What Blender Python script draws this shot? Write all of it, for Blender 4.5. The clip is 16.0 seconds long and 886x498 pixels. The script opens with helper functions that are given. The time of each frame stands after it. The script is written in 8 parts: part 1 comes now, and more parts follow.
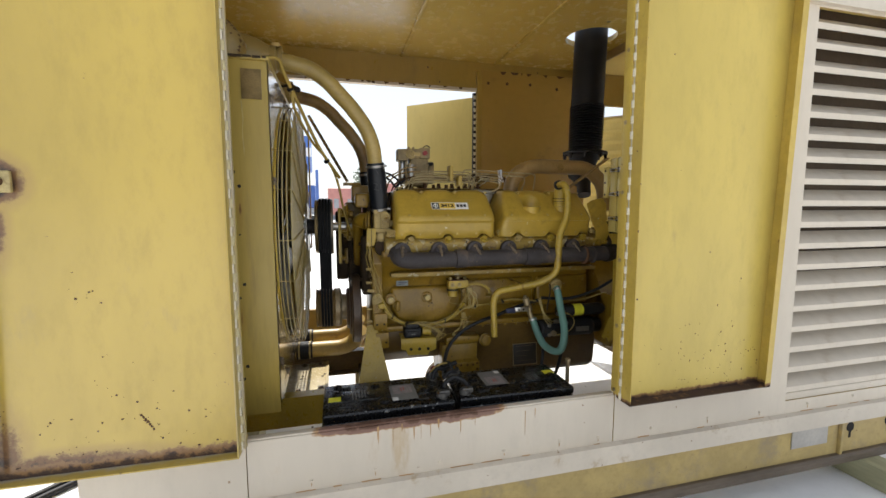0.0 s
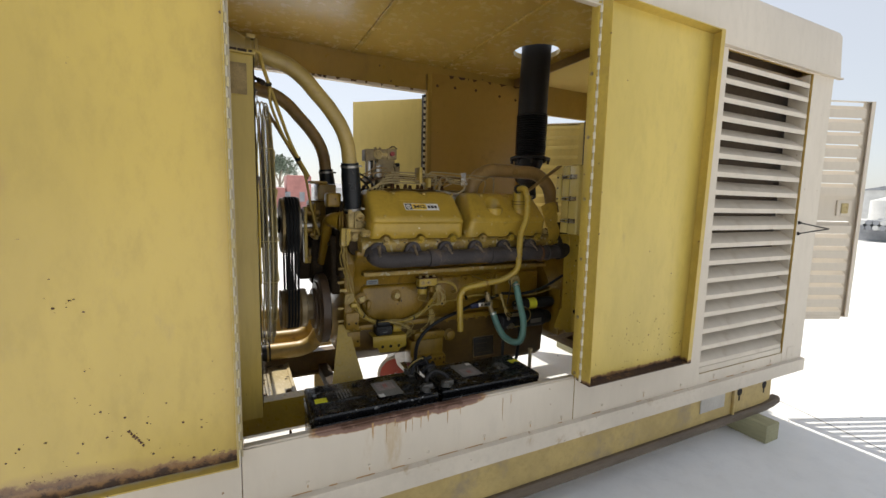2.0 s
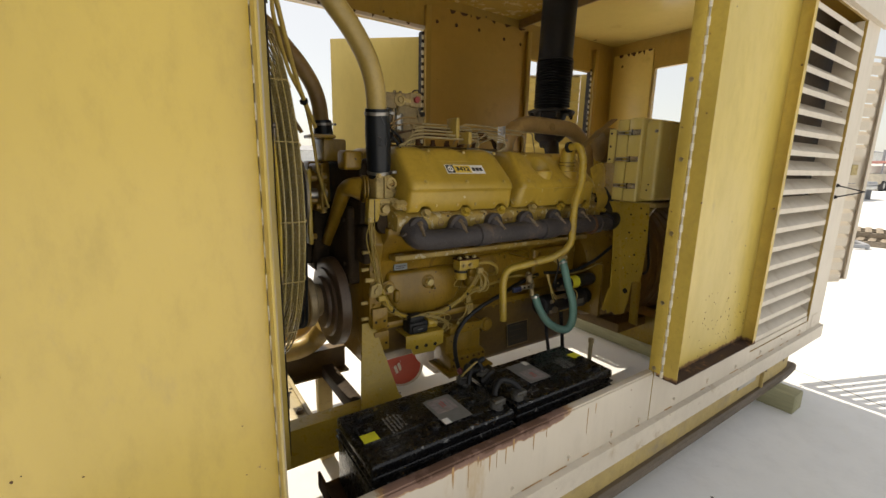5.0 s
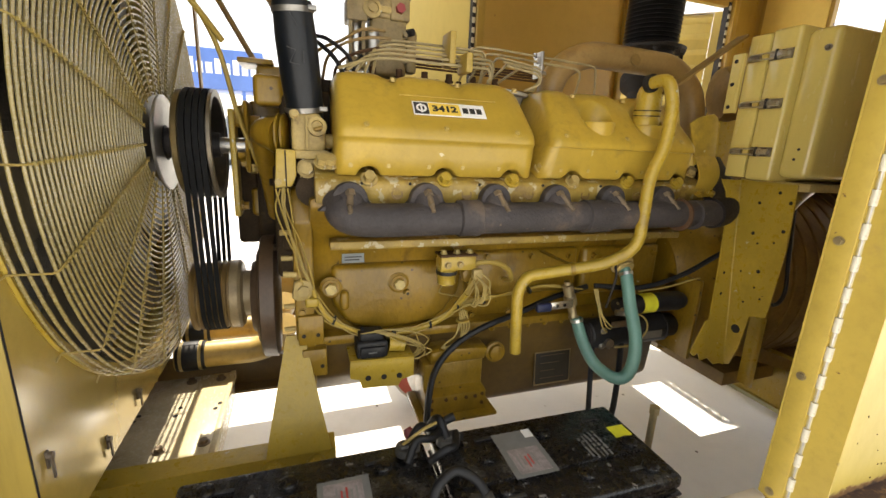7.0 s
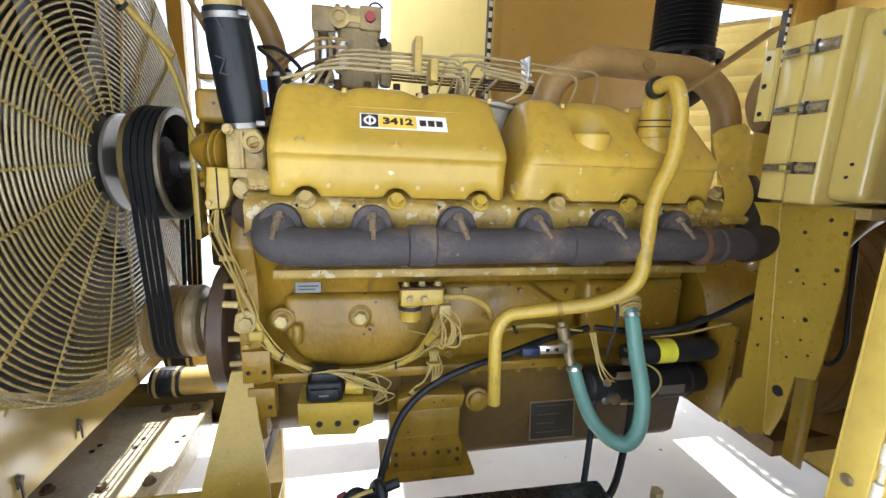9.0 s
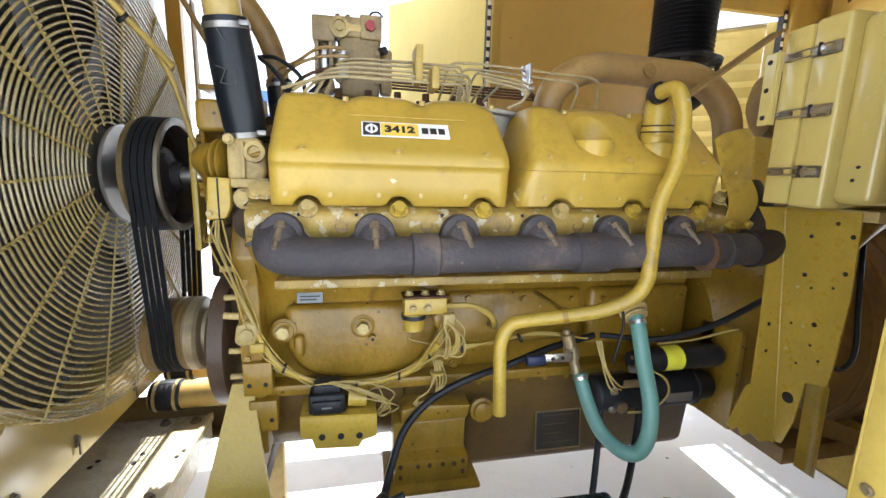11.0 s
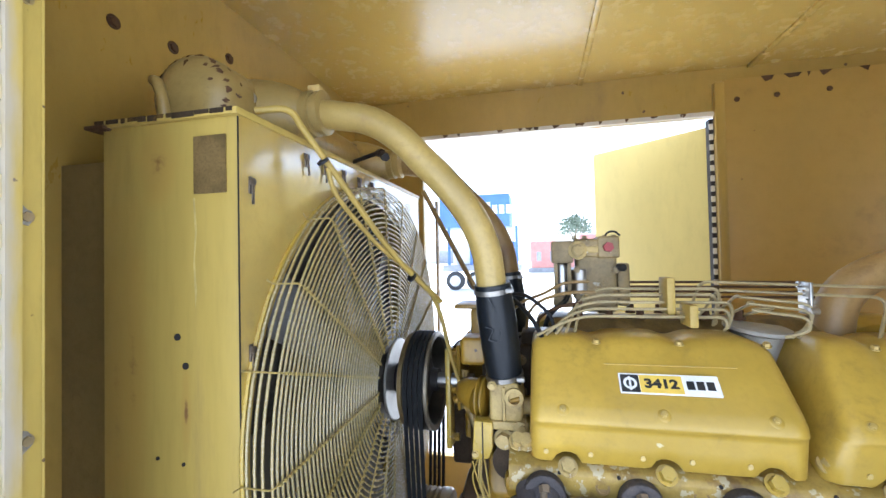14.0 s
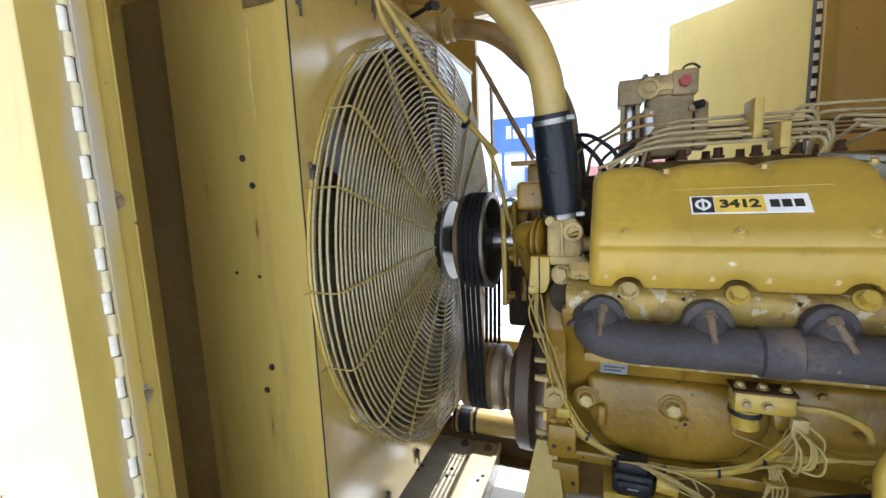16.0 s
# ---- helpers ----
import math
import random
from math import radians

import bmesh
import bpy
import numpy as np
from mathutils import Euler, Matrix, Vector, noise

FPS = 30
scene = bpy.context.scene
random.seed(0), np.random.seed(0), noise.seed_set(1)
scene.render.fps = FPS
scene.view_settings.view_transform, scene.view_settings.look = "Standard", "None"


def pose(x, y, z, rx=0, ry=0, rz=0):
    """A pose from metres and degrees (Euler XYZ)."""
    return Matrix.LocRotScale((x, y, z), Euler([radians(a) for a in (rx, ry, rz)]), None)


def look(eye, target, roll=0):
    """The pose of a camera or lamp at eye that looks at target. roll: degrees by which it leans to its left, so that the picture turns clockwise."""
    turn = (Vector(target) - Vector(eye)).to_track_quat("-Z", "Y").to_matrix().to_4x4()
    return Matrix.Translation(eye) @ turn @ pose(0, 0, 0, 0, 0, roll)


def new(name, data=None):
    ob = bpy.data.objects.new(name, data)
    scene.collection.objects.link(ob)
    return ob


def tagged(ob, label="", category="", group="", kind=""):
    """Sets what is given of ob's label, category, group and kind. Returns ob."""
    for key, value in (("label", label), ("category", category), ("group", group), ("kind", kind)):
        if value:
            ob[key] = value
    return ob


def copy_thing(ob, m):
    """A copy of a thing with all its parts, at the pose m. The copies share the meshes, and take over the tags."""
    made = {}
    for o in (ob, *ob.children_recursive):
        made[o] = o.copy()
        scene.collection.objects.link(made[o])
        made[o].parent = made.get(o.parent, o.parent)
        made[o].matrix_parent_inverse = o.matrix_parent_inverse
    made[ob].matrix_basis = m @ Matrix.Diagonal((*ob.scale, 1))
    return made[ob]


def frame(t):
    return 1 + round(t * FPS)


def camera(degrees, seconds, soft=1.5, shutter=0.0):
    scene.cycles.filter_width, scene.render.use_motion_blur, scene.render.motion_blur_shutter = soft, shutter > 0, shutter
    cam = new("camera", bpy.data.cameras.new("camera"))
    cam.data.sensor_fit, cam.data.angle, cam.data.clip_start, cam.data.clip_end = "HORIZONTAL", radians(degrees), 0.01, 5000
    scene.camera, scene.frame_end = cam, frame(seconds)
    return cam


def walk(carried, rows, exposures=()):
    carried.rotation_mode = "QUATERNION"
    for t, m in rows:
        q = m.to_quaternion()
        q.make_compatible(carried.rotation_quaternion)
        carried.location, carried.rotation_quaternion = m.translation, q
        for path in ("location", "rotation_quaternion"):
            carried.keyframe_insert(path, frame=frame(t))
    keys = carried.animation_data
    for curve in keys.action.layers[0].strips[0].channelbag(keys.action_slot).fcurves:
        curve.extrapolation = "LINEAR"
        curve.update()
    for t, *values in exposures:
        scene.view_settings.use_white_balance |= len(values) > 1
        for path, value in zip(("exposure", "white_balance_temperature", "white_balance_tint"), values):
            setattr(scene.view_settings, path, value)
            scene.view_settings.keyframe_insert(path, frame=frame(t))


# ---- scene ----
cam = camera(93.2, 16.0)
METRES, EYE, TILT, LEAN, TURN = 2.75, 1.48, -5.9, 0.0, -14.5
ROWS = [
    (0.0, 0.0, 0.0, 0.0, 0.0, 0.0, -0.0),
    (0.5, -0.0765, -0.0304, 0.0053, -3.33, -0.25, 0.36),
    (1.0, -0.0959, -0.0399, 0.0083, -6.44, -0.61, 0.52),
    (1.5, -0.0928, -0.0375, 0.0086, -9.24, -0.73, 0.37),
    (2.0, -0.105, -0.0197, 0.0083, -11.63, -0.68, 0.01),
    (2.5, -0.1236, 0.0424, 0.0093, -14.16, -0.59, -0.08),
    (3.0, -0.1537, 0.1019, 0.0206, -16.45, -0.94, 0.05),
    (3.5, -0.2029, 0.1421, 0.0262, -18.62, -2.0, 0.34),
    (4.0, -0.2254, 0.1507, 0.0309, -20.16, -3.22, 0.75),
    (4.5, -0.2298, 0.158, 0.0294, -20.59, -4.84, 0.92),
    (7.0, -0.0203, 0.3622, 0.0076, -4.34, -8.12, -2.05),
    (7.5, 0.0278, 0.3922, 0.0121, 0.4, -7.06, -2.98),
    (8.0, 0.0469, 0.4054, 0.0112, 3.37, -6.31, -3.26),
    (8.5, 0.0579, 0.4115, 0.0105, 4.05, -5.75, -2.99),
    (9.0, 0.0622, 0.4149, 0.0111, 3.04, -5.34, -2.44),
    (11.5, 0.0568, 0.4182, 0.0107, 3.09, -3.42, -1.53),
    (12.0, 0.0532, 0.4138, 0.0261, 5.66, -2.07, -1.63),
    (12.5, 0.0436, 0.4092, 0.0783, 9.13, -0.13, -1.64),
    (13.0, 0.0338, 0.4194, 0.1118, 13.69, 2.28, -1.33),
    (13.5, 0.0255, 0.4111, 0.1267, 20.42, 4.94, -1.27),
    (14.0, 0.0097, 0.3884, 0.1358, 27.44, 6.46, -1.54),
    (14.5, 0.0059, 0.3835, 0.1302, 33.26, 5.94, -1.85),
    (15.0, 0.001, 0.3873, 0.0846, 36.95, 3.02, -1.93),
    (15.5, 0.004, 0.3943, 0.062, 37.71, -0.7, -1.6),
    (16.0, 0.0053, 0.3978, 0.0585, 34.78, -3.13, -0.95),
]
# seconds, stops, kelvin, tint: the camera opens up as it leans into the opening
EXPOSURES = [(0.0, 0.45, 6450, 10), (1.0, 0.15, 6550, 10), (2.5, 0.15, 6600, 10), (3.5, 0.22, 7000, 10), (4.6, 0.2, 7250, 10), (6.9, 1.32, 7300, 10), (8.0, 1.80, 6200, 10), (9.0, 1.88, 5850, 10), (12.5, 1.88, 5600, 10), (14.0, 1.8, 5300, 10), (14.6, 1.55, 5400, 10), (15.3, 1.35, 5600, 10), (16.0, 1.3, 5550, 10)]
walk(cam, [(t, pose(0, 0, EYE, TILT, LEAN, TURN) @ pose(METRES * x, METRES * y, METRES * z, 90 + pitch, roll, yaw)) for t, x, y, z, yaw, pitch, roll in ROWS],
     EXPOSURES)

# ---- light ----
SUN_DIR = Vector((0.0, -0.64, -1.0)).normalized()
world = bpy.data.worlds.new("sky")
scene.world = world
world.use_nodes = True
wn = world.node_tree.nodes
sky = wn.new("ShaderNodeTexSky")
sky.sky_type, sky.sun_disc = "NISHITA", False
sky.sun_elevation = math.asin(-SUN_DIR.z)
sky.sun_rotation = math.atan2(-SUN_DIR.x, -SUN_DIR.y)
sky.air_density, sky.dust_density, sky.ozone_density = 1.0, 1.5, 1.0
haze = wn.new("ShaderNodeMix")   # thin white haze over the whole sky
haze.data_type = "RGBA"
haze.inputs[0].default_value = 0.6
haze.inputs[7].default_value = (6.2, 6.3, 6.4, 1)
world.node_tree.links.new(sky.outputs[0], haze.inputs[6])
world.node_tree.links.new(haze.outputs[2], wn["Background"].inputs[0])
wn["Background"].inputs[1].default_value = 0.13
sun = new("sun", bpy.data.lights.new("sun", "SUN"))
sun.data.energy, sun.data.angle, sun.data.color = 4.2, radians(0.6), (1.0, 0.95, 0.87)
sun.matrix_world = look((0, 0, 20), Vector((0, 0, 20)) + SUN_DIR)
scene.view_settings.exposure = 1.0


# ---- helpers of this scene ----
def mat(name, col, rough=0.5, metal=0.0, vary=0.18, vscale=3.0, bump=0.12, bscale=90.0, dirt=None, amount=0.0,
        dscale=7.0, chips=None, chip=0.0, cscale=30.0, rust=None, stretch=(1, 1, 1), shine=0.5, specks=None, bleed=None, stains=(), rub=None, rvar=0.3):
    """A worn surface: base colour with two scales of variation, dirt patches, chips, a rusty lower edge."""
    m = bpy.data.materials.new(name)
    m.use_nodes = True
    t = m.node_tree
    n, ln = t.nodes, t.links.new
    bsdf = n["Principled BSDF"]
    co = n.new("ShaderNodeTexCoord").outputs["Object"]
    if stretch != (1, 1, 1):
        mp = n.new("ShaderNodeMapping")
        mp.inputs["Scale"].default_value = stretch
        ln(co, mp.inputs[0])
        cs = mp.outputs[0]
    else:
        cs = co

    def noise_tex(scale, detail=4.0, rough_=0.6, coords=None):
        x = n.new("ShaderNodeTexNoise")
        x.inputs["Scale"].default_value, x.inputs["Detail"].default_value = scale, detail
        x.inputs["Roughness"].default_value = rough_
        ln(coords or co, x.inputs["Vector"])
        return x.outputs["Fac"]

    def ramp(v, a, b):
        r = n.new("ShaderNodeMapRange")
        r.interpolation_type = "SMOOTHSTEP"
        r.inputs["From Min"].default_value, r.inputs["From Max"].default_value = a, b
        ln(v, r.inputs["Value"])
        return r.outputs["Result"]

    def mix(f, a, b):
        x = n.new("ShaderNodeMix")
        x.data_type = "RGBA"
        if isinstance(f, float):
            x.inputs[0].default_value = f
        else:
            ln(f, x.inputs[0])
        for sock, v in ((x.inputs[6], a), (x.inputs[7], b)):
            if isinstance(v, tuple):
                sock.default_value = (*v, 1)
            else:
                ln(v, sock)
        return x.outputs[2]

    def maths(op, a, b):
        x = n.new("ShaderNodeMath")
        x.operation = op
        for sock, v in ((x.inputs[0], a), (x.inputs[1], b)):
            if isinstance(v, (int, float)):
                sock.default_value = v
            else:
                ln(v, sock)
        return x.outputs[0]

    dark = tuple(c * (1 - vary) for c in col)
    light = tuple(min(0.9, c * (1 + vary * 0.6)) for c in col)
    broad = noise_tex(vscale, 5, 0.62, cs)
    fine = noise_tex(vscale * 14, 6, 0.7, cs)
    c = mix(ramp(broad, 0.3, 0.7), dark, light)
    c = mix(maths("MULTIPLY", ramp(fine, 0.42, 0.75), 0.5), c, tuple(x * (1 - 1.6 * vary) for x in col))
    rg = maths("ADD", maths("MULTIPLY", fine, rvar), rough - rvar / 2)
    if dirt:
        f = ramp(noise_tex(dscale, 8, 0.68, cs), 0.66 - amount * 0.3, 0.76 - amount * 0.1)
        c = mix(maths("MULTIPLY", f, min(1.0, 0.4 + amount)), c, dirt)
    if chips:
        f = ramp(noise_tex(cscale, 5, 0.6), 0.74 - chip * 0.2, 0.76 - chip * 0.2)
        c = mix(f, c, chips)
    if specks:
        col_s, cells, size, share = specks
        vo = n.new("ShaderNodeTexVoronoi")
        vo.inputs["Scale"].default_value = cells
        ln(co, vo.inputs["Vector"])
        wob = maths("MULTIPLY", maths("SUBTRACT", noise_tex(cells * 6, 3, 0.6), 0.5), size * 1.6)
        near = ramp(maths("ADD", vo.outputs["Distance"], wob), size, size * 0.7)
        pick = n.new("ShaderNodeSeparateColor")
        ln(vo.outputs["Color"], pick.inputs[0])
        c = mix(maths("MULTIPLY", near, ramp(pick.outputs[0], 1 - share - 0.02, 1 - share + 0.02)), c, col_s)
    if bleed:       # rust that has run down from an upper edge
        z1, h, xa, xb = bleed
        sx = n.new("ShaderNodeSeparateXYZ")
        ln(co, sx.inputs[0])
        win = maths("MULTIPLY", ramp(sx.outputs["X"], xa - 0.12, xa + 0.25), ramp(sx.outputs["X"], xb + 0.12, xb - 0.2))
        f = maths("MULTIPLY", ramp(sx.outputs["Z"], z1 - h, z1), win)
        f = maths("ADD", f, maths("MULTIPLY", maths("SUBTRACT", noise_tex(22, 8, 0.7), 0.5), maths("MULTIPLY", win, 1.1)))
        c = mix(ramp(f, 0.42, 0.50), c, (0.36, 0.21, 0.10))
        c = mix(ramp(f, 0.50, 0.60), c, (0.20, 0.115, 0.085))
        c = mix(ramp(f, 0.80, 1.0), c, (0.10, 0.05, 0.03))
        rg = maths("MAXIMUM", rg, maths("MULTIPLY", ramp(f, 0.4, 0.7), 0.85))
    if rub:         # paint rubbed grey along an upright line at depth y
        y_, w_ = rub
        sx = n.new("ShaderNodeSeparateXYZ")
        ln(co, sx.inputs[0])
        far = maths("DIVIDE", maths("ABSOLUTE", maths("SUBTRACT", sx.outputs["Y"], y_), 0.0), w_)
        f = maths("ADD", maths("SUBTRACT", 1.0, far), maths("MULTIPLY", maths("SUBTRACT", noise_tex(16, 5, 0.6, cs), 0.5), 2.6))
        c = mix(maths("MULTIPLY", ramp(f, 0.2, 1.1), 0.7), c, (0.38, 0.355, 0.34))
    if stains:      # brown ovals about (x, z): rust stains, and shade on the radiator's side
        sx = n.new("ShaderNodeSeparateXYZ")
        ln(co, sx.inputs[0])
        f = 0.0
        for cx, cz, wx, wz, deep_ in stains:
            u = maths("DIVIDE", maths("SUBTRACT", sx.outputs["X"], cx), wx)
            v = maths("DIVIDE", maths("SUBTRACT", sx.outputs["Z"], cz), wz)
            d = maths("POWER", maths("ADD", maths("MULTIPLY", u, u), maths("MULTIPLY", v, v)), 0.5)
            f = maths("MAXIMUM", f, maths("MULTIPLY", maths("SUBTRACT", 1.0, d), deep_))
        f = maths("MULTIPLY", f, maths("ADD", 0.25, maths("MULTIPLY", noise_tex(26, 8, 0.72), 1.5)))
        c = mix(maths("MULTIPLY", ramp(f, 0.0, 0.35), 0.65), c, (0.36, 0.23, 0.05))
        c = mix(ramp(f, 0.34, 0.58), c, (0.17, 0.085, 0.03))
        c = mix(ramp(f, 0.58, 0.85), c, (0.05, 0.026, 0.016))
        rg = maths("MAXIMUM", rg, maths("MULTIPLY", ramp(f, 0.3, 0.6), 0.8))
    if rust:
        z0, h, x0, x1, strength = rust
        sx = n.new("ShaderNodeSeparateXYZ")
        ln(co, sx.inputs[0])
        edge = ramp(sx.outputs["Z"], z0 + h, z0)
        along = ramp(sx.outputs["X"], x0, x1)
        f = maths("ADD", maths("MULTIPLY", edge, strength), maths("MULTIPLY", along, 0.25))
        f = maths("ADD", f, maths("MULTIPLY", maths("SUBTRACT", noise_tex(17, 8, 0.72), 0.5), 1.7))
        c = mix(ramp(f, 0.45, 0.72), c, (0.22, 0.115, 0.04))
        c = mix(ramp(f, 0.78, 1.05), c, (0.045, 0.022, 0.013))
        rg = maths("MAXIMUM", rg, maths("MULTIPLY", ramp(f, 0.5, 0.8), 0.85))
    ln(c, bsdf.inputs["Base Color"])
    ln(rg, bsdf.inputs["Roughness"])
    bsdf.inputs["Metallic"].default_value = metal
    bsdf.inputs["Specular IOR Level"].default_value = shine
    if bump:
        b = n.new("ShaderNodeBump")
        b.inputs["Strength"].default_value, b.inputs["Distance"].default_value = bump, 0.004
        ln(maths("ADD", noise_tex(bscale, 3, 0.5), maths("MULTIPLY", broad, 0.8)), b.inputs["Height"])
        ln(b.outputs[0], bsdf.inputs["Normal"])
    return m


def lamp_free(name, col, rough=0.5, metal=0.0):
    """A small plain surface, such as print or a cap."""
    return mat(name, col, rough, metal, vary=0.12, vscale=25, bump=0.05)


def mesh_of(bm, *mats, smooth=True, angle=38):
    bmesh.ops.recalc_face_normals(bm, faces=bm.faces[:])
    me = bpy.data.meshes.new("mesh")
    bm.to_mesh(me)
    bm.free()
    for m in mats:
        me.materials.append(m)
    if smooth:
        me.shade_smooth()
        me.set_sharp_from_angle(angle=radians(angle))
    return me


def thing(name, at, label, category, group="", kind=""):
    """An empty at the thing's base, under which its parts are built in world places."""
    ob = new(name)
    ob.empty_display_size = 0.05
    ob.location = at
    return tagged(ob, label, category, group, kind)


def under(ob, parent):
    if parent is not None:
        ob.parent = parent
        if parent.type == "EMPTY":
            ob.matrix_parent_inverse = Matrix.Translation(-parent.location)
    return ob


def part(name, bm, material, parent=None, label="", smooth=True, angle=38):
    mats = material if isinstance(material, (list, tuple)) else (material,)
    ob = under(new(name, mesh_of(bm, *mats, smooth=smooth, angle=angle)), parent)
    return tagged(ob, label)


def piece(name, me, m, parent):
    """One of many alike pieces that share a mesh."""
    ob = under(new(name, me), parent)
    ob.matrix_basis = m
    return ob


def solo(name, bm, material, label, category, group="", kind="", smooth=True, angle=38):
    return tagged(part(name, bm, material, None, "", smooth, angle), label, category, group, kind)


def B():
    return bmesh.new()


def box(bm, x0, x1, y0, y1, z0, z1, b=0.0, seg=2):
    v = [bm.verts.new((x, y, z)) for x in (x0, x1) for y in (y0, y1) for z in (z0, z1)]
    f = [bm.faces.new([v[i] for i in q]) for q in ((0, 1, 3, 2), (4, 6, 7, 5), (0, 4, 5, 1), (2, 3, 7, 6), (0, 2, 6, 4), (1, 5, 7, 3))]
    if b:
        bmesh.ops.bevel(bm, geom=list({e for q in f for e in q.edges}), offset=b, segments=seg, affect="EDGES", profile=0.5)
    return bm


def prism(bm, pts, axis, a, b, bevel=0.0, seg=2):
    """A polygon pushed from a to b along an axis: x takes (y, z), y takes (x, z), z takes (x, y)."""
    def at(p, d):
        return {"x": (d, p[0], p[1]), "y": (p[0], d, p[1]), "z": (p[0], p[1], d)}[axis]
    lo, hi = [bm.verts.new(at(p, a)) for p in pts], [bm.verts.new(at(p, b)) for p in pts]
    f = [bm.faces.new(lo), bm.faces.new(hi[::-1])]
    n = len(pts)
    for i in range(n):
        f.append(bm.faces.new((lo[i], hi[i], hi[(i + 1) % n], lo[(i + 1) % n])))
    bmesh.ops.recalc_face_normals(bm, faces=f)
    if bevel:
        bmesh.ops.bevel(bm, geom=list({e for q in f for e in q.edges}), offset=bevel, segments=seg, affect="EDGES", profile=0.5)
    return bm


def frame_of(d):
    d = Vector(d).normalized()
    u = d.orthogonal().normalized()
    return u, d.cross(u)


def cyl(bm, p0, p1, r0, r1=None, seg=20, caps=True):
    p0, p1 = Vector(p0), Vector(p1)
    u, w = frame_of(p1 - p0)
    rings = []
    for p, r in ((p0, r0), (p1, r0 if r1 is None else r1)):
        rings.append([bm.verts.new(p + r * (math.cos(a) * u + math.sin(a) * w)) for a in (2 * math.pi * i / seg for i in range(seg))])
    for i in range(seg):
        bm.faces.new((rings[0][i], rings[0][(i + 1) % seg], rings[1][(i + 1) % seg], rings[1][i]))
    if caps:
        bm.faces.new(rings[0][::-1]), bm.faces.new(rings[1])
    return bm


def lathe(bm, prof, at, d, seg=32, closed=False):
    """Turns a profile of (along, radius) round the line from at towards d."""
    at, d = Vector(at), Vector(d).normalized()
    u, w = frame_of(d)
    rings = []
    for h, r in prof:
        rings.append([bm.verts.new(at + d * h + max(r, 1e-4) * (math.cos(a) * u + math.sin(a) * w)) for a in (2 * math.pi * i / seg for i in range(seg))])
    pairs = list(zip(rings, rings[1:])) + ([(rings[-1], rings[0])] if closed else [])
    for a, b in pairs:
        for i in range(seg):
            bm.faces.new((a[i], a[(i + 1) % seg], b[(i + 1) % seg], b[i]))
    if not closed:
        bm.faces.new(rings[0][::-1]), bm.faces.new(rings[-1])
    return bm


def ring(bm, at, d, big, small, seg=48, rs=8):
    prof = [(small * math.sin(a), big + small * math.cos(a)) for a in (2 * math.pi * i / rs for i in range(rs))]
    return lathe(bm, prof, at, d, seg, closed=True)


def bent(pts, rad, n=6):
    """The polyline with its corners rounded."""
    p = [Vector(q) for q in pts]
    out = [p[0]]
    for a, b, c in zip(p, p[1:], p[2:]):
        k = min(rad, (a - b).length * 0.48, (c - b).length * 0.48)
        s, e = b + (a - b).normalized() * k, b + (c - b).normalized() * k
        out += [(1 - f) ** 2 * s + 2 * f * (1 - f) * b + f * f * e for f in (i / n for i in range(n + 1))]
    return out + [p[-1]]


def flow(pts, n=8):
    """A smooth curve through the points."""
    p = [Vector(q) for q in pts]
    p = [2 * p[0] - p[1]] + p + [2 * p[-1] - p[-2]]
    out = []
    for a, b, c, d in zip(p, p[1:], p[2:], p[3:]):
        for i in range(n):
            f = i / n
            out.append(0.5 * (2 * b + (c - a) * f + (2 * a - 5 * b + 4 * c - d) * f * f + (3 * b - a - 3 * c + d) * f ** 3))
    return out + [p[-2]]


def tube(bm, path, r, seg=14, radii=None):
    u = None
    rings = []
    for i, p in enumerate(path):
        d = (path[min(i + 1, len(path) - 1)] - path[max(i - 1, 0)]).normalized()
        u = frame_of(d)[0] if u is None else (u - u.dot(d) * d).normalized()
        w = d.cross(u)
        q = radii[i] if radii else r
        rings.append([bm.verts.new(p + q * (math.cos(a) * u + math.sin(a) * w)) for a in (2 * math.pi * k / seg for k in range(seg))])
    for a, b in zip(rings, rings[1:]):
        for i in range(seg):
            bm.faces.new((a[i], a[(i + 1) % seg], b[(i + 1) % seg], b[i]))
    bm.faces.new(rings[0][::-1]), bm.faces.new(rings[-1])
    return bm


def bolt(bm, at, d, r, h, washer=True):
    at, d = Vector(at), Vector(d).normalized()
    if washer:
        cyl(bm, at, at + d * h * 0.25, r * 1.35, seg=14)
    cyl(bm, at + d * h * 0.2, at + d * h, r, r * 0.93, seg=6)
    return bm


def words(txt, size, m, material, parent, extrude=0.0006, name="lettering", heavy=0.0):
    """Raised print in the built-in font, as a mesh."""
    cu = bpy.data.curves.new("print", "FONT")
    cu.body, cu.size, cu.extrude, cu.align_x, cu.align_y = txt, size, extrude, "CENTER", "CENTER"
    cu.offset = heavy
    tmp = bpy.data.objects.new("print", cu)
    scene.collection.objects.link(tmp)
    me = bpy.data.meshes.new_from_object(tmp.evaluated_get(bpy.context.evaluated_depsgraph_get()))
    bpy.data.objects.remove(tmp)
    bpy.data.curves.remove(cu)
    me.materials.clear()
    me.materials.append(material)
    return piece(name, me, m, parent)


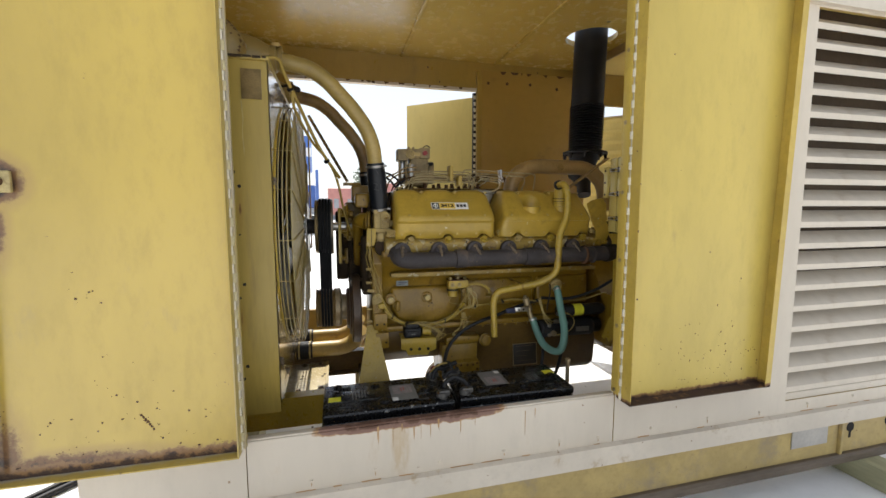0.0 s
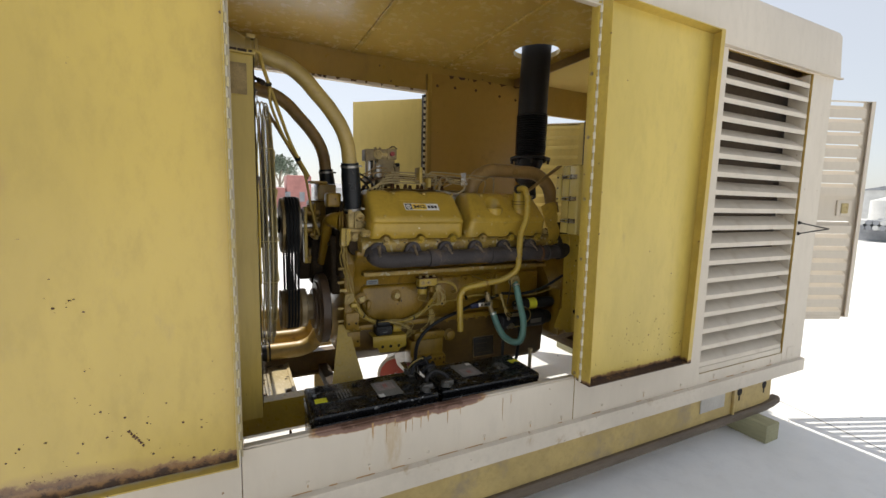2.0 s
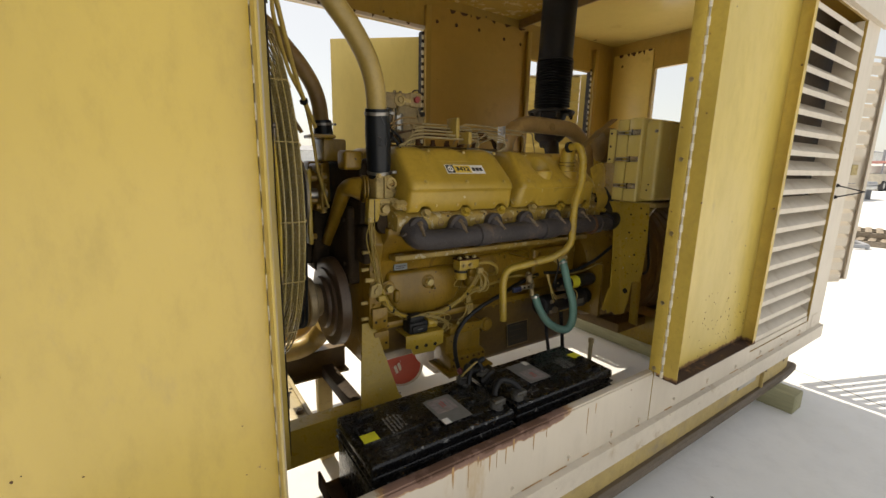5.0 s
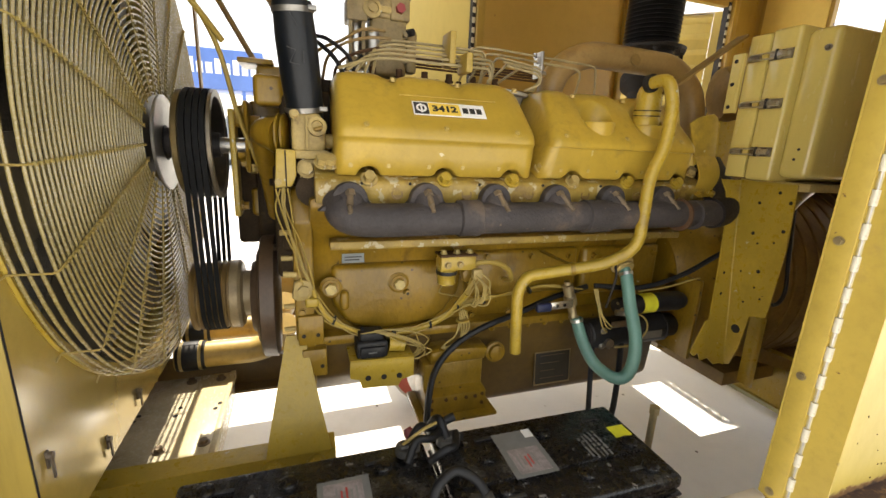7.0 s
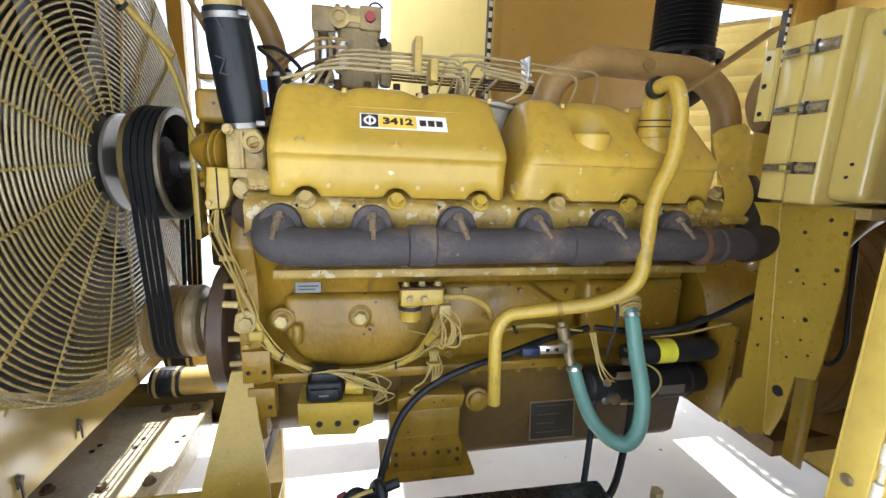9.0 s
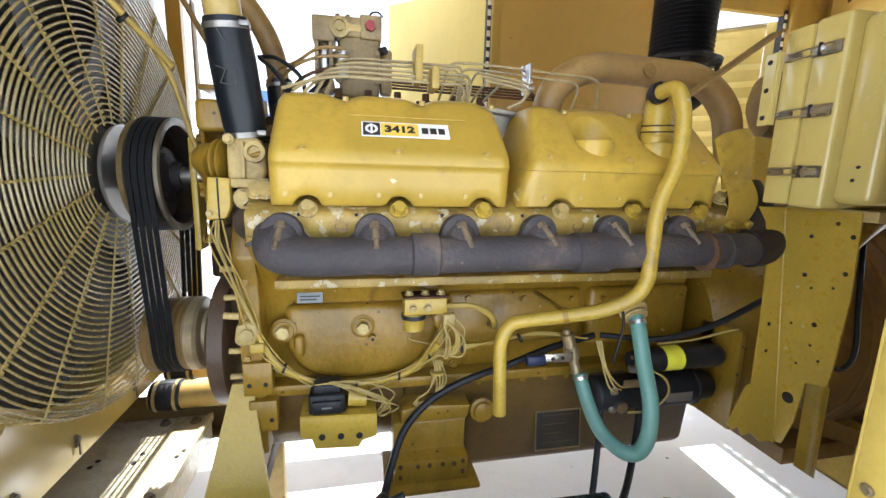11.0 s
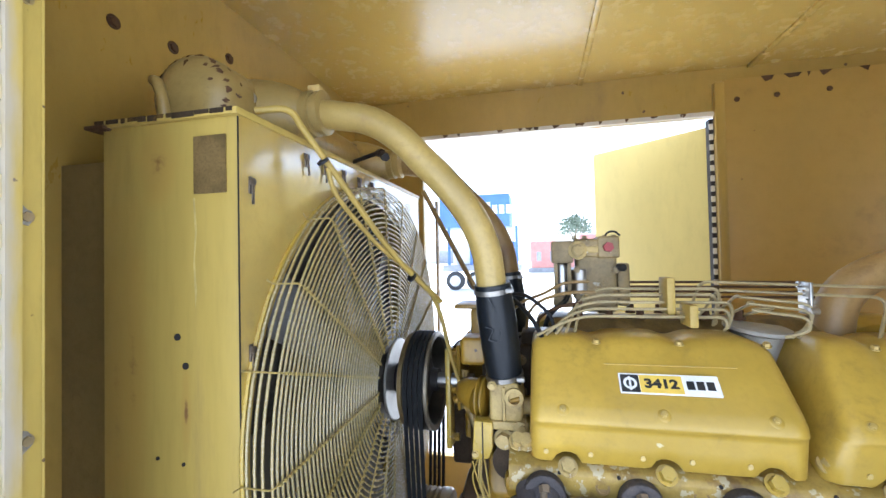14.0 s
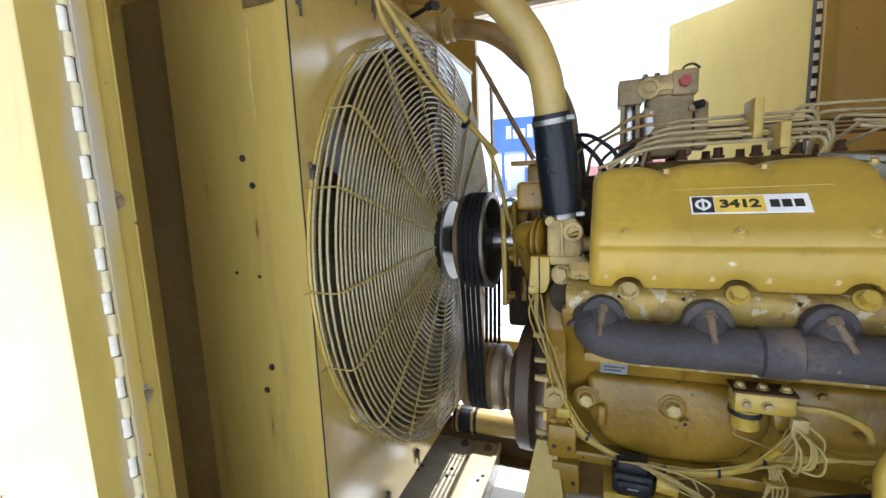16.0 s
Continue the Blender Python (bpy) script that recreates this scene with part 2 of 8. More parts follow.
# ---- materials ----
OLD_RUST, GRIME = (0.13, 0.06, 0.025), (0.10, 0.075, 0.04)
yellow = mat("machine yellow paint", (0.415, 0.282, 0.036), 0.30, vary=0.2, vscale=4, bump=0.12, bscale=160, dirt=(0.216, 0.137, 0.036), amount=0.35, dscale=6, chips=(0.45, 0.42, 0.33), chip=0.25, cscale=26, specks=((0.42, 0.37, 0.25), 30, 0.10, 0.10))
# heat-brown paint, also used where a part stands in shade
yellow_browned = mat("yellow paint browned for heat and shade", (0.225, 0.138, 0.040), 0.5, vary=0.25, vscale=5, dirt=(0.144, 0.079, 0.029), amount=0.5, dscale=8)
# oily, and its base also darkened for shade low on the engine
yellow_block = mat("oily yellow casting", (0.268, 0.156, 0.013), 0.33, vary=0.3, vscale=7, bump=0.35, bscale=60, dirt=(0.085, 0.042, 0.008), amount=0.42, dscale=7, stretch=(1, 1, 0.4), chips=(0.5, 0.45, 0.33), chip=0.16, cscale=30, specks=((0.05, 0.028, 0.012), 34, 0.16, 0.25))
yellow_in = mat("enclosure yellow paint", (0.384, 0.248, 0.052), 0.32, vary=0.16, vscale=1.6, bump=0.06, bscale=120, dirt=(0.216, 0.137, 0.043), amount=0.22, dscale=4, chips=OLD_RUST, chip=0.12, cscale=12, stretch=(1, 1, 0.45), specks=((0.09, 0.045, 0.02), 11, 0.09, 0.16))
yellow_door = mat("faded yellow door paint", (0.55, 0.415, 0.095), 0.38, vary=0.14, vscale=1.3, bump=0.04, bscale=90, dirt=(0.36, 0.26, 0.08), amount=0.22, dscale=5, chips=(0.16, 0.09, 0.04), chip=0.15, cscale=22, rust=(0.685, 0.045, 1.45, 1.95, 1.0), stretch=(1, 1, 0.4), specks=((0.09, 0.045, 0.02), 17, 0.075, 0.14))
yellow_rim = mat("yellow door rim paint", (0.52, 0.37, 0.07), 0.42, vary=0.16, vscale=3, bump=0.05, dirt=(0.35, 0.24, 0.08), amount=0.3, chips=OLD_RUST, chip=0.2, cscale=25, rust=(0.68, 0.045, 5, 6, 1.2), specks=((0.09, 0.045, 0.02), 24, 0.11, 0.18))
worn_jamb = mat("yellow jamb paint rubbed grey", (0.47, 0.34, 0.075), 0.42, vary=0.16, vscale=3, bump=0.06, dirt=(0.40, 0.36, 0.26), amount=0.4, dscale=5, rub=(1.414, 0.026), stretch=(1, 1, 0.22), chips=OLD_RUST, chip=0.12, cscale=25, specks=((0.09, 0.045, 0.02), 30, 0.11, 0.15))
yellow_left = mat("faded yellow paint with rust stains", (0.48, 0.338, 0.050), 0.38, vary=0.14, vscale=1.3, bump=0.04, bscale=90, dirt=(0.36, 0.26, 0.07), amount=0.22, dscale=5, chips=(0.16, 0.09, 0.04), chip=0.15, cscale=22, rust=(0.685, 0.085, 1.55, 1.95, 1.05), stretch=(1, 1, 0.4), specks=((0.09, 0.045, 0.02), 13, 0.055, 0.16),
                  stains=((-0.905, 1.545, 0.125, 0.105, 1.25), (-0.975, 1.20, 0.055, 0.62, 0.85), (-0.985, 0.74, 0.15, 0.26, 1.1), (-0.985, 1.95, 0.045, 0.5, 0.55), (-0.90, 1.42, 0.05, 0.16, 0.8), (-0.80, 0.695, 0.46, 0.085, 1.15), (-0.50, 0.69, 0.22, 0.05, 0.95)))
gloss = yellow_left.node_tree.nodes["Principled BSDF"]
gloss.inputs["Coat Weight"].default_value, gloss.inputs["Coat Roughness"].default_value = 0.9, 0.22
cream = mat("cream enamel", (0.585, 0.515, 0.415), 0.45, vary=0.08, vscale=1.5, bump=0.04, dirt=(0.42, 0.33, 0.22), amount=0.2, dscale=5, chips=(0.30, 0.20, 0.12), chip=0.1, cscale=20, stretch=(1, 1, 0.35), specks=((0.30, 0.20, 0.12), 14, 0.06, 0.12))
white_hinge = mat("white painted hinge", (0.68, 0.63, 0.50), 0.45, vary=0.12, vscale=18, dirt=(0.35, 0.28, 0.16), amount=0.4, dscale=40)
cast_grime = mat("dirty pale casting", (0.42, 0.305, 0.105), 0.55, vary=0.3, vscale=12, bump=0.4, bscale=80, dirt=(0.136, 0.088, 0.034), amount=0.5, dscale=16, chips=(0.48, 0.43, 0.33), chip=0.5, cscale=24)
iron_black = mat("black iron", (0.022, 0.018, 0.017), 0.6, shine=0.35, vary=0.3, vscale=10, bump=0.4, bscale=120, dirt=(0.10, 0.075, 0.055), amount=0.4, dscale=10)
manifold_iron = mat("scorched manifold iron", (0.046, 0.038, 0.037), 0.7, vary=0.3, vscale=9, bump=0.6, bscale=150, dirt=(0.12, 0.086, 0.06), amount=0.4, dscale=9, specks=((0.14, 0.10, 0.07), 40, 0.15, 0.2))
rubber = mat("black rubber", (0.011, 0.011, 0.012), 0.5, shine=0.35, vary=0.3, vscale=10, bump=0.12, dirt=(0.05, 0.045, 0.038), amount=0.25, dscale=12)
hose_rubber = mat("dark blue-grey hose rubber", (0.007, 0.009, 0.012), 0.36, shine=0.3, vary=0.25, vscale=12, bump=0.1, chips=(0.25, 0.25, 0.25), chip=0.05, cscale=60)
battery_black = mat("black battery plastic", (0.007, 0.007, 0.008), 0.27, shine=0.5, vary=0.3, vscale=8, bump=0.15, dirt=(0.05, 0.048, 0.044), amount=0.5, dscale=11, chips=(0.20, 0.196, 0.187), chip=0.45, cscale=42)
steel = mat("bare steel", (0.45, 0.43, 0.40), 0.35, 1.0, vary=0.2, vscale=20, bump=0.1, dirt=(0.2, 0.14, 0.08), amount=0.25, dscale=25)
steel_bright = mat("zinc-plated steel", (0.62, 0.60, 0.56), 0.3, 1.0, vary=0.12, vscale=25, bump=0.06)
rusty = mat("rusty iron", (0.10, 0.053, 0.027), 0.8, shine=0.2, vary=0.35, vscale=9, bump=0.5, dirt=(0.045, 0.03, 0.022), amount=0.5)
green_hose = mat("green hose rubber", (0.115, 0.245, 0.20), 0.4, vary=0.12, vscale=14, bump=0.08, dirt=(0.10, 0.16, 0.12), amount=0.25)
brass = mat("tarnished brass", (0.42, 0.34, 0.20), 0.4, 0.8, vary=0.2, vscale=20)
hole_dark = lamp_free("dark hole", (0.015, 0.012, 0.01), 0.9)
print_black, print_white = lamp_free("black print", (0.02, 0.02, 0.02), 0.4), lamp_free("white print", (0.78, 0.77, 0.74), 0.4)
print_yellow, print_red = lamp_free("yellow print", (0.72, 0.50, 0.08), 0.4), lamp_free("red print", (0.45, 0.06, 0.05), 0.45)
print_grey, bright_yellow = lamp_free("grey label film", (0.17, 0.17, 0.165), 0.4), lamp_free("lemon label film", (0.80, 0.78, 0.05), 0.4)
print_blue = lamp_free("pale blue label", (0.17, 0.19, 0.19), 0.4)
blue_plastic = lamp_free("navy plastic", (0.012, 0.018, 0.055), 0.4)
wire_cream = lamp_free("cream wire", (0.33, 0.24, 0.07), 0.5)
# near-black brown, also put where gaps only lie in shade
near_black = mat("near-black brown for shade and grime", (0.045, 0.029, 0.015), 0.7, shine=0.2, vary=0.4, vscale=14, bump=0.5, bscale=70, dirt=(0.15, 0.085, 0.02), amount=0.25, dscale=12)
bright_red = lamp_free("red plastic", (0.26, 0.022, 0.02), 0.45)

# ---- ground ----
concrete = mat("sun-bleached concrete", (0.78, 0.78, 0.77), 0.85, vary=0.08, vscale=0.5, bump=0.35, bscale=50, dirt=(0.34, 0.32, 0.29), amount=0.2, dscale=1.3, chips=(0.16, 0.14, 0.12), chip=0.06, cscale=14, specks=((0.10, 0.085, 0.07), 9, 0.075, 0.3))
joint_dark = mat("joint filler", (0.22, 0.20, 0.17), 0.9, vary=0.3, vscale=6)
bm = B()
for v in ((-400, -200), (400, -200), (400, 700), (-400, 700)):
    bm.verts.new((*v, 0))
bm.faces.new(bm.verts[:])
solo("ground", bm, concrete, "bright sun-bleached concrete yard with dark specks", "ground", kind="structure", smooth=False)
for a, b in (((2.30, -3.0), (3.50, 1.65)), ((3.50, 1.65), (5.4, 9.9)), ((-6, 5.4), (9, 5.8)), ((7.5, -4), (8.8, 12))):
    a, b = Vector((*a, 0)), Vector((*b, 0))
    bm = B()
    n = (b - a).normalized().cross(Vector((0, 0, 1))) * 0.0025
    prism(bm, [(p.x, p.y) for p in (a - n, b - n, b + n, a + n)], "z", 0.0, 0.002)
    solo("slab_joint", bm, joint_dark, "narrow dark joint between concrete slabs", "joint", "slab joints", "structure", smooth=False)

# ---- enclosure shell ----
WEST, EAST, FRONT, BACK = -0.78, 3.18, 1.44, 3.27
IN_F, IN_B, CEIL, ROOF = 1.452, 3.23, 2.595, 2.63


def shell(name, blocks, inward, label, bevel=0.0):
    """A sheet wall of blocks: cream outside, yellow on the faces that look inward."""
    bm = B()
    for q in blocks:
        box(bm, *q, b=bevel)
    bmesh.ops.recalc_face_normals(bm, faces=bm.faces[:])
    bm.normal_update()
    d = Vector(inward)
    for f in bm.faces:
        if f.normal.dot(d) > -0.5:
            f.material_index = 1
    return solo(name, bm, (cream, yellow_in), label, "wall", kind="structure", smooth=False)


sill_paint = mat("rust-streaked cream enamel", (0.585, 0.515, 0.415), 0.48, vary=0.08, vscale=1.5, bump=0.04, dirt=(0.42, 0.30, 0.16), amount=0.25, dscale=6, chips=(0.25, 0.15, 0.08), chip=0.12, cscale=22, stretch=(1, 1, 0.3), bleed=(0.702, 0.052, -0.15, 0.66))
# front wall, one block a bay, the bays divided by upright seams
shell("wall_front", [
    (WEST, -0.306, FRONT, IN_F, 0.462, 2.36),
    (1.112, 2.055, FRONT, IN_F, 0.462, 2.36),
    (2.055, 2.93, FRONT, IN_F, 0.462, 0.555),
    (2.932, EAST, FRONT, IN_F, 0.462, 2.36),
    (2.055, 2.93, FRONT, IN_F, 2.335, 2.36)], (0, 1, 0), "cream steel enclosure wall with door bay and louver bay")
bm = B()
box(bm, -0.304, 1.110, FRONT, FRONT + 0.024, 0.462, 0.697, b=0.004)
box(bm, -0.302, 1.108, FRONT + 0.004, FRONT + 0.030, 0.697, 0.704, b=0.002)
solo("sill_panel", bm, sill_paint, "cream sill panel under the open doors, streaked with rust", "panel", kind="structure")
# rust that has run from the sill's edge: a ragged flaked band and thin drips
drip_film = mat("orange rust drip", (0.42, 0.25, 0.10), 0.7, vary=0.25, vscale=20)
rnd = random.Random(4)
for i in range(14):
    x = rnd.choice((rnd.uniform(0.02, 0.5), rnd.uniform(0.2, 0.45), rnd.uniform(0.15, 0.75)))
    z, ln_ = 0.695 - rnd.uniform(0.0, 0.02), rnd.uniform(0.02, 0.06) if i > 2 else rnd.uniform(0.07, 0.11)
    w = rnd.uniform(0.0008, 0.0026)
    bm = B()
    prism(bm, [(x - w, z), (x + w, z), (x + w * 0.8, z - ln_ * 0.6), (x, z - ln_), (x - w * 0.7, z - ln_ * 0.7)], "y", FRONT - 0.0012, FRONT + 0.001)
    solo("rust_drip", bm, drip_film, "thin orange rust drip on the cream sill", "rust", "rust drips", "structure", smooth=False)
# skirt strip with its lip, and the roof edge
bm = B()
prism(bm, [(FRONT, 0.492), (FRONT - 0.022, 0.486), (FRONT - 0.022, 0.405), (FRONT - 0.016, 0.405), (FRONT - 0.012, 0.480), (FRONT, 0.484)], "x", WEST, 3.19)
box(bm, WEST, 3.18, FRONT - 0.012, FRONT + 0.06, 0.405, 0.411)
solo("skirt_strip", bm, mat("chipped cream enamel", (0.585, 0.515, 0.415), 0.45, vary=0.1, vscale=2, bump=0.05, dirt=(0.36, 0.25, 0.13), amount=0.32, dscale=9, chips=(0.22, 0.12, 0.06), chip=0.24, cscale=24, specks=((0.22, 0.12, 0.06), 20, 0.08, 0.2)), "cream steel skirt strip along the enclosure's foot", "trim", kind="structure")
me = mesh_of(bolt(B(), (0, 0, 0), (0, -1, 0), 0.006, 0.006), cream)
for i, x in enumerate((-0.55, -0.1, 0.12, 0.36, 0.62, 0.86, 1.04, 1.3, 1.6, 1.9, 2.2, 2.5, 2.8, 3.05)):
    tagged(piece("skirt_bolt", me, pose(x, FRONT, 0.520 + 0.006 * (i % 3)), None), "small painted bolt head on the cream sill", "bolt", "skirt bolts", "structure")
    if i % 4 != 3:
        z, ln_, w = 0.515 + 0.006 * (i % 3), 0.012 + 0.004 * (i % 3), 0.0016 + 0.0006 * (i % 2)
        drop = prism(B(), [(x - w, z), (x + w, z), (x + w * 0.7, z - ln_ * 0.6), (x, z - ln_), (x - w, z - ln_ * 0.7)], "y", FRONT - 0.0012, FRONT + 0.001)
        solo("rust_drip", drop, drip_film, "thin orange rust drip under a bolt", "rust", "rust drips", "structure", smooth=False)
rust_seam = random.Random(31)
bm = B()
x = -0.30
while x < 2.9:     # broken rust line where sill and skirt meet
    w = rust_seam.uniform(0.01, 0.09)
    box(bm, x, x + w, FRONT - 0.0035, FRONT + 0.001, 0.4925, 0.4925 + rust_seam.uniform(0.001, 0.0028))
    x += w + rust_seam.uniform(0.03, 0.3)
solo("rust_line", bm, drip_film, "broken brown rust line along the skirt's seam", "rust", kind="stuff", smooth=False)
bm = B()
prism(bm, [(1.424, 2.350), (1.438, 2.606), (1.452, 2.635), (1.475, 2.635), (1.475, 2.62), (1.458, 2.60), (1.4395, 2.350)], "x", WEST, 3.225)
box(bm, WEST, 3.245, 1.414, 1.4395, 2.343, 2.350)
solo("roof_edge_front", bm, cream, "cream roof fascia with a drip edge", "trim", kind="structure")
bm = B()
box(bm, WEST, 3.245, BACK + 0.001, 3.31, 2.45, ROOF + 0.005)
solo("roof_edge_back", bm, (cream,), "cream roof fascia along the back", "trim", kind="structure")
# back wall
shell("wall_back", [
    (WEST, -0.30, IN_B, BACK, 0.462, 2.60),
    (-0.30, 1.125, IN_B, BACK, 2.376, 2.60),
    (-0.30, 1.125, IN_B, BACK, 0.462, 0.70),
    (1.125, 2.045, IN_B, BACK, 0.462, 2.60),
    (2.045, 2.895, IN_B, BACK, 2.335, 2.60),
    (2.045, 2.895, IN_B, BACK, 0.462, 0.72),
    (2.895, EAST, IN_B, BACK, 0.462, 2.60)], (0, -1, 0), "yellow-painted steel back wall with two open door bays")
shell("wall_left", [(WEST, -0.69, IN_F, IN_B, 0.462, 2.60)], (1, 0, 0), "yellow-painted steel end wall behind the radiator")
shell("wall_right", [
    (3.145, EAST, IN_F, 1.56, 0.462, 2.60),
    (3.145, EAST, 1.56, 2.80, 2.335, 2.60),
    (3.145, EAST, 1.56, 2.80, 0.462, 0.60),
    (3.145, EAST, 2.80, IN_B, 0.462, 2.60)], (-1, 0, 0), "yellow-painted steel end wall with an open doorway")
bm = B()
HX, HY, HR = 1.69, 2.585, 0.165
hole_ring = [(HX + HR * math.cos(a), HY + HR * math.sin(a)) for a in (2 * math.pi * i / 32 for i in range(32))]
rim = [(WEST + 0.003, 1.458), (3.19, 1.458), (3.19, 3.25), (WEST + 0.003, 3.25)]
for z in (CEIL, ROOF):
    outer = [bm.verts.new((*p, z)) for p in rim]
    inner = [bm.verts.new((*p, z)) for p in hole_ring]
    ee = [bm.edges.new((outer[i], outer[(i + 1) % 4])) for i in range(4)] + [bm.edges.new((inner[i], inner[(i + 1) % 32])) for i in range(32)]
    bmesh.ops.triangle_fill(bm, use_beauty=True, edges=ee)
bm.verts.ensure_lookup_table()
lo_, hi_ = bm.verts[:36], bm.verts[36:72]
for a, b in [(i, (i + 1) % 4) for i in range(4)] + [(4 + i, 4 + (i + 1) % 32) for i in range(32)]:
    bm.faces.new((lo_[a], lo_[b], hi_[b], hi_[a]))
ceil_paint = mat("ceiling yellow paint", (0.48, 0.325, 0.070), 0.27, rvar=0.06, vary=0.10, vscale=1.2, bump=0.05, bscale=60, dirt=(0.264, 0.172, 0.046), amount=0.15, dscale=2.5, chips=(0.10, 0.05, 0.025), chip=0.02, cscale=11, specks=((0.06, 0.03, 0.015), 6, 0.075, 0.18))
solo("ceiling", bm, ceil_paint, "yellow-painted steel ceiling with a round exhaust hole", "ceiling", kind="structure", smooth=False)
for x, h, w in ((0.518, 0.012, 0.012), (1.26, 0.012, 0.012)):
    bm = B()
    box(bm, x - w, x + w, IN_F, IN_B, CEIL - h, CEIL - 0.0005, b=0.003)
    solo("ceiling_seam", bm, ceil_paint, "folded ceiling seam in yellow paint", "seam", "ceiling seams", "structure")
bm = B()
prism(bm, [(1.955, CEIL - 0.001), (2.02, CEIL - 0.001), (2.02, CEIL - 0.012), (1.967, CEIL - 0.012), (1.967, CEIL - 0.06), (1.955, CEIL - 0.06)], "y", IN_F, IN_B)
solo("ceiling_beam", bm, yellow_browned, "brownish yellow angle beam across the ceiling", "beam", kind="structure", smooth=False)
# the generator bay's extra light is put into this paler paint
bay_paint = mat("yellow paint lightened for the lit bay", (0.74, 0.56, 0.18), 0.22, rvar=0.06, vary=0.08, vscale=1.2, bump=0.03, bscale=60, dirt=(0.42, 0.28, 0.07), amount=0.15, dscale=2.5, specks=((0.06, 0.03, 0.015), 6, 0.09, 0.2))
# sheet added over the ceiling only to carry the paler paint
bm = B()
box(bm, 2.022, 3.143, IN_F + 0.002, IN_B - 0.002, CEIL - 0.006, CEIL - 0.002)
solo("ceiling_lining", bm, bay_paint, "glossy yellow ceiling sheet over the generator, paled for light", "ceiling", kind="structure", smooth=False)
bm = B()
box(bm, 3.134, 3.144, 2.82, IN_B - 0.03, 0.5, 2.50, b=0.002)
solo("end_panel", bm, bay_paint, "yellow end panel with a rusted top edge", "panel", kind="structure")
flk = random.Random(9)
bm = B()
y = 2.83
while y < 3.17:
    w = flk.uniform(0.02, 0.07)
    prism(bm, [(y, 2.50), (y + w, 2.50), (y + w * 0.8, 2.50 - flk.uniform(0.006, 0.03)), (y + w * 0.3, 2.50 - flk.uniform(0.01, 0.045))], "x", 3.1325, 3.1342)
    y += w + flk.uniform(0.0, 0.03)
solo("rust_flakes", bm, rusty, "dark rust along the end panel's top edge", "rust", kind="stuff", smooth=False)
# door jambs: flat strips beside the openings, with screws
jamb_screw = mesh_of(bolt(B(), (0, 0, 0), (1, 0, 0), 0.0065, 0.004), brass)
for x0, face in ((-0.309, 1), (1.106, -1)):
    jamb = thing("door_jamb", (x0, 1.437, 0.70), "yellow steel door jamb with screws beside the opening", "jamb", "door jambs", "structure")
    bm = B()
    box(bm, x0, x0 + 0.005, 1.416, 1.457, 0.706, 2.36, b=0.0015)
    box(bm, x0 - 0.016 * face + 0.0025, x0 + 0.0045, 1.457, 1.461, 0.706, 2.36, b=0.001) if face > 0 else box(bm, x0 + 0.0005, x0 + 0.018, 1.457, 1.461, 0.706, 2.36, b=0.001)
    part("strip", bm, worn_jamb if face > 0 else yellow_rim, jamb)
    for i in range(6):
        piece("screw", jamb_screw, pose(x0 + (0.005 if face > 0 else 0.0), 1.440, 0.722 + 0.27 * i, 13 * i, 0, 0 if face > 0 else 180), jamb)
rnd = random.Random(31)
bare = mat("scraped bare metal", (0.36, 0.32, 0.26), 0.45, 0.3, vary=0.4, vscale=40, bump=0.3, dirt=(0.12, 0.08, 0.05), amount=0.4, dscale=60)
for k, z in enumerate((1.802, 1.532, 1.262, 1.0, 2.08)):
    bm = B()
    pts = [(1.437 + (0.008 + 0.005 * rnd.random()) * math.cos(a), z + (0.009 + 0.007 * rnd.random()) * math.sin(a)) for a in (2 * math.pi * i / 11 for i in range(11))]
    prism(bm, pts, "x", -0.3042, -0.3026)
    solo("paint_scrape", bm, bare, "bare metal scrape round a jamb screw", "scrape", "paint scrapes", "structure", smooth=False)
for x, y in ((1.122, 3.2), (2.05, 3.2), (2.885, 3.2)):
    bm = B()
    box(bm, x - 0.02, x + 0.02, y - 0.005, IN_B, 0.55, 2.52, b=0.002)
    solo("back_post", bm, yellow_in, "yellow steel post beside the back door bay", "post", "back posts", "structure")
bm = B()
box(bm, 1.14, 2.03, IN_B - 0.012, IN_B - 0.0005, 0.6, 2.535, b=0.003)
solo("back_panel", bm, mat("ochre sound-panel paint", (0.41, 0.253, 0.054), 0.42, vary=0.1, vscale=1.2, bump=0.05, dirt=(0.240, 0.144, 0.040), amount=0.15, dscale=3, chips=OLD_RUST, chip=0.1, cscale=10, specks=((0.07, 0.035, 0.015), 9, 0.07, 0.12)), "brown-yellow sound panel on the back wall", "panel", kind="structure")
bm = B()
rr = random.Random(17)
x = 1.30
while x < 2.02:
    w = rr.uniform(0.01, 0.09)
    prism(bm, [(x, 2.536), (x + w, 2.536), (x + w * 0.8, 2.536 - rr.uniform(0.004, 0.022)), (x + w * 0.3, 2.536 - rr.uniform(0.006, 0.028))], "y", IN_B - 0.0135, IN_B - 0.0118)
    x += w + rr.uniform(0.01, 0.10)
solo("rust_flakes", bm, rusty, "dark ragged rust along the sound panel's top edge", "rust", kind="stuff", smooth=False)
scr = mesh_of(bolt(B(), (0, 0, 0), (0, -1, 0), 0.009, 0.005), rusty)
for x, z in ((1.20, 2.44), (1.36, 2.445), (1.56, 2.45), (1.80, 2.43), (1.97, 2.42)):
    tagged(piece("panel_screw", scr, pose(x, IN_B - 0.012, z), None), "rusty screw head in the sound panel", "screw", "panel screws", "structure")
# rusted lip under the back header
bm = B()
box(bm, -0.30, 1.12, IN_B - 0.02, IN_B, 2.372, 2.392)
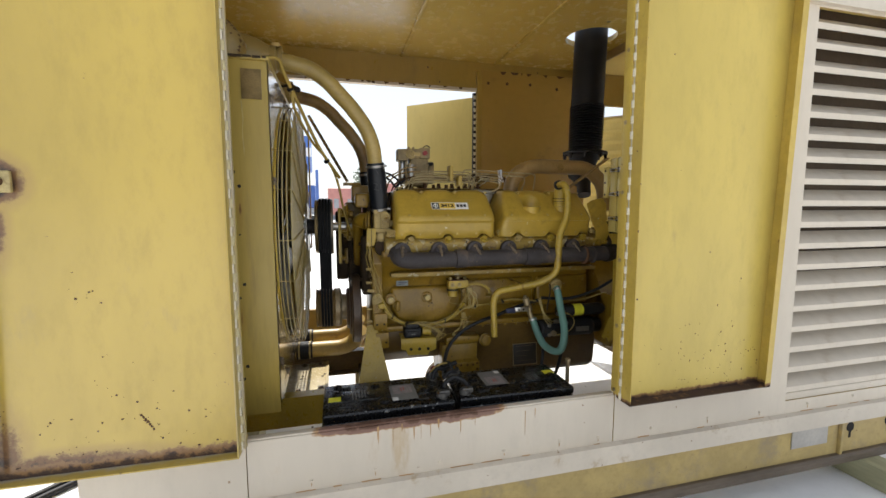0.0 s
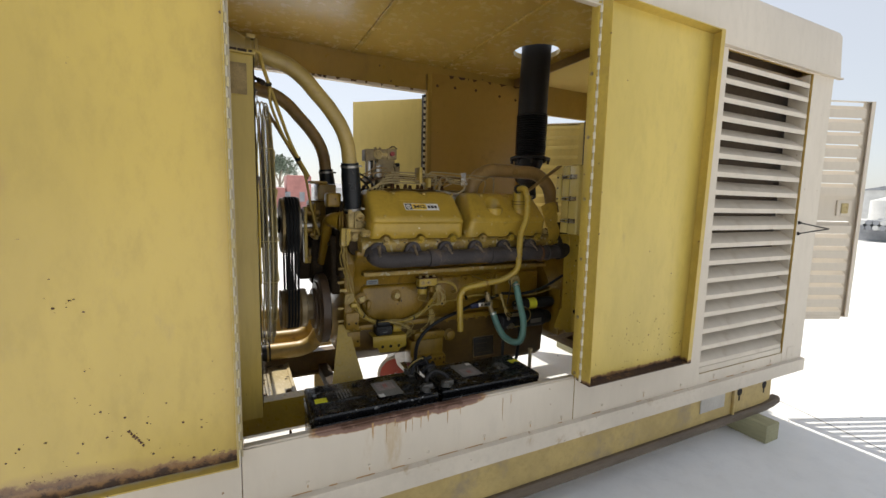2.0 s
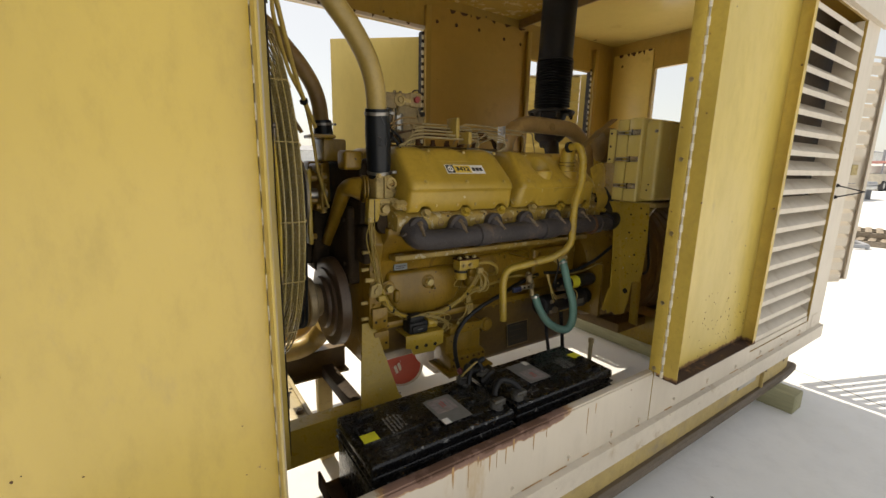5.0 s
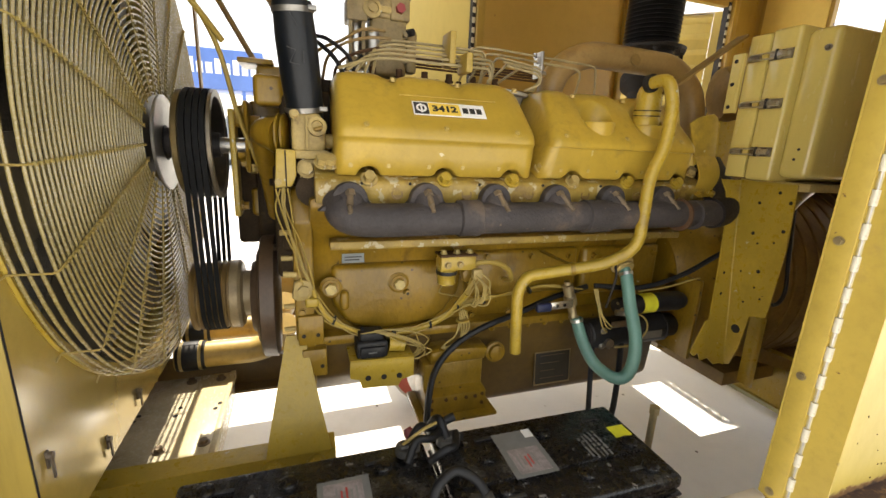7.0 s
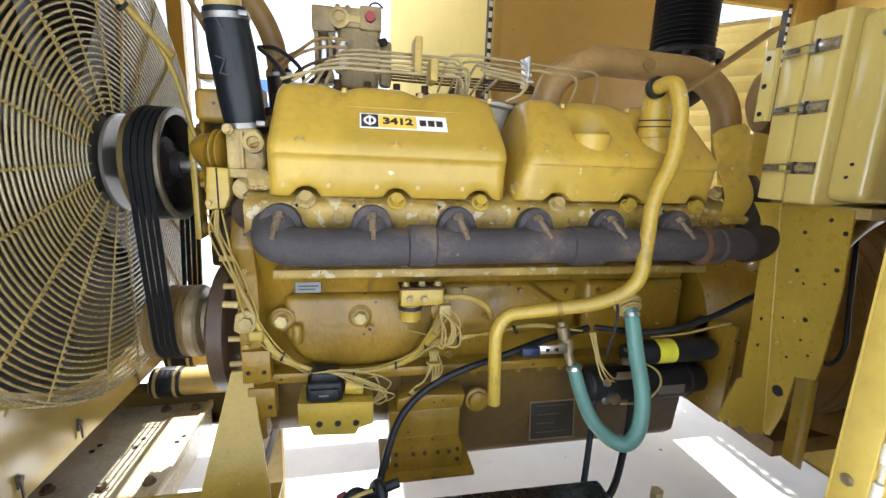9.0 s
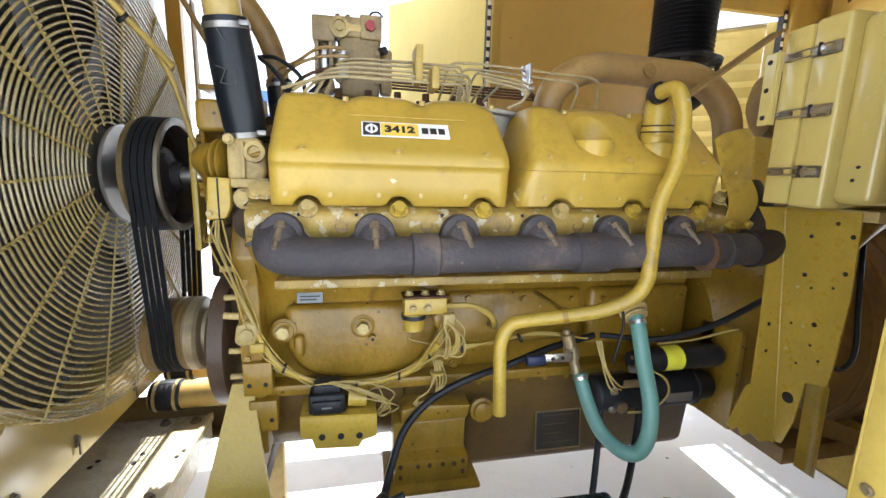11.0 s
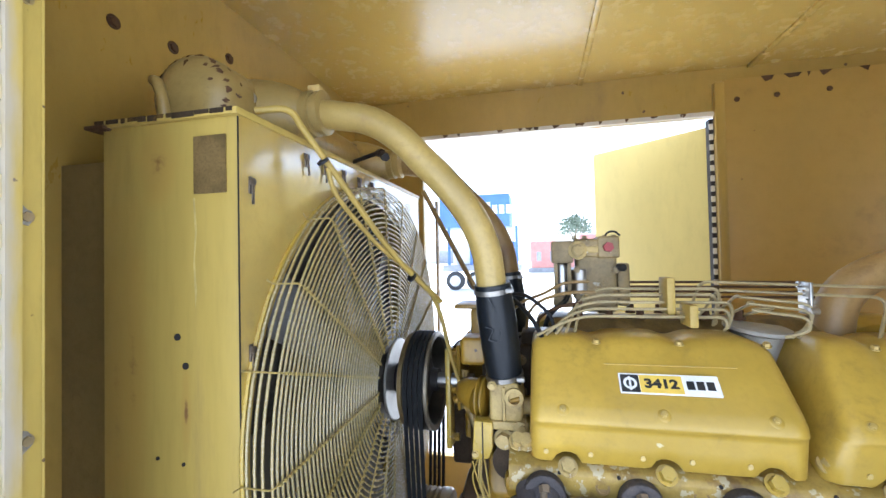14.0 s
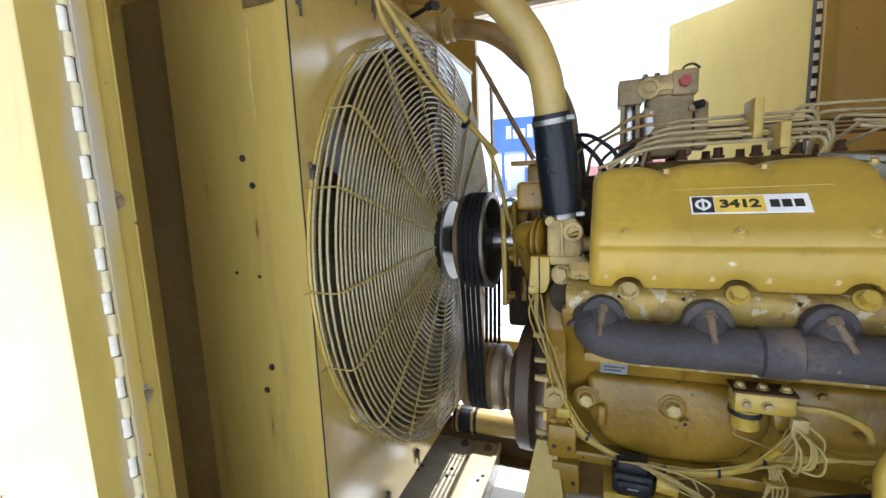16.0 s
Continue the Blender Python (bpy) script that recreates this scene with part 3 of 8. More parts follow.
solo("header_lip", bm, cream, "folded cream lip with rust spots over the back opening", "trim", kind="structure")

bm = B()
for k in range(16):
    x = rr.uniform(-0.25, 1.08)
    w = rr.uniform(0.008, 0.035)
    prism(bm, [(x, 2.392), (x + w, 2.391), (x + w * 0.9, 2.392 - rr.uniform(0.006, 0.018)), (x + w * 0.2, 2.392 - rr.uniform(0.004, 0.02))], "y", IN_B - 0.0215, IN_B - 0.0198)
solo("rust_flakes", bm, rusty, "dark rust flakes on the lip over the back opening", "rust", kind="stuff", smooth=False)

# ---- skid base ----
base_paint = mat("dusty yellow base paint", (0.50, 0.37, 0.14), 0.6, vary=0.2, vscale=2.5, bump=0.15, dirt=(0.30, 0.24, 0.16), amount=0.5, dscale=4, chips=OLD_RUST, chip=0.2, cscale=18)
base = thing("skid_base", (1.2, 2.35, 0.12), "dusty yellow steel skid base on timber blocks", "skid")
for y, s in ((1.53, 1),):
    bm = B()
    prism(bm, [(y, 0.12), (y, 0.455), (y + s * 0.07, 0.455), (y + s * 0.07, 0.443), (y + s * 0.012, 0.443), (y + s * 0.012, 0.134), (y + s * 0.09, 0.134), (y + s * 0.09, 0.12)], "x", -0.72, 3.04)
    part("long_beam", bm, base_paint, base, smooth=False)
    bm = B()
    rows = []
    for x in (-0.72, 0.5, 1.6, 2.4, 2.8, 2.95, 3.03, 3.10):
        up = 0.5 * max(0.0, x - 2.88) ** 2 + 0.10 * max(0.0, x - 3.0)
        yo = 1.500 - 0.03 * max(0.0, x - 2.9)
        rows.append([bm.verts.new((x, yy, zz + up)) for yy, zz in ((yo, 0.118), (yo, 0.150), (yo + 0.012, 0.160), (yo + 0.05, 0.160), (yo + 0.05, 0.118))])
    for p, q in zip(rows, rows[1:]):
        for k in range(5):
            bm.faces.new((p[k], p[(k + 1) % 5], q[(k + 1) % 5], q[k]))
    bm.faces.new(rows[0]), bm.faces.new(rows[-1][::-1])
    bmesh.ops.recalc_face_normals(bm, faces=bm.faces[:])
    part("runner_lip", bm, mat("scuffed grey-brown runner", (0.15, 0.115, 0.08), 0.6, vary=0.3, vscale=6, bump=0.3, dirt=(0.06, 0.042, 0.03), amount=0.5, dscale=6, stretch=(0.2, 1, 1)), base, "scuffed dark runner edge")
    part("stiffener", box(B(), 2.575, 2.592, 1.512, 1.53, 0.15, 0.42, b=0.003), base_paint, base)
part("long_beam", prism(B(), [(3.10, 0.455), (3.24, 0.455), (3.24, 0.385), (3.228, 0.385), (3.228, 0.443), (3.10, 0.443)], "x", -0.72, 3.09), base_paint, base, smooth=False)
for x in (-0.68, 3.0):
    bm = B()
    box(bm, x, x + 0.06, 1.545, 3.165, 0.16, 0.44, b=0.004)
    part("cross_beam", bm, base_paint, base)
bm = B()
box(bm, 1.98, 1.992, 1.545, 3.165, 0.425, 0.655, b=0.002)
box(bm, 1.98, 2.10, 1.545, 3.165, 0.425, 0.433)
part("cross_plate", bm, yellow, base)
for x in (2.663, 2.952):
    bm = B()
    cyl(bm, (x, 1.5285, 0.295), (x, 1.535, 0.295), 0.027, seg=20)
    box(bm, x - 0.008, x + 0.008, 1.5288, 1.535, 0.235, 0.28)
    part("lifting_eye", bm, hole_dark, base, "dark round lifting hole")
bm = B()
box(bm, 2.245, 2.492, 1.524, 1.529, 0.232, 0.338, b=0.001)
part("data_plate", bm, mat("faded plate", (0.5, 0.47, 0.42), 0.5, vary=0.2), base, "faded blank metal plate")
timber = mat("weathered greenish timber", (0.36, 0.34, 0.20), 0.8, vary=0.25, vscale=6, bump=0.5, bscale=40, dirt=(0.20, 0.17, 0.10), amount=0.4, stretch=(1, 0.15, 1))
for x in (2.71, -0.62):
    bm = B()
    box(bm, x, x + 0.15, 1.375, 3.35, 0.0, 0.119, b=0.006)
    solo("timber_block", bm, timber, "greenish weathered timber block under the skid", "timber", "timber blocks")


# ---- doors ----
knuckle_me = mesh_of(cyl(B(), (-0.0022, 0, -0.0138), (-0.0022, 0, 0.0138), 0.0062, seg=10), white_hinge)
gap_me = mesh_of(cyl(B(), (0.0026, 0.001, -0.0138), (0.0026, 0.001, 0.0138), 0.0056, seg=10), mat("rubbed cream hinge barrel", (0.56, 0.48, 0.27), 0.45, vary=0.15, vscale=18, dirt=(0.33, 0.27, 0.14), amount=0.4, dscale=40))


def piano_hinge(parent, x, y, z0, z1, step=0.058):
    hinge = part("hinge", cyl(B(), (x, y, z0), (x, y, z1), 0.003, seg=8), steel, parent, "long white piano hinge")
    part("hinge_leaf", box(B(), x - 0.004, x + (0.012 if x < 0 else -0.012 + 0.024), y + 0.004, y + 0.021, z0, z1), worn_jamb if x < 0 else yellow_rim, hinge, smooth=False)
    z = z0 + step / 4
    while z < z1:
        piece("knuckle", knuckle_me, pose(x, y, z), hinge)
        if z + step / 2 < z1:
            piece("barrel", gap_me, pose(x, y, z + step / 2), hinge)
        z += step
    return hinge


def pan_door(name, hinge_at, width, z0, z1, swing, label, group, paint=None, deep=0.052, hinge=True, louvers=0, flip=1, inner_lip=True, rim_paint=None):
    """A sheet door hinged at hinge_at; its pan opens towards local -y; swing: degrees of the free edge from +x."""
    hx, hy = hinge_at
    d = thing(name, (hx, hy, z0), label, "door", group)
    m = pose(hx, hy, 0, 0, 0, swing)
    f = flip
    parts = []
    bm = B()
    if not louvers:
        box(bm, 0.006, width - 0.006, min(0, -f * 0.006), max(0, -f * 0.006), z0 + 0.004, z1 - 0.004)
        parts.append(("panel", bm, paint or yellow_door, False))
    rims = (("rim", (0.0, 0.004, z0, z1)), ("rim", (width - 0.004, width, z0, z1)), ("rim", (0.004, width - 0.004, z0, z0 + 0.004)), ("rim", (0.004, width - 0.004, z1 - 0.004, z1)))
    for nm, (a, b, c, e) in rims:
        bm = B()
        box(bm, a, b, min(0, -f * deep), max(0, -f * deep), c, e)
        # returned lip
        if e - c > 0.5 and (inner_lip or a > width / 2):
            la, lb = (a, a + 0.03) if a < width / 2 else (b - 0.03, b)
            box(bm, la, lb, min(-f * deep, -f * (deep + 0.003)), max(-f * deep, -f * (deep + 0.003)), c, e)
        parts.append((nm, bm, (rim_paint or yellow_rim) if not louvers else cream, False))
    for nm, bm, mt, sm in parts:
        bmesh.ops.transform(bm, matrix=m, verts=bm.verts[:])
        part(nm, bm, mt, d, smooth=sm)
    if hinge:
        piano_hinge(d, hx, hy - 0.0, z0 + 0.005, z1 - 0.01)
    return d, m


# front left leaf, folded flat beside the opening
ld, lm = pan_door("enclosure_door", (-0.310, 1.412), 0.70, 0.685, 2.36, 179.0, "open yellow steel door, rusted along its foot, with a latch", "front doors", deep=0.045, flip=-1, paint=yellow_left, inner_lip=False, rim_paint=worn_jamb)
rd, rm = pan_door("enclosure_door", (1.116, 1.412), 0.735, 0.685, 2.372, 0.5, "open yellow steel door with a rusted foot flange", "front doors", deep=0.058, inner_lip=False)
# the right leaf is widened towards its top to fit the camera's view
for ob in rd.children_recursive:
    if ob.name.split(".")[0] in ("panel", "rim"):
        for v in ob.data.vertices:
            far = max(0.0, (v.co.x - 1.116) / 0.735)
            v.co.x += far * (-0.010 + 0.042 * (v.co.z - 0.685) / 1.687)
# paddle latch on the left leaf, with its rod
latch_paint = mat("worn latch plate", (0.42, 0.33, 0.14), 0.55, vary=0.3, vscale=20, dirt=OLD_RUST, amount=0.5, dscale=30)
bm = B()
box(bm, -0.935, -0.845, 1.398, 1.411, 1.515, 1.575, b=0.004)
latch = part("latch", bm, latch_paint, ld, "worn steel paddle latch")
bm = B()
box(bm, -0.94, -0.895, 1.390, 1.399, 1.52, 1.57, b=0.006)
cyl(bm, (-0.872, 1.399, 1.545), (-0.872, 1.390, 1.545), 0.012, seg=14)
part("latch_cam", bm, rusty, latch)
bm = B()
cyl(bm, (-0.915, 1.395, 1.52), (-0.95, 1.395, 0.70), 0.006, seg=8)
cyl(bm, (-0.915, 1.395, 1.57), (-0.95, 1.395, 2.34), 0.006, seg=8)
part("latch_rod", bm, mat("rust-spotted yellow rod paint", (0.46, 0.33, 0.06), 0.5, vary=0.2, vscale=12, dirt=(0.13, 0.065, 0.025), amount=0.75, dscale=14), ld)


def leaf_face(x):
    """The near face of the left leaf, which stands one degree off the wall."""
    return 1.406 + (-0.310 - x) * 0.01746


# scraped patch on the left leaf
bm = B()
rnd = random.Random(8)
for i in range(7):
    x, z = -0.585 + i * 0.005, 0.845 - i * 0.008
    pts = [(x + rnd.uniform(0.002, 0.007) * math.cos(a), z + rnd.uniform(0.002, 0.007) * math.sin(a)) for a in (2 * math.pi * k / 7 for k in range(7))]
    prism(bm, pts, "y", leaf_face(x) - 0.0008, leaf_face(x) + 0.001)
part("scrape", bm, rusty, ld, "dark bare patch scraped through the paint", smooth=False)
# chipped paint on the left leaf: a cluster at mid-height and many small chips near the foot
for k in range(80):
    if k < 9:
        x, z = -0.715 + rnd.gauss(0, 0.04), 1.225 + rnd.gauss(0, 0.02)
    else:
        x, z = rnd.uniform(-0.98, -0.36), 0.72 + abs(rnd.gauss(0, 0.12))
    r = rnd.choice((0.0010, 0.0012, 0.0016, 0.0022, 0.0032))
    bm = B()
    pts = [(x + r * rnd.uniform(0.6, 1.7) * math.cos(a), z + r * rnd.uniform(0.6, 1.3) * math.sin(a)) for a in (2 * math.pi * q / 6 for q in range(6))]
    prism(bm, pts, "y", leaf_face(x) - 0.0008, leaf_face(x) + 0.001)
    part("paint_chip", bm, rusty, ld, smooth=False)
# rust spots on the right leaf, thickest towards the foot and the free edge
for k in range(70):
    x, z = 1.135 + 0.69 * rnd.random() ** 0.6, 0.705 + abs(rnd.gauss(0, 0.16))
    r = rnd.choice((0.0010, 0.0012, 0.0016, 0.0022, 0.0030))
    y = 1.406 + (x - 1.116) * 0.00873
    bm = B()
    pts = [(x + r * rnd.uniform(0.5, 1.2) * math.cos(a), z + r * rnd.uniform(0.8, 2.2) * math.sin(a)) for a in (2 * math.pi * q / 6 for q in range(6))]
    prism(bm, pts, "y", y - 0.0010, y + 0.001)
    part("paint_chip", bm, rusty, rd, smooth=False)
# back leaves, standing open outside; their strong light is put into paler paint
pan_door("enclosure_door", (1.122, 3.285), 0.655, 0.70, 2.345, 138, "open yellow back door hung on a slotted hinge", "back doors", deep=-0.04, flip=-1, paint=mat("door paint lightened for strong light", (0.62, 0.50, 0.17), 0.36, vary=0.10, vscale=1.3, bump=0.04, dirt=(0.45, 0.34, 0.12), amount=0.15, dscale=5, stretch=(1, 1, 0.4)))


def slat_mesh(w, depth, drop, t=0.0025, lip=0.018):
    """One louver blade, w wide, sloping out and down from its top, with a lip."""
    bm = B()
    prism(bm, [(0.0, 0.0), (-depth, -drop), (-depth, -drop - lip), (-depth + t, -drop - lip), (-depth + t, -drop - t * 0.4), (t, -t), (t, 0)], "x", 0, w)
    return bm


# louver bay in the front wall
lou = thing("louver_panel", (2.5, 1.45, 0.555), "cream steel louver panel with eighteen slats", "louver")
N, Z0, Z1 = 18, 0.560, 2.335
pitch = (Z1 - Z0) / N
sm = mesh_of(slat_mesh(0.868, 0.070, 0.052, lip=0.026), cream, smooth=False)
for i in range(N):
    piece("slat", sm, pose(2.058, 1.520, Z1 - i * pitch + 0.010 - 0.014 * (i == 0)), lou)
bm = B()
for x in (2.056, 2.924):
    box(bm, x, x + 0.006, 1.4535, 1.56, Z0, Z1)
part("frame", bm, cream, lou, smooth=False)
part("foot_bar", box(B(), 2.062, 2.924, 1.444, 1.475, 0.556, 0.590, b=0.002), cream, lou)
# unseen sheet added; its dark brown stands in for shade behind the slats
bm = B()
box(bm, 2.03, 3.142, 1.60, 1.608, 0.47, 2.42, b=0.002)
solo("inlet_baffle", bm, mat("dark brown sheet paint for shade", (0.085, 0.058, 0.034), 0.7, vary=0.2, vscale=3), "dark brown sheet added for the shade behind the louver panel", "baffle", kind="structure")
# stay hook on the corner strip
hook = thing("stay_hook", (2.98, 1.43, 1.38), "thin black steel door stay on the corner strip", "hook")
for z0_, z1_ in ((1.42, 1.385), (1.35, 1.385)):
    bm = B()
    cyl(bm, (2.955, 1.436, z0_), (3.10, 1.34, z1_), 0.004, seg=8)
    part("rod", bm, iron_black, hook)
for z in (1.42, 1.35):
    bm = B()
    bolt(bm, (2.955, 1.439, z), (0, -1, 0), 0.009, 0.012)
    part("eye", bm, iron_black, hook)
bm = B()
box(bm, 2.99, 3.09, 1.4375, 1.4395, 0.49, 0.585)
plate = solo("name_plate", bm, cream, "small blank cream plate on the corner strip", "plate", smooth=False)


# louvered end leaf, swung out past the corner, and the louvered back leaf
def louvered(name, hinge_at, width, z0, z1, swing, label, group, paint, gap=None, flip=1, lip=0.036, backed=False):
    d, m = pan_door(name, hinge_at, width, z0, z1, swing, label, group, deep=0.035, louvers=1, flip=flip, hinge=False)
    bm = B()
    for a, b in ((0.004, 0.06), (width - 0.06, width - 0.004)):
        box(bm, a, b, -0.006, 0.0, z0 + 0.004, z1 - 0.004)
    if gap:
        box(bm, 0.06, width - 0.06, -0.006, 0, gap[0], gap[1])
    bmesh.ops.transform(bm, matrix=m, verts=bm.verts[:])
    part("stile", bm, paint, d, smooth=False)
    if backed:
        bm = box(B(), 0.06, width - 0.06, -0.042, -0.036, z0 + 0.004, z1 - 0.004)
        bmesh.ops.transform(bm, matrix=m, verts=bm.verts[:])
        part("backing_sheet", bm, paint, d, smooth=False)
    me = mesh_of(slat_mesh(width - 0.122, 0.03, 0.032, lip=lip), paint, smooth=False)
    z = z1 - 0.03
    while z > z0 + 0.06:
        if not gap or not (gap[0] - 0.02 < z - 0.04 < gap[1] + 0.02):
            piece("slat", me, m @ pose(0.061, 0.0, z), d)
        z -= 0.098
    return d, m


end_leaf, em = louvered("louvered_door", (3.236, 1.915), 0.93, 0.655, 2.327, -22.0, "open cream louvered end door with a square latch", "louvered doors", cream, gap=(1.42, 1.62), lip=0.062)
bm = B()
box(bm, 0.74, 0.86, -0.018, -0.006, 1.46, 1.58, b=0.004)
bmesh.ops.transform(bm, matrix=em, verts=bm.verts[:])
lt = part("latch_box", bm, cream, end_leaf)
bm = B()
box(bm, 0.77, 0.83, -0.024, -0.018, 1.48, 1.56, b=0.003)
bmesh.ops.transform(bm, matrix=em, verts=bm.verts[:])
part("latch_paddle", bm, latch_paint, lt)
# lemon lightened here too, for the bright light on the leaf
leaf_paint = mat("lemon paint lightened for strong light", (0.62, 0.50, 0.17), 0.36, vary=0.12, vscale=1.3, bump=0.04, dirt=(0.45, 0.34, 0.12), amount=0.2, dscale=5, stretch=(1, 1, 0.4))
louvered("louvered_door", (2.89, 3.285), 0.80, 0.72, 2.33, 136, "open yellow louvered back door", "louvered doors", leaf_paint, lip=0.075, backed=True)
# slotted strap hinges of the back doors; white blocks drawn for the bright slots
slot_me = mesh_of(box(B(), -0.008, 0.008, -0.003, 0.003, -0.013, 0.013), white_hinge, smooth=False)
for x in (1.092, 2.852):
    h = thing("strap_hinge", (x, 3.225, 0.7), "dark slotted hinge strip with bright gaps", "hinge", "strap hinges")
    bm = B()
    box(bm, x - 0.009, x + 0.010, 3.222, 3.262, 0.72, 2.36)
    part("strip", bm, iron_black, h, smooth=False)
    for i in range(34):
        piece("knuckle", slot_me, pose(x - 0.001, 3.2205, 0.74 + i * 0.048), h)

# ---- diesel engine ----
head_paint = mat("chipped yellow casting paint", (0.345, 0.232, 0.045), 0.45, vary=0.25, vscale=9, bump=0.35, bscale=70, dirt=(0.150, 0.083, 0.022), amount=0.5, dscale=12, chips=(0.43, 0.36, 0.215), chip=0.84, cscale=30)
CY, PY = 2.285, 2.312
brk_m0 = mat("rubbed nut paint", (0.46, 0.35, 0.12), 0.4, vary=0.3, vscale=40)
eng = thing("diesel_engine", (0.8, CY, 0.5), "large yellow twelve-cylinder diesel engine, oily and chipped", "engine")


SIDE = [(2.135, 0.86), (2.130, 1.00), (2.120, 1.065), (2.100, 1.120), (2.045, 1.185), (1.988, 1.235), (1.985, 1.265)]
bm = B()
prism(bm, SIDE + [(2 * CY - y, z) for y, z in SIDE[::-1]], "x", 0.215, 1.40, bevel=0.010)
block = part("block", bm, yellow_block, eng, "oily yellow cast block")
bm = B()   # rounded side housing that bulges from the block
n = 18
prof = []
for i in range(n + 1):
    a = math.pi * i / n
    prof.append((0.284 + 0.3315 * (0.5 - 0.5 * math.cos(a)), 0.959 - 0.094 * math.sin(a) ** 0.6))
prism(bm, [(0.268, 1.066), (0.268, 0.959)] + prof[1:-1] + [(0.643, 0.959), (0.660, 1.066)], "y", 2.098, 2.16, bevel=0.020, seg=4)
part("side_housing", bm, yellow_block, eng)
bm = B()
box(bm, 0.262, 1.40, 2.024, 2.085, 1.128, 1.150, b=0.004)
part("block_rail", bm, head_paint, eng, "chipped pale ledge under the manifold")
for k, (x0, x1) in enumerate(((0.671, 1.058), (1.08, 1.40))):
    bm = B()
    box(bm, x0, x1, 2.094, 2.14, 0.942 - 0.02 * k, 1.091, b=0.016, seg=3)
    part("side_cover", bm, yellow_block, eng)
bm = B()
for x, z in ((0.725, 1.075), (0.88, 1.07), (1.02, 1.064), (1.12, 1.06), (1.37, 1.06), (0.25, 0.85), (0.232, 0.925), (0.33, 0.85), (1.05, 0.85), (0.83, 0.875), (0.70, 0.875)):
    bolt(bm, (x, 2.094 if z > 0.95 else 2.13, z), (0, -1, 0), 0.009, 0.014)
tagged(part("block_bolts", bm, yellow_block, eng), kind="stuff")
for k, (x, z) in enumerate(((0.266, 1.006), (0.455, 1.008))):
    bm = B()
    lathe(bm, [(0, 0.030), (0.004, 0.030), (0.007, 0.024), (0.010, 0.023)], (x, 2.099, z), (0, -1, 0), 26)
    plug = part("core_plug", bm, yellow_block, eng)
    bm = B()
    bolt(bm, (x, 2.089, z), (0, -1, 0), 0.0165, 0.015, False)
    part("plug_nut", bm, brk_m0, plug)
    if k:
        part("plug_stub", cyl(B(), (x + 0.024, 2.10, z - 0.030), (x + 0.024, 2.080, z - 0.030), 0.0095, seg=14), yellow_block, plug)
        part("stub_hole", cyl(B(), (x + 0.024, 2.081, z - 0.030), (x + 0.024, 2.0795, z - 0.030), 0.0045, seg=12), hole_dark, plug)
bm = B()
box(bm, 0.289, 0.314, 2.078, 2.105, 0.940, 0.996, b=0.0115, seg=4)
part("boss", bm, yellow_block, eng)
bm = B()
box(bm, 0.298, 0.358, 2.1055, 2.118, 1.071, 1.097)
tag_ = part("block_tag", bm, print_blue, eng, "small pale blue sticker")
for z in (1.088, 1.080):
    part("print_bar", box(B(), 0.305, 0.352 - 0.9 * (1.088 - z), 2.1045, 2.1055, z - 0.002, z + 0.0015), print_black, tag_)

# heads, one a bank
for s in (0, 1):
    pts = [(1.946, 1.258), (1.940, 1.302), (1.946, 1.311), (1.975, 1.326), (2.16, 1.40), (2.20, 1.30), (2.10, 1.25)]
    if s:
        pts = [(2 * CY - y, z) for y, z in pts]
    bm = B()
    prism(bm, pts, "x", 0.228, 1.375, bevel=0.003)
    part("cylinder_head", bm, head_paint, eng, "chipped pale and yellow cylinder head edge" if not s else "")
head_bolt = mesh_of(bolt(B(), (0, 0, 0), (0, 0, 1), 0.0145, 0.020), yellow)
head_bolt_bare = mesh_of(bolt(B(), (0, 0, 0), (0, 0, 1), 0.0145, 0.020), cast_grime)
for i in range(6):
    x = 0.347 + 0.1825 * i
    piece("head_bolt", head_bolt_bare if i in (0, 3) else head_bolt, pose(x, 1.949, 1.313, 52, 0, 0), eng)
for x in (0.247, 0.265, 0.81, 1.335):
    piece("head_bolt", head_bolt_bare, pose(x, 1.975, 1.345, 40, 0, 0), eng)
for i in range(6):
    bm = B()
    lathe(bm, [(0, 0.014), (0.002, 0.014), (0.0022, 0.010), (-0.002, 0.009)], (0.412 + 0.1755 * i, 1.9435, 1.281), (0, -1, 0.1), 18)
    part("core_plug", bm, yellow_browned, eng)


for x in (0.330, 0.442, 0.620, 0.801, 0.985, 1.17):
    part("drain_hole", cyl(B(), (x, 1.9425, 1.305), (x, 1.9395, 1.305), 0.0036, seg=10), hole_dark, eng)


def scallop(x):
    """How far the cover's foot arches up over the head bolts."""
    d = (x - 0.347 + 0.09125) % 0.1825 - 0.09125
    return 0.021 * max(0.0, 1 - (d / 0.027) ** 2) ** 0.5


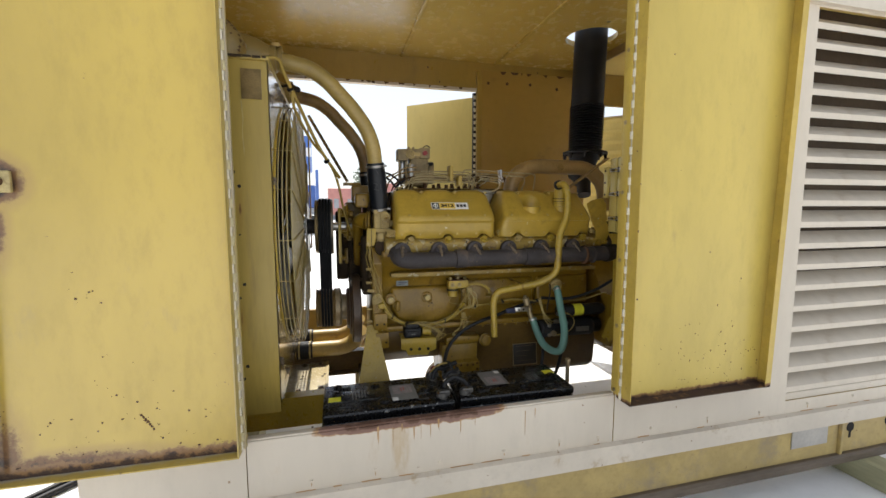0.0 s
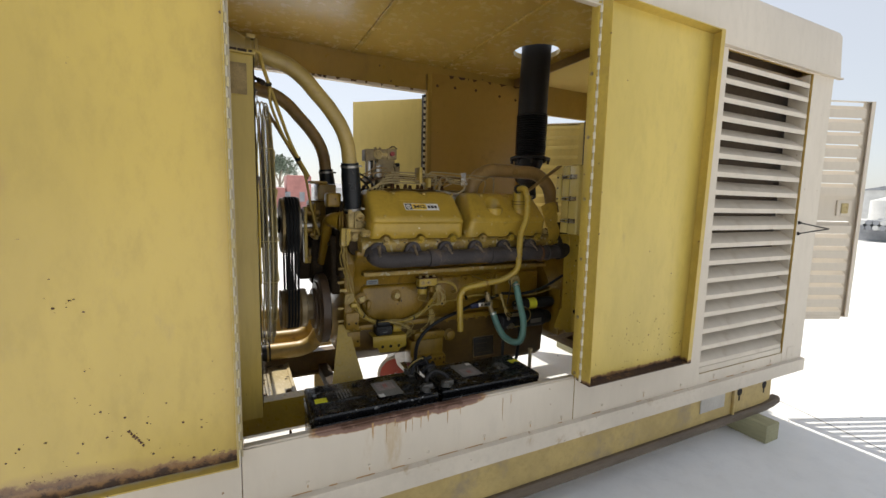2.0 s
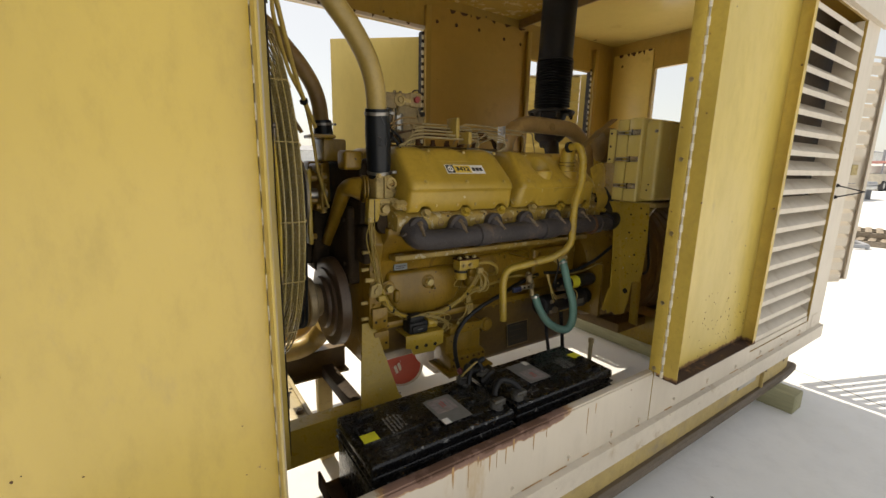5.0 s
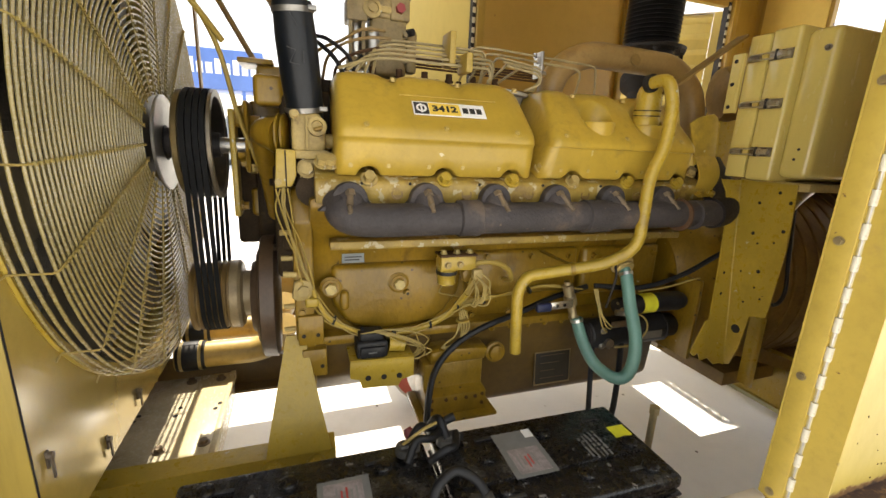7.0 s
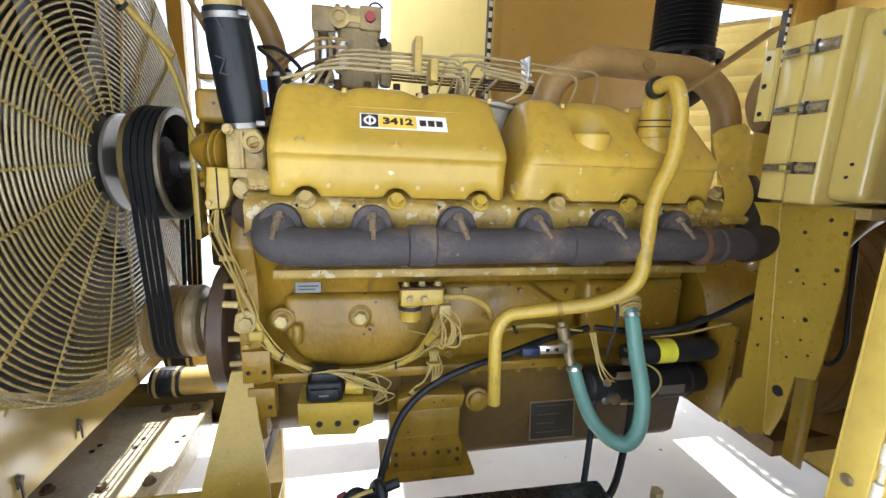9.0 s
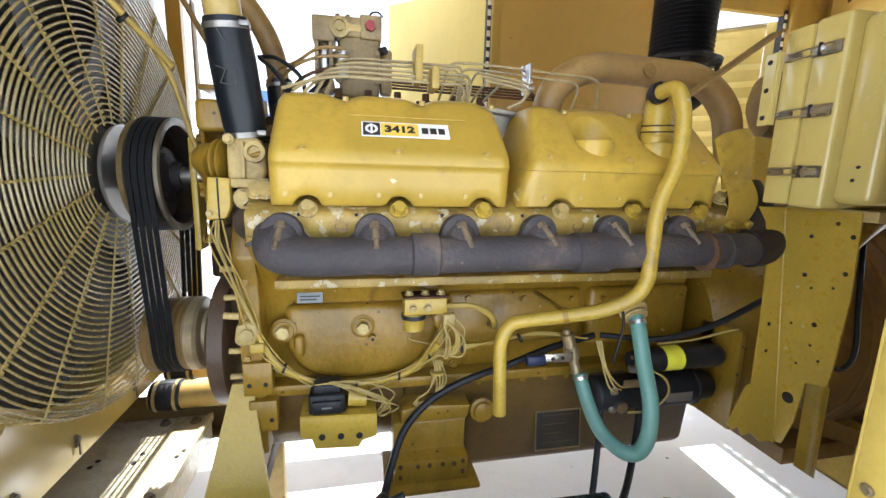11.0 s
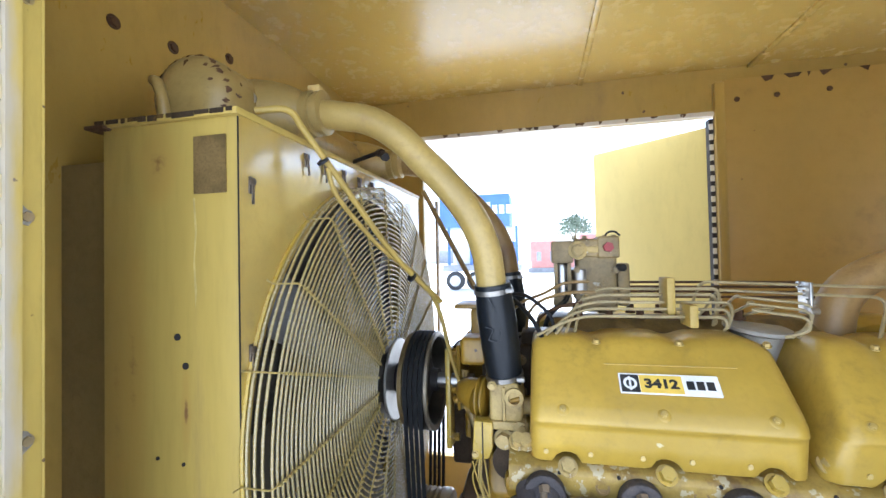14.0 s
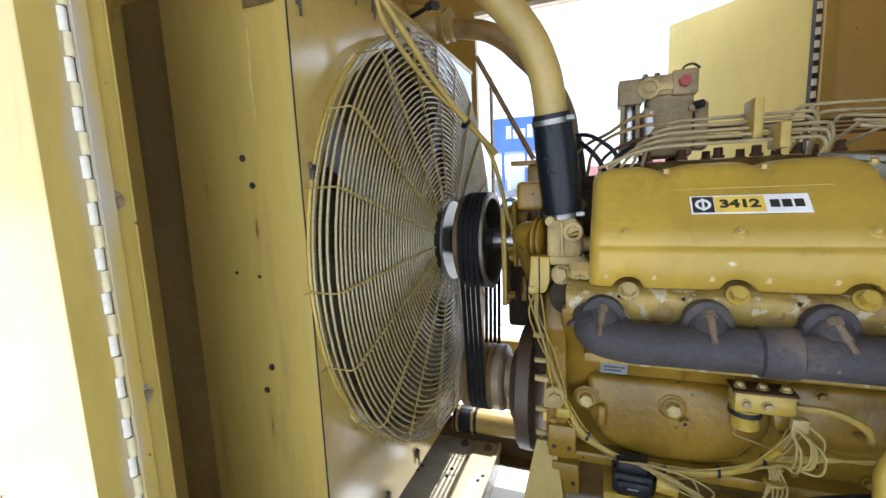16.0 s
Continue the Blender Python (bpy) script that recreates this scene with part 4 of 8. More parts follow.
def valve_cover(x0, x1, second):
    """A pressed cover: skirt with an arched foot, a rolled lid edge and a sloping lid."""
    def section(y_in, dz, x):
        zs = 1.322 + scallop(x)
        o = (0.0055 if second else 0.0025)
        return [(1.953 + y_in, zs), (1.946 + y_in, zs + 0.004), (1.940 + y_in, max(1.366, zs + 0.012)), (1.935 + y_in, 1.392), (1.9325 + y_in, 1.4035), (1.9325 - o + y_in, 1.4045), (1.9305 - o + y_in, 1.410), (1.933 - o * 0.6 + y_in, 1.424), (1.944 + y_in, 1.440), (2.040, 1.540 - dz), (2.055, 1.553 - dz), (2.075, 1.560 - dz), (2.165, 1.560 - dz), (2.19, 1.545 - dz), (2.20, 1.40), (2.14, 1.34)]
    bm = B()
    n = 46
    stations = [(x0, 0.026, 0.026), (x0 + 0.004, 0.013, 0.013), (x0 + 0.012, 0.004, 0.004), (x0 + 0.024, 0.0, 0.0)]
    stations += [(x0 + 0.024 + (x1 - x0 - 0.048) * i / n, 0.0, 0.0) for i in range(1, n)]
    stations += [(x1 - 0.024, 0.0, 0.0), (x1 - 0.012, 0.004, 0.004), (x1 - 0.004, 0.013, 0.013), (x1, 0.026, 0.026)]
    rings = []
    for x, yi, dz in stations:
        # the ends lean in towards the top
        near = 0.055 if second else 0.006
        lean = near * max(0.0, 1 - (x - x0) / 0.15) - 0.008 * max(0.0, 1 - (x1 - x) / 0.15)
        rr = []
        dz += 0.011 * math.cos(math.pi * (x - x0 - 0.142) / 0.172) ** 8
        for y, z in section(yi, dz, x):
            k = max(0.0, (z - 1.35) / 0.21)
            rr.append(bm.verts.new((x + lean * k, y, z)))
        rings.append(rr)
    for a, b in zip(rings, rings[1:]):
        for j in range(len(a)):
            bm.faces.new((a[j], a[(j + 1) % len(a)], b[(j + 1) % len(a)], b[j]))
    bm.faces.new(rings[0]), bm.faces.new(rings[-1][::-1])
    bmesh.ops.recalc_face_normals(bm, faces=bm.faces[:])
    return bm


def cover_bolts(parent, x0, x1):
    me = mesh_of(bolt(B(), (0, 0, 0), (0, -0.72, 0.69), 0.0052, 0.005), brk_m2)
    for f in (0.12, 0.5, 0.88):
        piece("cover_bolt", me, pose(x0 + (x1 - x0) * f, 1.939, 1.434), parent)
        bm = B()
        lathe(bm, [(-0.008, 0.018), (0.0, 0.014), (0.002, 0.010)], (x0 + (x1 - x0) * f, 1.940, 1.433), (0, -0.72, 0.69), 18)
        part("bolt_boss", bm, cover_paint, parent)
    up = mesh_of(bolt(B(), (0, 0, 0), (0, -0.3, 1), 0.007, 0.009), brk_m2)
    for f in (0.285, 0.63, 0.965):
        piece("cover_bolt", up, pose(x0 + (x1 - x0) * f, 2.058, 1.544), parent)
    low = mesh_of(bolt(B(), (0, 0, 0), (0, -1, 0.1), 0.005, 0.005), brk_m2)
    for i in range(3):
        for d in (-0.042, 0.044):
            x = 0.347 + 0.1825 * (i + (3 if x0 > 0.7 else 0)) + d
            if x0 + 0.02 < x < x1 - 0.02:
                piece("cover_bolt", low, pose(x, 1.945, 1.346), parent)


brk_m2 = mat("rubbed bolt paint", (0.42, 0.30, 0.085), 0.4, vary=0.3, vscale=40)
cover_paint = mat("glossy machine yellow", (0.435, 0.287, 0.039), 0.34, shine=0.5, vary=0.16, vscale=4, bump=0.08, bscale=70, dirt=(0.259, 0.173, 0.036), amount=0.3, dscale=7, chips=(0.54, 0.46, 0.27), chip=0.22, cscale=17, specks=((0.50, 0.43, 0.26), 22, 0.10, 0.10))
c1 = part("valve_cover", valve_cover(0.273, 0.772, False), cover_paint, eng, "glossy yellow valve cover with a model sticker", angle=62)
cover_bolts(c1, 0.281, 0.772)
c2 = part("valve_cover", valve_cover(0.795, 1.306, True), cover_paint, eng, "glossy yellow valve cover with a filler recess", angle=50)
for cx in (0.983, 1.158):      # upright round pockets cut into the slope, each over a boss
    cut = new("cutter", mesh_of(lathe(B(), [(0, 0.046), (0.006, 0.0495), (0.2, 0.052)], (cx, 1.988, 1.477), (0, 0, 1), 44), cover_paint))
    mod = c2.modifiers.new("pocket", "BOOLEAN")
    mod.operation, mod.solver, mod.object = "DIFFERENCE", "EXACT", cut
    dug = bpy.data.meshes.new_from_object(c2.evaluated_get(bpy.context.evaluated_depsgraph_get()))
    c2.modifiers.clear()
    c2.data = dug
    bpy.data.objects.remove(cut)
    bm = B()
    lathe(bm, [(0, 0.036), (0.03, 0.044), (0.062, 0.0485), (0.066, 0.047), (0.067, 0.044)], (cx, 1.988, 1.4095), (0, 0, 1), 44)
    part("filler_boss", bm, cover_paint, c2)
cover_bolts(c2, 0.795, 1.306)
for x0, x1 in ((0.281, 0.772), (0.795, 1.306)):
    vb = valve_cover(x0, x1, False)
    for v in vb.verts:
        v.co.y = 2 * CY - v.co.y
    part("valve_cover", vb, cover_paint, eng, angle=50)
# model sticker on the first cover
stick_m = Matrix.Translation((0.546, 1.9785, 1.4790)) @ Matrix(((1, 0, 0, 0), (0, 0.695, -0.72, 0), (0, 0.72, 0.695, 0), (0, 0, 0, 1)))
bm = B()
box(bm, -0.092, 0.092, -0.022, 0.022, 0.0, 0.0012)
bmesh.ops.transform(bm, matrix=stick_m, verts=bm.verts[:])
stk = part("model_sticker", bm, print_white, c1, "white, black and yellow model sticker", smooth=False)
for nm, (a, b, c, d), mt in (("emblem", (-0.089, -0.054, -0.019, 0.019), print_black), ("yellow_field", (-0.053, 0.026, -0.019, 0.019), print_yellow)):
    bm = B()
    box(bm, a, b, c, d, 0.0012, 0.0017)
    bmesh.ops.transform(bm, matrix=stick_m, verts=bm.verts[:])
    part(nm, bm, mt, stk, smooth=False)
bm = B()
lathe(bm, [(0, 0.013), (0.0004, 0.013), (0.0004, 0.008), (0, 0.008)], (0, 0, 0), (0, 0, 1), 24, closed=True)
box(bm, -0.002, 0.002, -0.015, 0.015, 0.0, 0.0004)
bmesh.ops.transform(bm, matrix=stick_m @ pose(-0.0715, 0, 0.0018), verts=bm.verts[:])
part("emblem_mark", bm, print_white, stk)
words("3412", 0.026, stick_m @ pose(-0.0135, 0, 0.002) @ Matrix.Diagonal((1.22, 1, 1, 1)), print_black, stk, 0.0003, heavy=0.0012)
# maker's name as plain dark bars
for x in (0.040, 0.058, 0.076):
    bm = B()
    box(bm, x - 0.007, x + 0.007, -0.009, 0.009, 0.0012, 0.0018)
    bmesh.ops.transform(bm, matrix=stick_m, verts=bm.verts[:])
    part("name_bar", bm, print_black, stk, smooth=False)
bm = B()
box(bm, 0.43, 0.68, 2.0085, 2.0105, 1.5085, 1.5100)
part("embossed_line", bm, cover_paint, c1)

# exhaust manifold
steel_brown = mat("heat-browned steel", (0.21, 0.16, 0.105), 0.5, 0.4, vary=0.25, vscale=20, bump=0.2)
bm = B()
tube(bm, bent([(0.28, 1.95, 1.262), (0.285, 1.905, 1.235), (0.34, 1.90, 1.226), (1.38, 1.90, 1.233)], 0.06), 0.0385, 20)
mani = part("exhaust_manifold", bm, manifold_iron, eng, "scorched dark iron exhaust manifold")
bm = B()
tube(bm, flow([(1.365, 1.90, 1.233), (1.41, 1.905, 1.240), (1.450, 1.935, 1.268), (1.462, 1.985, 1.315), (1.462, 2.03, 1.37)], 7), 0.046, 20)
part("manifold_elbow", bm, iron_black, mani, "black elbow at the manifold's rear end")
for x0, x1, r in ((0.548, 0.607, 0.044), (0.905, 0.990, 0.044), (1.236, 1.25, 0.047), (1.285, 1.30, 0.044)):
    bm = B()
    lathe(bm, [(0, r - 0.006), (0.004, r), (x1 - x0 - 0.004, r), (x1 - x0, r - 0.006)], (x0, 1.90, 1.229), (1, 0, 0), 26)
    part("sleeve", bm, manifold_iron if r < 0.046 else rusty, mani)
for i in range(6):
    x = 0.300 + 0.178 * i
    bm = B()
    arch = [(x + 0.041 * math.cos(a), 1.268 + 0.042 * math.sin(a)) for a in (math.pi * k / 12 for k in range(13))]
    prism(bm, [(x + 0.072, 1.245)] + arch + [(x - 0.072, 1.245)], "y", 1.912, 1.941, bevel=0.006)
    lathe(bm, [(0, 0.036), (0.03, 0.033), (0.04, 0.028)], (x, 1.93, 1.262), (0.0, -0.8, -0.6), 22)
    port = part("port_flange", bm, manifold_iron, mani)
    bm = B()
    lean_ = (-0.004, 0.001, 0.008, 0.012, 0.010, 0.006)[i]
    cyl(bm, (x, 1.914, 1.290), (x + lean_, 1.880, 1.262), 0.0075, seg=12)
    cyl(bm, (x + lean_, 1.880, 1.262), (x + lean_ * 1.45, 1.8655, 1.250), 0.0052, seg=10)
    part("stud", bm, steel_brown, port)
    bm = B()
    cyl(bm, (x, 1.913, 1.2895), (x + 0.001, 1.903, 1.281), 0.0115, seg=6)
    part("stud_nut", bm, steel_brown, port)

# oil pan and lower parts
bm = B()
prism(bm, [(2.105, 0.86), (2.135, 0.74), (2.155, 0.54), (2.20, 0.50), (2 * CY - 2.2, 0.50), (2 * CY - 2.155, 0.54), (2 * CY - 2.135, 0.74), (2 * CY - 2.105, 0.86)], "x", 0.56, 1.50, bevel=0.015)
# darkened past its oil stains for the shade under the engine
pan_paint = mat("oil-stained brown-yellow paint, darkened for shade", (0.135, 0.078, 0.016), 0.36, vary=0.3, vscale=4, bump=0.1, dirt=(0.07, 0.04, 0.016), amount=0.6, dscale=6)
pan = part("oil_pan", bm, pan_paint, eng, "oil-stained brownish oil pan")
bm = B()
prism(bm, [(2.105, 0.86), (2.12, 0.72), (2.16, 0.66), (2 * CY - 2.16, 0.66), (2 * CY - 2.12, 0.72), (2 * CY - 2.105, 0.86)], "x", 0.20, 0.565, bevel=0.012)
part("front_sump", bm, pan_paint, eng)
bm = B()
box(bm, 0.21, 1.50, 2.085, 2 * CY - 2.085, 0.838, 0.866, b=0.005)
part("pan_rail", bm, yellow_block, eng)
rail_bolt = mesh_of(bolt(B(), (0, 0, 0), (0, 0, -1), 0.008, 0.012), yellow_block)
for i in range(12):
    piece("pan_bolt", rail_bolt, pose(0.70 + 0.065 * i, 2.098, 0.838), eng)
bm = B()
box(bm, 0.961, 1.110, 2.1335, 2.1375, 0.574, 0.699, b=0.001)
bmesh.ops.rotate(bm, cent=(1.03, 2.135, 0.64), matrix=Matrix.Rotation(radians(-6), 3, "X"), verts=bm.verts[:])
idp = part("id_plate", bm, mat("dull dark plate", (0.05, 0.045, 0.036), 0.4, 0.2, vary=0.2), pan, "dull engraved data plate")
bm = B()
for q in ((0.961, 1.110, 0.694, 0.699), (0.961, 1.110, 0.574, 0.579), (0.961, 0.965, 0.579, 0.694), (1.106, 1.110, 0.579, 0.694)):
    box(bm, q[0], q[1], 2.1320, 2.1334, q[2], q[3])
bmesh.ops.rotate(bm, cent=(1.03, 2.135, 0.64), matrix=Matrix.Rotation(radians(-6), 3, "X"), verts=bm.verts[:])
part("plate_border", bm, brass, idp, smooth=False)
for i in range(4):
    bm = B()
    box(bm, 0.985, 1.085 - 0.02 * (i % 3), 2.1322, 2.1334, 0.682 - 0.028 * i, 0.684 - 0.028 * i)
    bmesh.ops.rotate(bm, cent=(1.03, 2.135, 0.64), matrix=Matrix.Rotation(radians(-6), 3, "X"), verts=bm.verts[:])
    part("print_bar", bm, steel_brown, idp, smooth=False)
# stepped bracket on the pan
bm = B()
prism(bm, [(2.02, 0.60), (2.02, 0.665), (2.06, 0.672), (2.06, 0.752), (2.16, 0.752), (2.16, 0.60)], "x", 0.530, 0.722, bevel=0.005)
foot = part("engine_foot", bm, yellow_block, eng, "yellow stepped engine foot with bolts")
bm = B()
box(bm, 0.505, 0.752, 1.995, 2.17, 0.588, 0.601, b=0.004)
part("foot_plate", bm, yellow_block, foot)
fb = mesh_of(bolt(B(), (0, 0, 0), (0, -1, 0), 0.0042, 0.006), rusty)
for x, z in ((0.545, 0.655), (0.545, 0.625), (0.59, 0.652), (0.62, 0.652), (0.655, 0.651), (0.685, 0.65), (0.708, 0.655), (0.708, 0.625)):
    piece("foot_bolt", fb, pose(x, 2.02, z), foot)
bm = B()
prism(bm, [(0.55, 0.752), (0.725, 0.752), (0.735, 0.79), (0.60, 0.80), (0.55, 0.79)], "y", 2.055, 2.13, bevel=0.006)
part("foot_pad", bm, yellow_block, foot)
bm = B()
lathe(bm, [(0, 0.034), (0.01, 0.034), (0.012, 0.026), (0.022, 0.024), (0.024, 0.012)], (0.775, 2.09, 0.755), (0, -1, 0.1), 22)
part("drain_boss", bm, yellow_block, pan)
# relay on its bracket
bm = B()
prism(bm, [(0.307, 0.814), (0.486, 0.806), (0.486, 0.752), (0.452, 0.743), (0.442, 0.726), (0.340, 0.732), (0.332, 0.758), (0.307, 0.766)], "y", 2.018, 2.024, bevel=0.001)
prism(bm, [(0.307, 0.814), (0.486, 0.806), (0.486, 0.812), (0.307, 0.820)], "y", 2.018, 2.11)
brk = part("relay_bracket", bm, yellow, eng)
hl = mesh_of(cyl(B(), (0, 0.0, 0), (0, -0.002, 0), 0.008, seg=14), hole_dark)
for x, z in ((0.356, 0.762), (0.400, 0.760), (0.444, 0.758)):
    piece("bolt_hole", hl, pose(x, 2.018, z), brk)
bm = B()
box(bm, 0.326, 0.412, 2.022, 2.085, 0.818, 0.866, b=0.007, seg=3)
box(bm, 0.335, 0.403, 2.034, 2.085, 0.860, 0.888, b=0.008, seg=3)
box(bm, 0.335, 0.403, 2.014, 2.026, 0.822, 0.854, b=0.004)
relay = part("relay", bm, rubber, brk, "black plastic relay")
bm = B()
cyl(bm, (0.418, 2.05, 0.845), (0.462, 2.05, 0.84), 0.022, seg=16)
part("connector", bm, yellow, relay)
bm = B()
box(bm, 0.357, 0.380, 2.0125, 2.0138, 0.837, 0.841)
part("print_bar", bm, print_grey, relay)
# fuel valve block with its solenoid
bm = B()
box(bm, 0.549, 0.651, 2.0, 2.05, 1.064, 1.104, b=0.004)
blk = part("fuel_block", bm, yellow, eng)
for x in (0.568, 0.604):
    bm = B()
    bolt(bm, (x, 2.0, 1.082), (0, -1, 0), 0.008, 0.008)
    part("screw", bm, cast_grime, blk)
bm = B()
box(bm, 0.546, 0.654, 1.998, 2.052, 1.104, 1.109, b=0.001)
part("top_strip", bm, rusty, blk)
for x in (0.562, 0.60, 0.638):
    part("strip_screw", bolt(B(), (x, 2.02, 1.109), (0, 0, 1), 0.008, 0.010), brk_m0, blk)
part("pin_bolt", bolt(B(), (0.622, 2.085, 1.128), (0, -1, 0.1), 0.018, 0.022), yellow_block, blk)
part("tail_plate", prism(B(), [(0.625, 1.05), (0.672, 1.075), (0.672, 1.03), (0.66, 1.01), (0.63, 1.02)], "y", 2.03, 2.06, bevel=0.003), yellow_block, blk)
bm = B()
lathe(bm, [(0, 0.026), (0.006, 0.029), (0.012, 0.0255), (0.040, 0.0255), (0.044, 0.021)], (0.574, 2.025, 1.064), (0, 0, -1), 22)
part("solenoid", bm, yellow, blk)
bm = B()
lathe(bm, [(0, 0.0295), (0.010, 0.0295)], (0.574, 2.025, 1.061), (0, 0, -1), 22)
part("solenoid_band", bm, rubber, blk)

# breather pipe
path = bent([(1.118, 1.955, 1.585), (1.122, 1.90, 1.592), (1.130, 1.880, 1.53), (1.125, 1.876, 1.42), (1.083, 1.872, 1.34), (1.072, 1.862, 1.145), (1.0, 1.895, 1.093), (0.805, 1.985, 1.042), (0.782, 1.988, 0.995), (0.787, 1.980, 0.805)], 0.05)
pipe = part("breather_pipe", tube(B(), path, 0.0165, 16), yellow, eng, "bent yellow breather pipe")
bm = B()
lathe(bm, [(0, 0.036), (0.012, 0.038), (0.02, 0.034), (0.03, 0.037), (0.04, 0.034), (0.085, 0.034), (0.10, 0.030), (0.115, 0.012)], (1.152, 1.990, 1.478), (-0.04, -0.06, 1), 26)
cap_ = part("breather_cap", bm, yellow, c2)
# dark rings stand for the gaps between the cap's ridges
for z in (1.489, 1.502, 1.516):
    bm = B()
    lathe(bm, [(0, 0.0362), (0.0035, 0.0362)], (1.152 - 0.04 * (z - 1.478), 1.990 - 0.06 * (z - 1.478), z), (-0.04, -0.06, 1), 26)
    part("cap_groove", bm, near_black, cap_)
bm = B()
lathe(bm, [(0, 0.024), (0.014, 0.024)], (1.118, 1.962, 1.585), (0, -1, 0.05), 20)
part("pipe_collar", bm, rubber, pipe)
bm = B()
lathe(bm, [(0, 0.019), (0.012, 0.019)], (0.925, 1.930, 1.074), (-1, 0.45, -0.25), 16)
box(bm, 0.912, 0.924, 1.94, 2.10, 1.080, 1.085)
part("pipe_clip", bm, yellow_block, pipe)
# bent shield at the rear of the second cover
bm = B()
prism(bm, [(1.288, 1.490), (1.312, 1.506), (1.345, 1.515), (1.374, 1.521), (1.390, 1.513), (1.397, 1.496), (1.409, 1.402), (1.405, 1.386), (1.330, 1.371), (1.322, 1.40)], "y", 1.957, 1.963, bevel=0.0015)
prism(bm, [(1.397, 1.496), (1.409, 1.402), (1.415, 1.402), (1.403, 1.498)], "y", 1.957, 2.02)
shield = part("end_shield", bm, cover_paint, eng, "bent yellow shield with two bolts")
bm = B()
rows = []
for k in range(9):
    f = k / 8
    z = 1.398 - 0.122 * f
    y = 1.956 - 0.020 * math.sin(math.pi * min(1, f * 1.15)) - 0.012 * f
    xa, xb = 1.322 + 0.016 * f - 0.010 * max(0, f - 0.75) * 8, 1.408 + 0.006 * math.sin(math.pi * f) - 0.010 * f
    rows.append([bm.verts.new((xa, y, z)), bm.verts.new((xb, y, z)), bm.verts.new((xb, y + 0.005, z)), bm.verts.new((xa, y + 0.005, z))])
for a, b in zip(rows, rows[1:]):
    for q in range(4):
        bm.faces.new((a[q], a[(q + 1) % 4], b[(q + 1) % 4], b[q]))
bm.faces.new(rows[0]), bm.faces.new(rows[-1][::-1])
part("shield_skirt", bm, cover_paint, shield)
for x in (1.345, 1.395):
    part("shield_bolt", bolt(B(), (x, 1.938, 1.284), (0, -0.6, 0.8), 0.010, 0.012), yellow, shield)

# starter motor and bell housing
print_dim_s = lamp_free("worn label grey", (0.13, 0.12, 0.10), 0.5)
bm = B()
lathe(bm, [(0, 0.235), (0.03, 0.26), (0.10, 0.30), (0.14, 0.33), (0.18, 0.335), (0.19, 0.32)], (1.46, CY, 0.93), (1, 0, 0), 48)
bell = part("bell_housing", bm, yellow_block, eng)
bb = mesh_of(bolt(B(), (0, 0, 0), (-1, 0, 0), 0.012, 0.016), yellow_block)
for i in range(20):
    a = 2 * math.pi * i / 20
    piece("housing_bolt", bb, pose(1.60, CY + 0.318 * math.cos(a), 0.93 + 0.318 * math.sin(a)), bell)
bm = B()
lathe(bm, [(0, 0.040), (0.01, 0.048), (0.16, 0.048), (0.17, 0.050), (0.30, 0.050), (0.31, 0.042), (0.36, 0.040), (0.37, 0.032)], (1.06, 2.02, 0.815), (1, 0, 0), 26)
st = part("starter_motor", bm, rubber, eng, "black starter motor with a yellow sticker")
bm = B()
lathe(bm, [(0, 0.026), (0.01, 0.033), (0.22, 0.033), (0.24, 0.028), (0.25, 0.020)], (1.19, 2.0, 0.913), (1, 0, 0), 24)
part("solenoid", bm, rubber, st)
bm = B()
lathe(bm, [(0, 0.0335), (0.055, 0.0335)], (1.245, 2.0, 0.913), (1, 0, 0), 24)
part("starter_label", bm, bright_yellow, st, "lemon-yellow sticker")
bm = B()
lathe(bm, [(0, 0.030), (0.015, 0.030)], (1.355, 2.0, 0.913), (1, 0, 0), 24)
part("starter_band", bm, bright_red, st)
bm = B()
cyl(bm, (1.12, 1.975, 0.80), (1.12, 1.962, 0.80), 0.016, seg=14)
part("terminal", cyl(B(), (1.14, 1.98, 0.90), (1.18, 1.965, 0.90), 0.010, seg=10), steel, st)
part("terminal", bm, steel, st)
for x0, x1, r in ((1.055, 1.075, 0.044), (1.225, 1.235, 0.0505), (1.36, 1.372, 0.0515)):
    bm = B()
    lathe(bm, [(0, r - 0.004), (0.003, r), (x1 - x0 - 0.003, r), (x1 - x0, r - 0.004)], (x0, 2.02, 0.815), (1, 0, 0), 26)
    part("motor_band", bm, iron_black, st)
for x, z in ((1.10, 0.842), (1.10, 0.790), (1.20, 0.850)):
    part("motor_bolt", bolt(B(), (x, 1.977, z), (0, -1, 0.1), 0.008, 0.010), steel, st)
part("data_label", box(B(), 1.255, 1.335, 1.9665, 1.9685, 0.800, 0.826), print_dim_s, st, "worn grey data label", smooth=False)
part("solenoid_cap", lathe(B(), [(0, 0.024), (0.012, 0.027), (0.03, 0.027), (0.034, 0.020)], (1.155, 2.0, 0.913), (1, 0, 0), 22), iron_black, st)
for k in range(3):
    part("stud_nut", bolt(B(), (1.168, 1.976 + 0.02 * (k == 2), 0.900 + 0.013 * k), (-1, -0.4, 0), 0.006, 0.016), brass, st)
part("link_strap", box(B(), 1.12, 1.19, 1.966, 1.970, 0.853, 0.875, b=0.001), steel, st)
bm = B()
box(bm, 1.46, 1.478, 1.96, 2.10, 0.70, 0.99, b=0.006)
part("starter_flange", bm, yellow_block, eng)

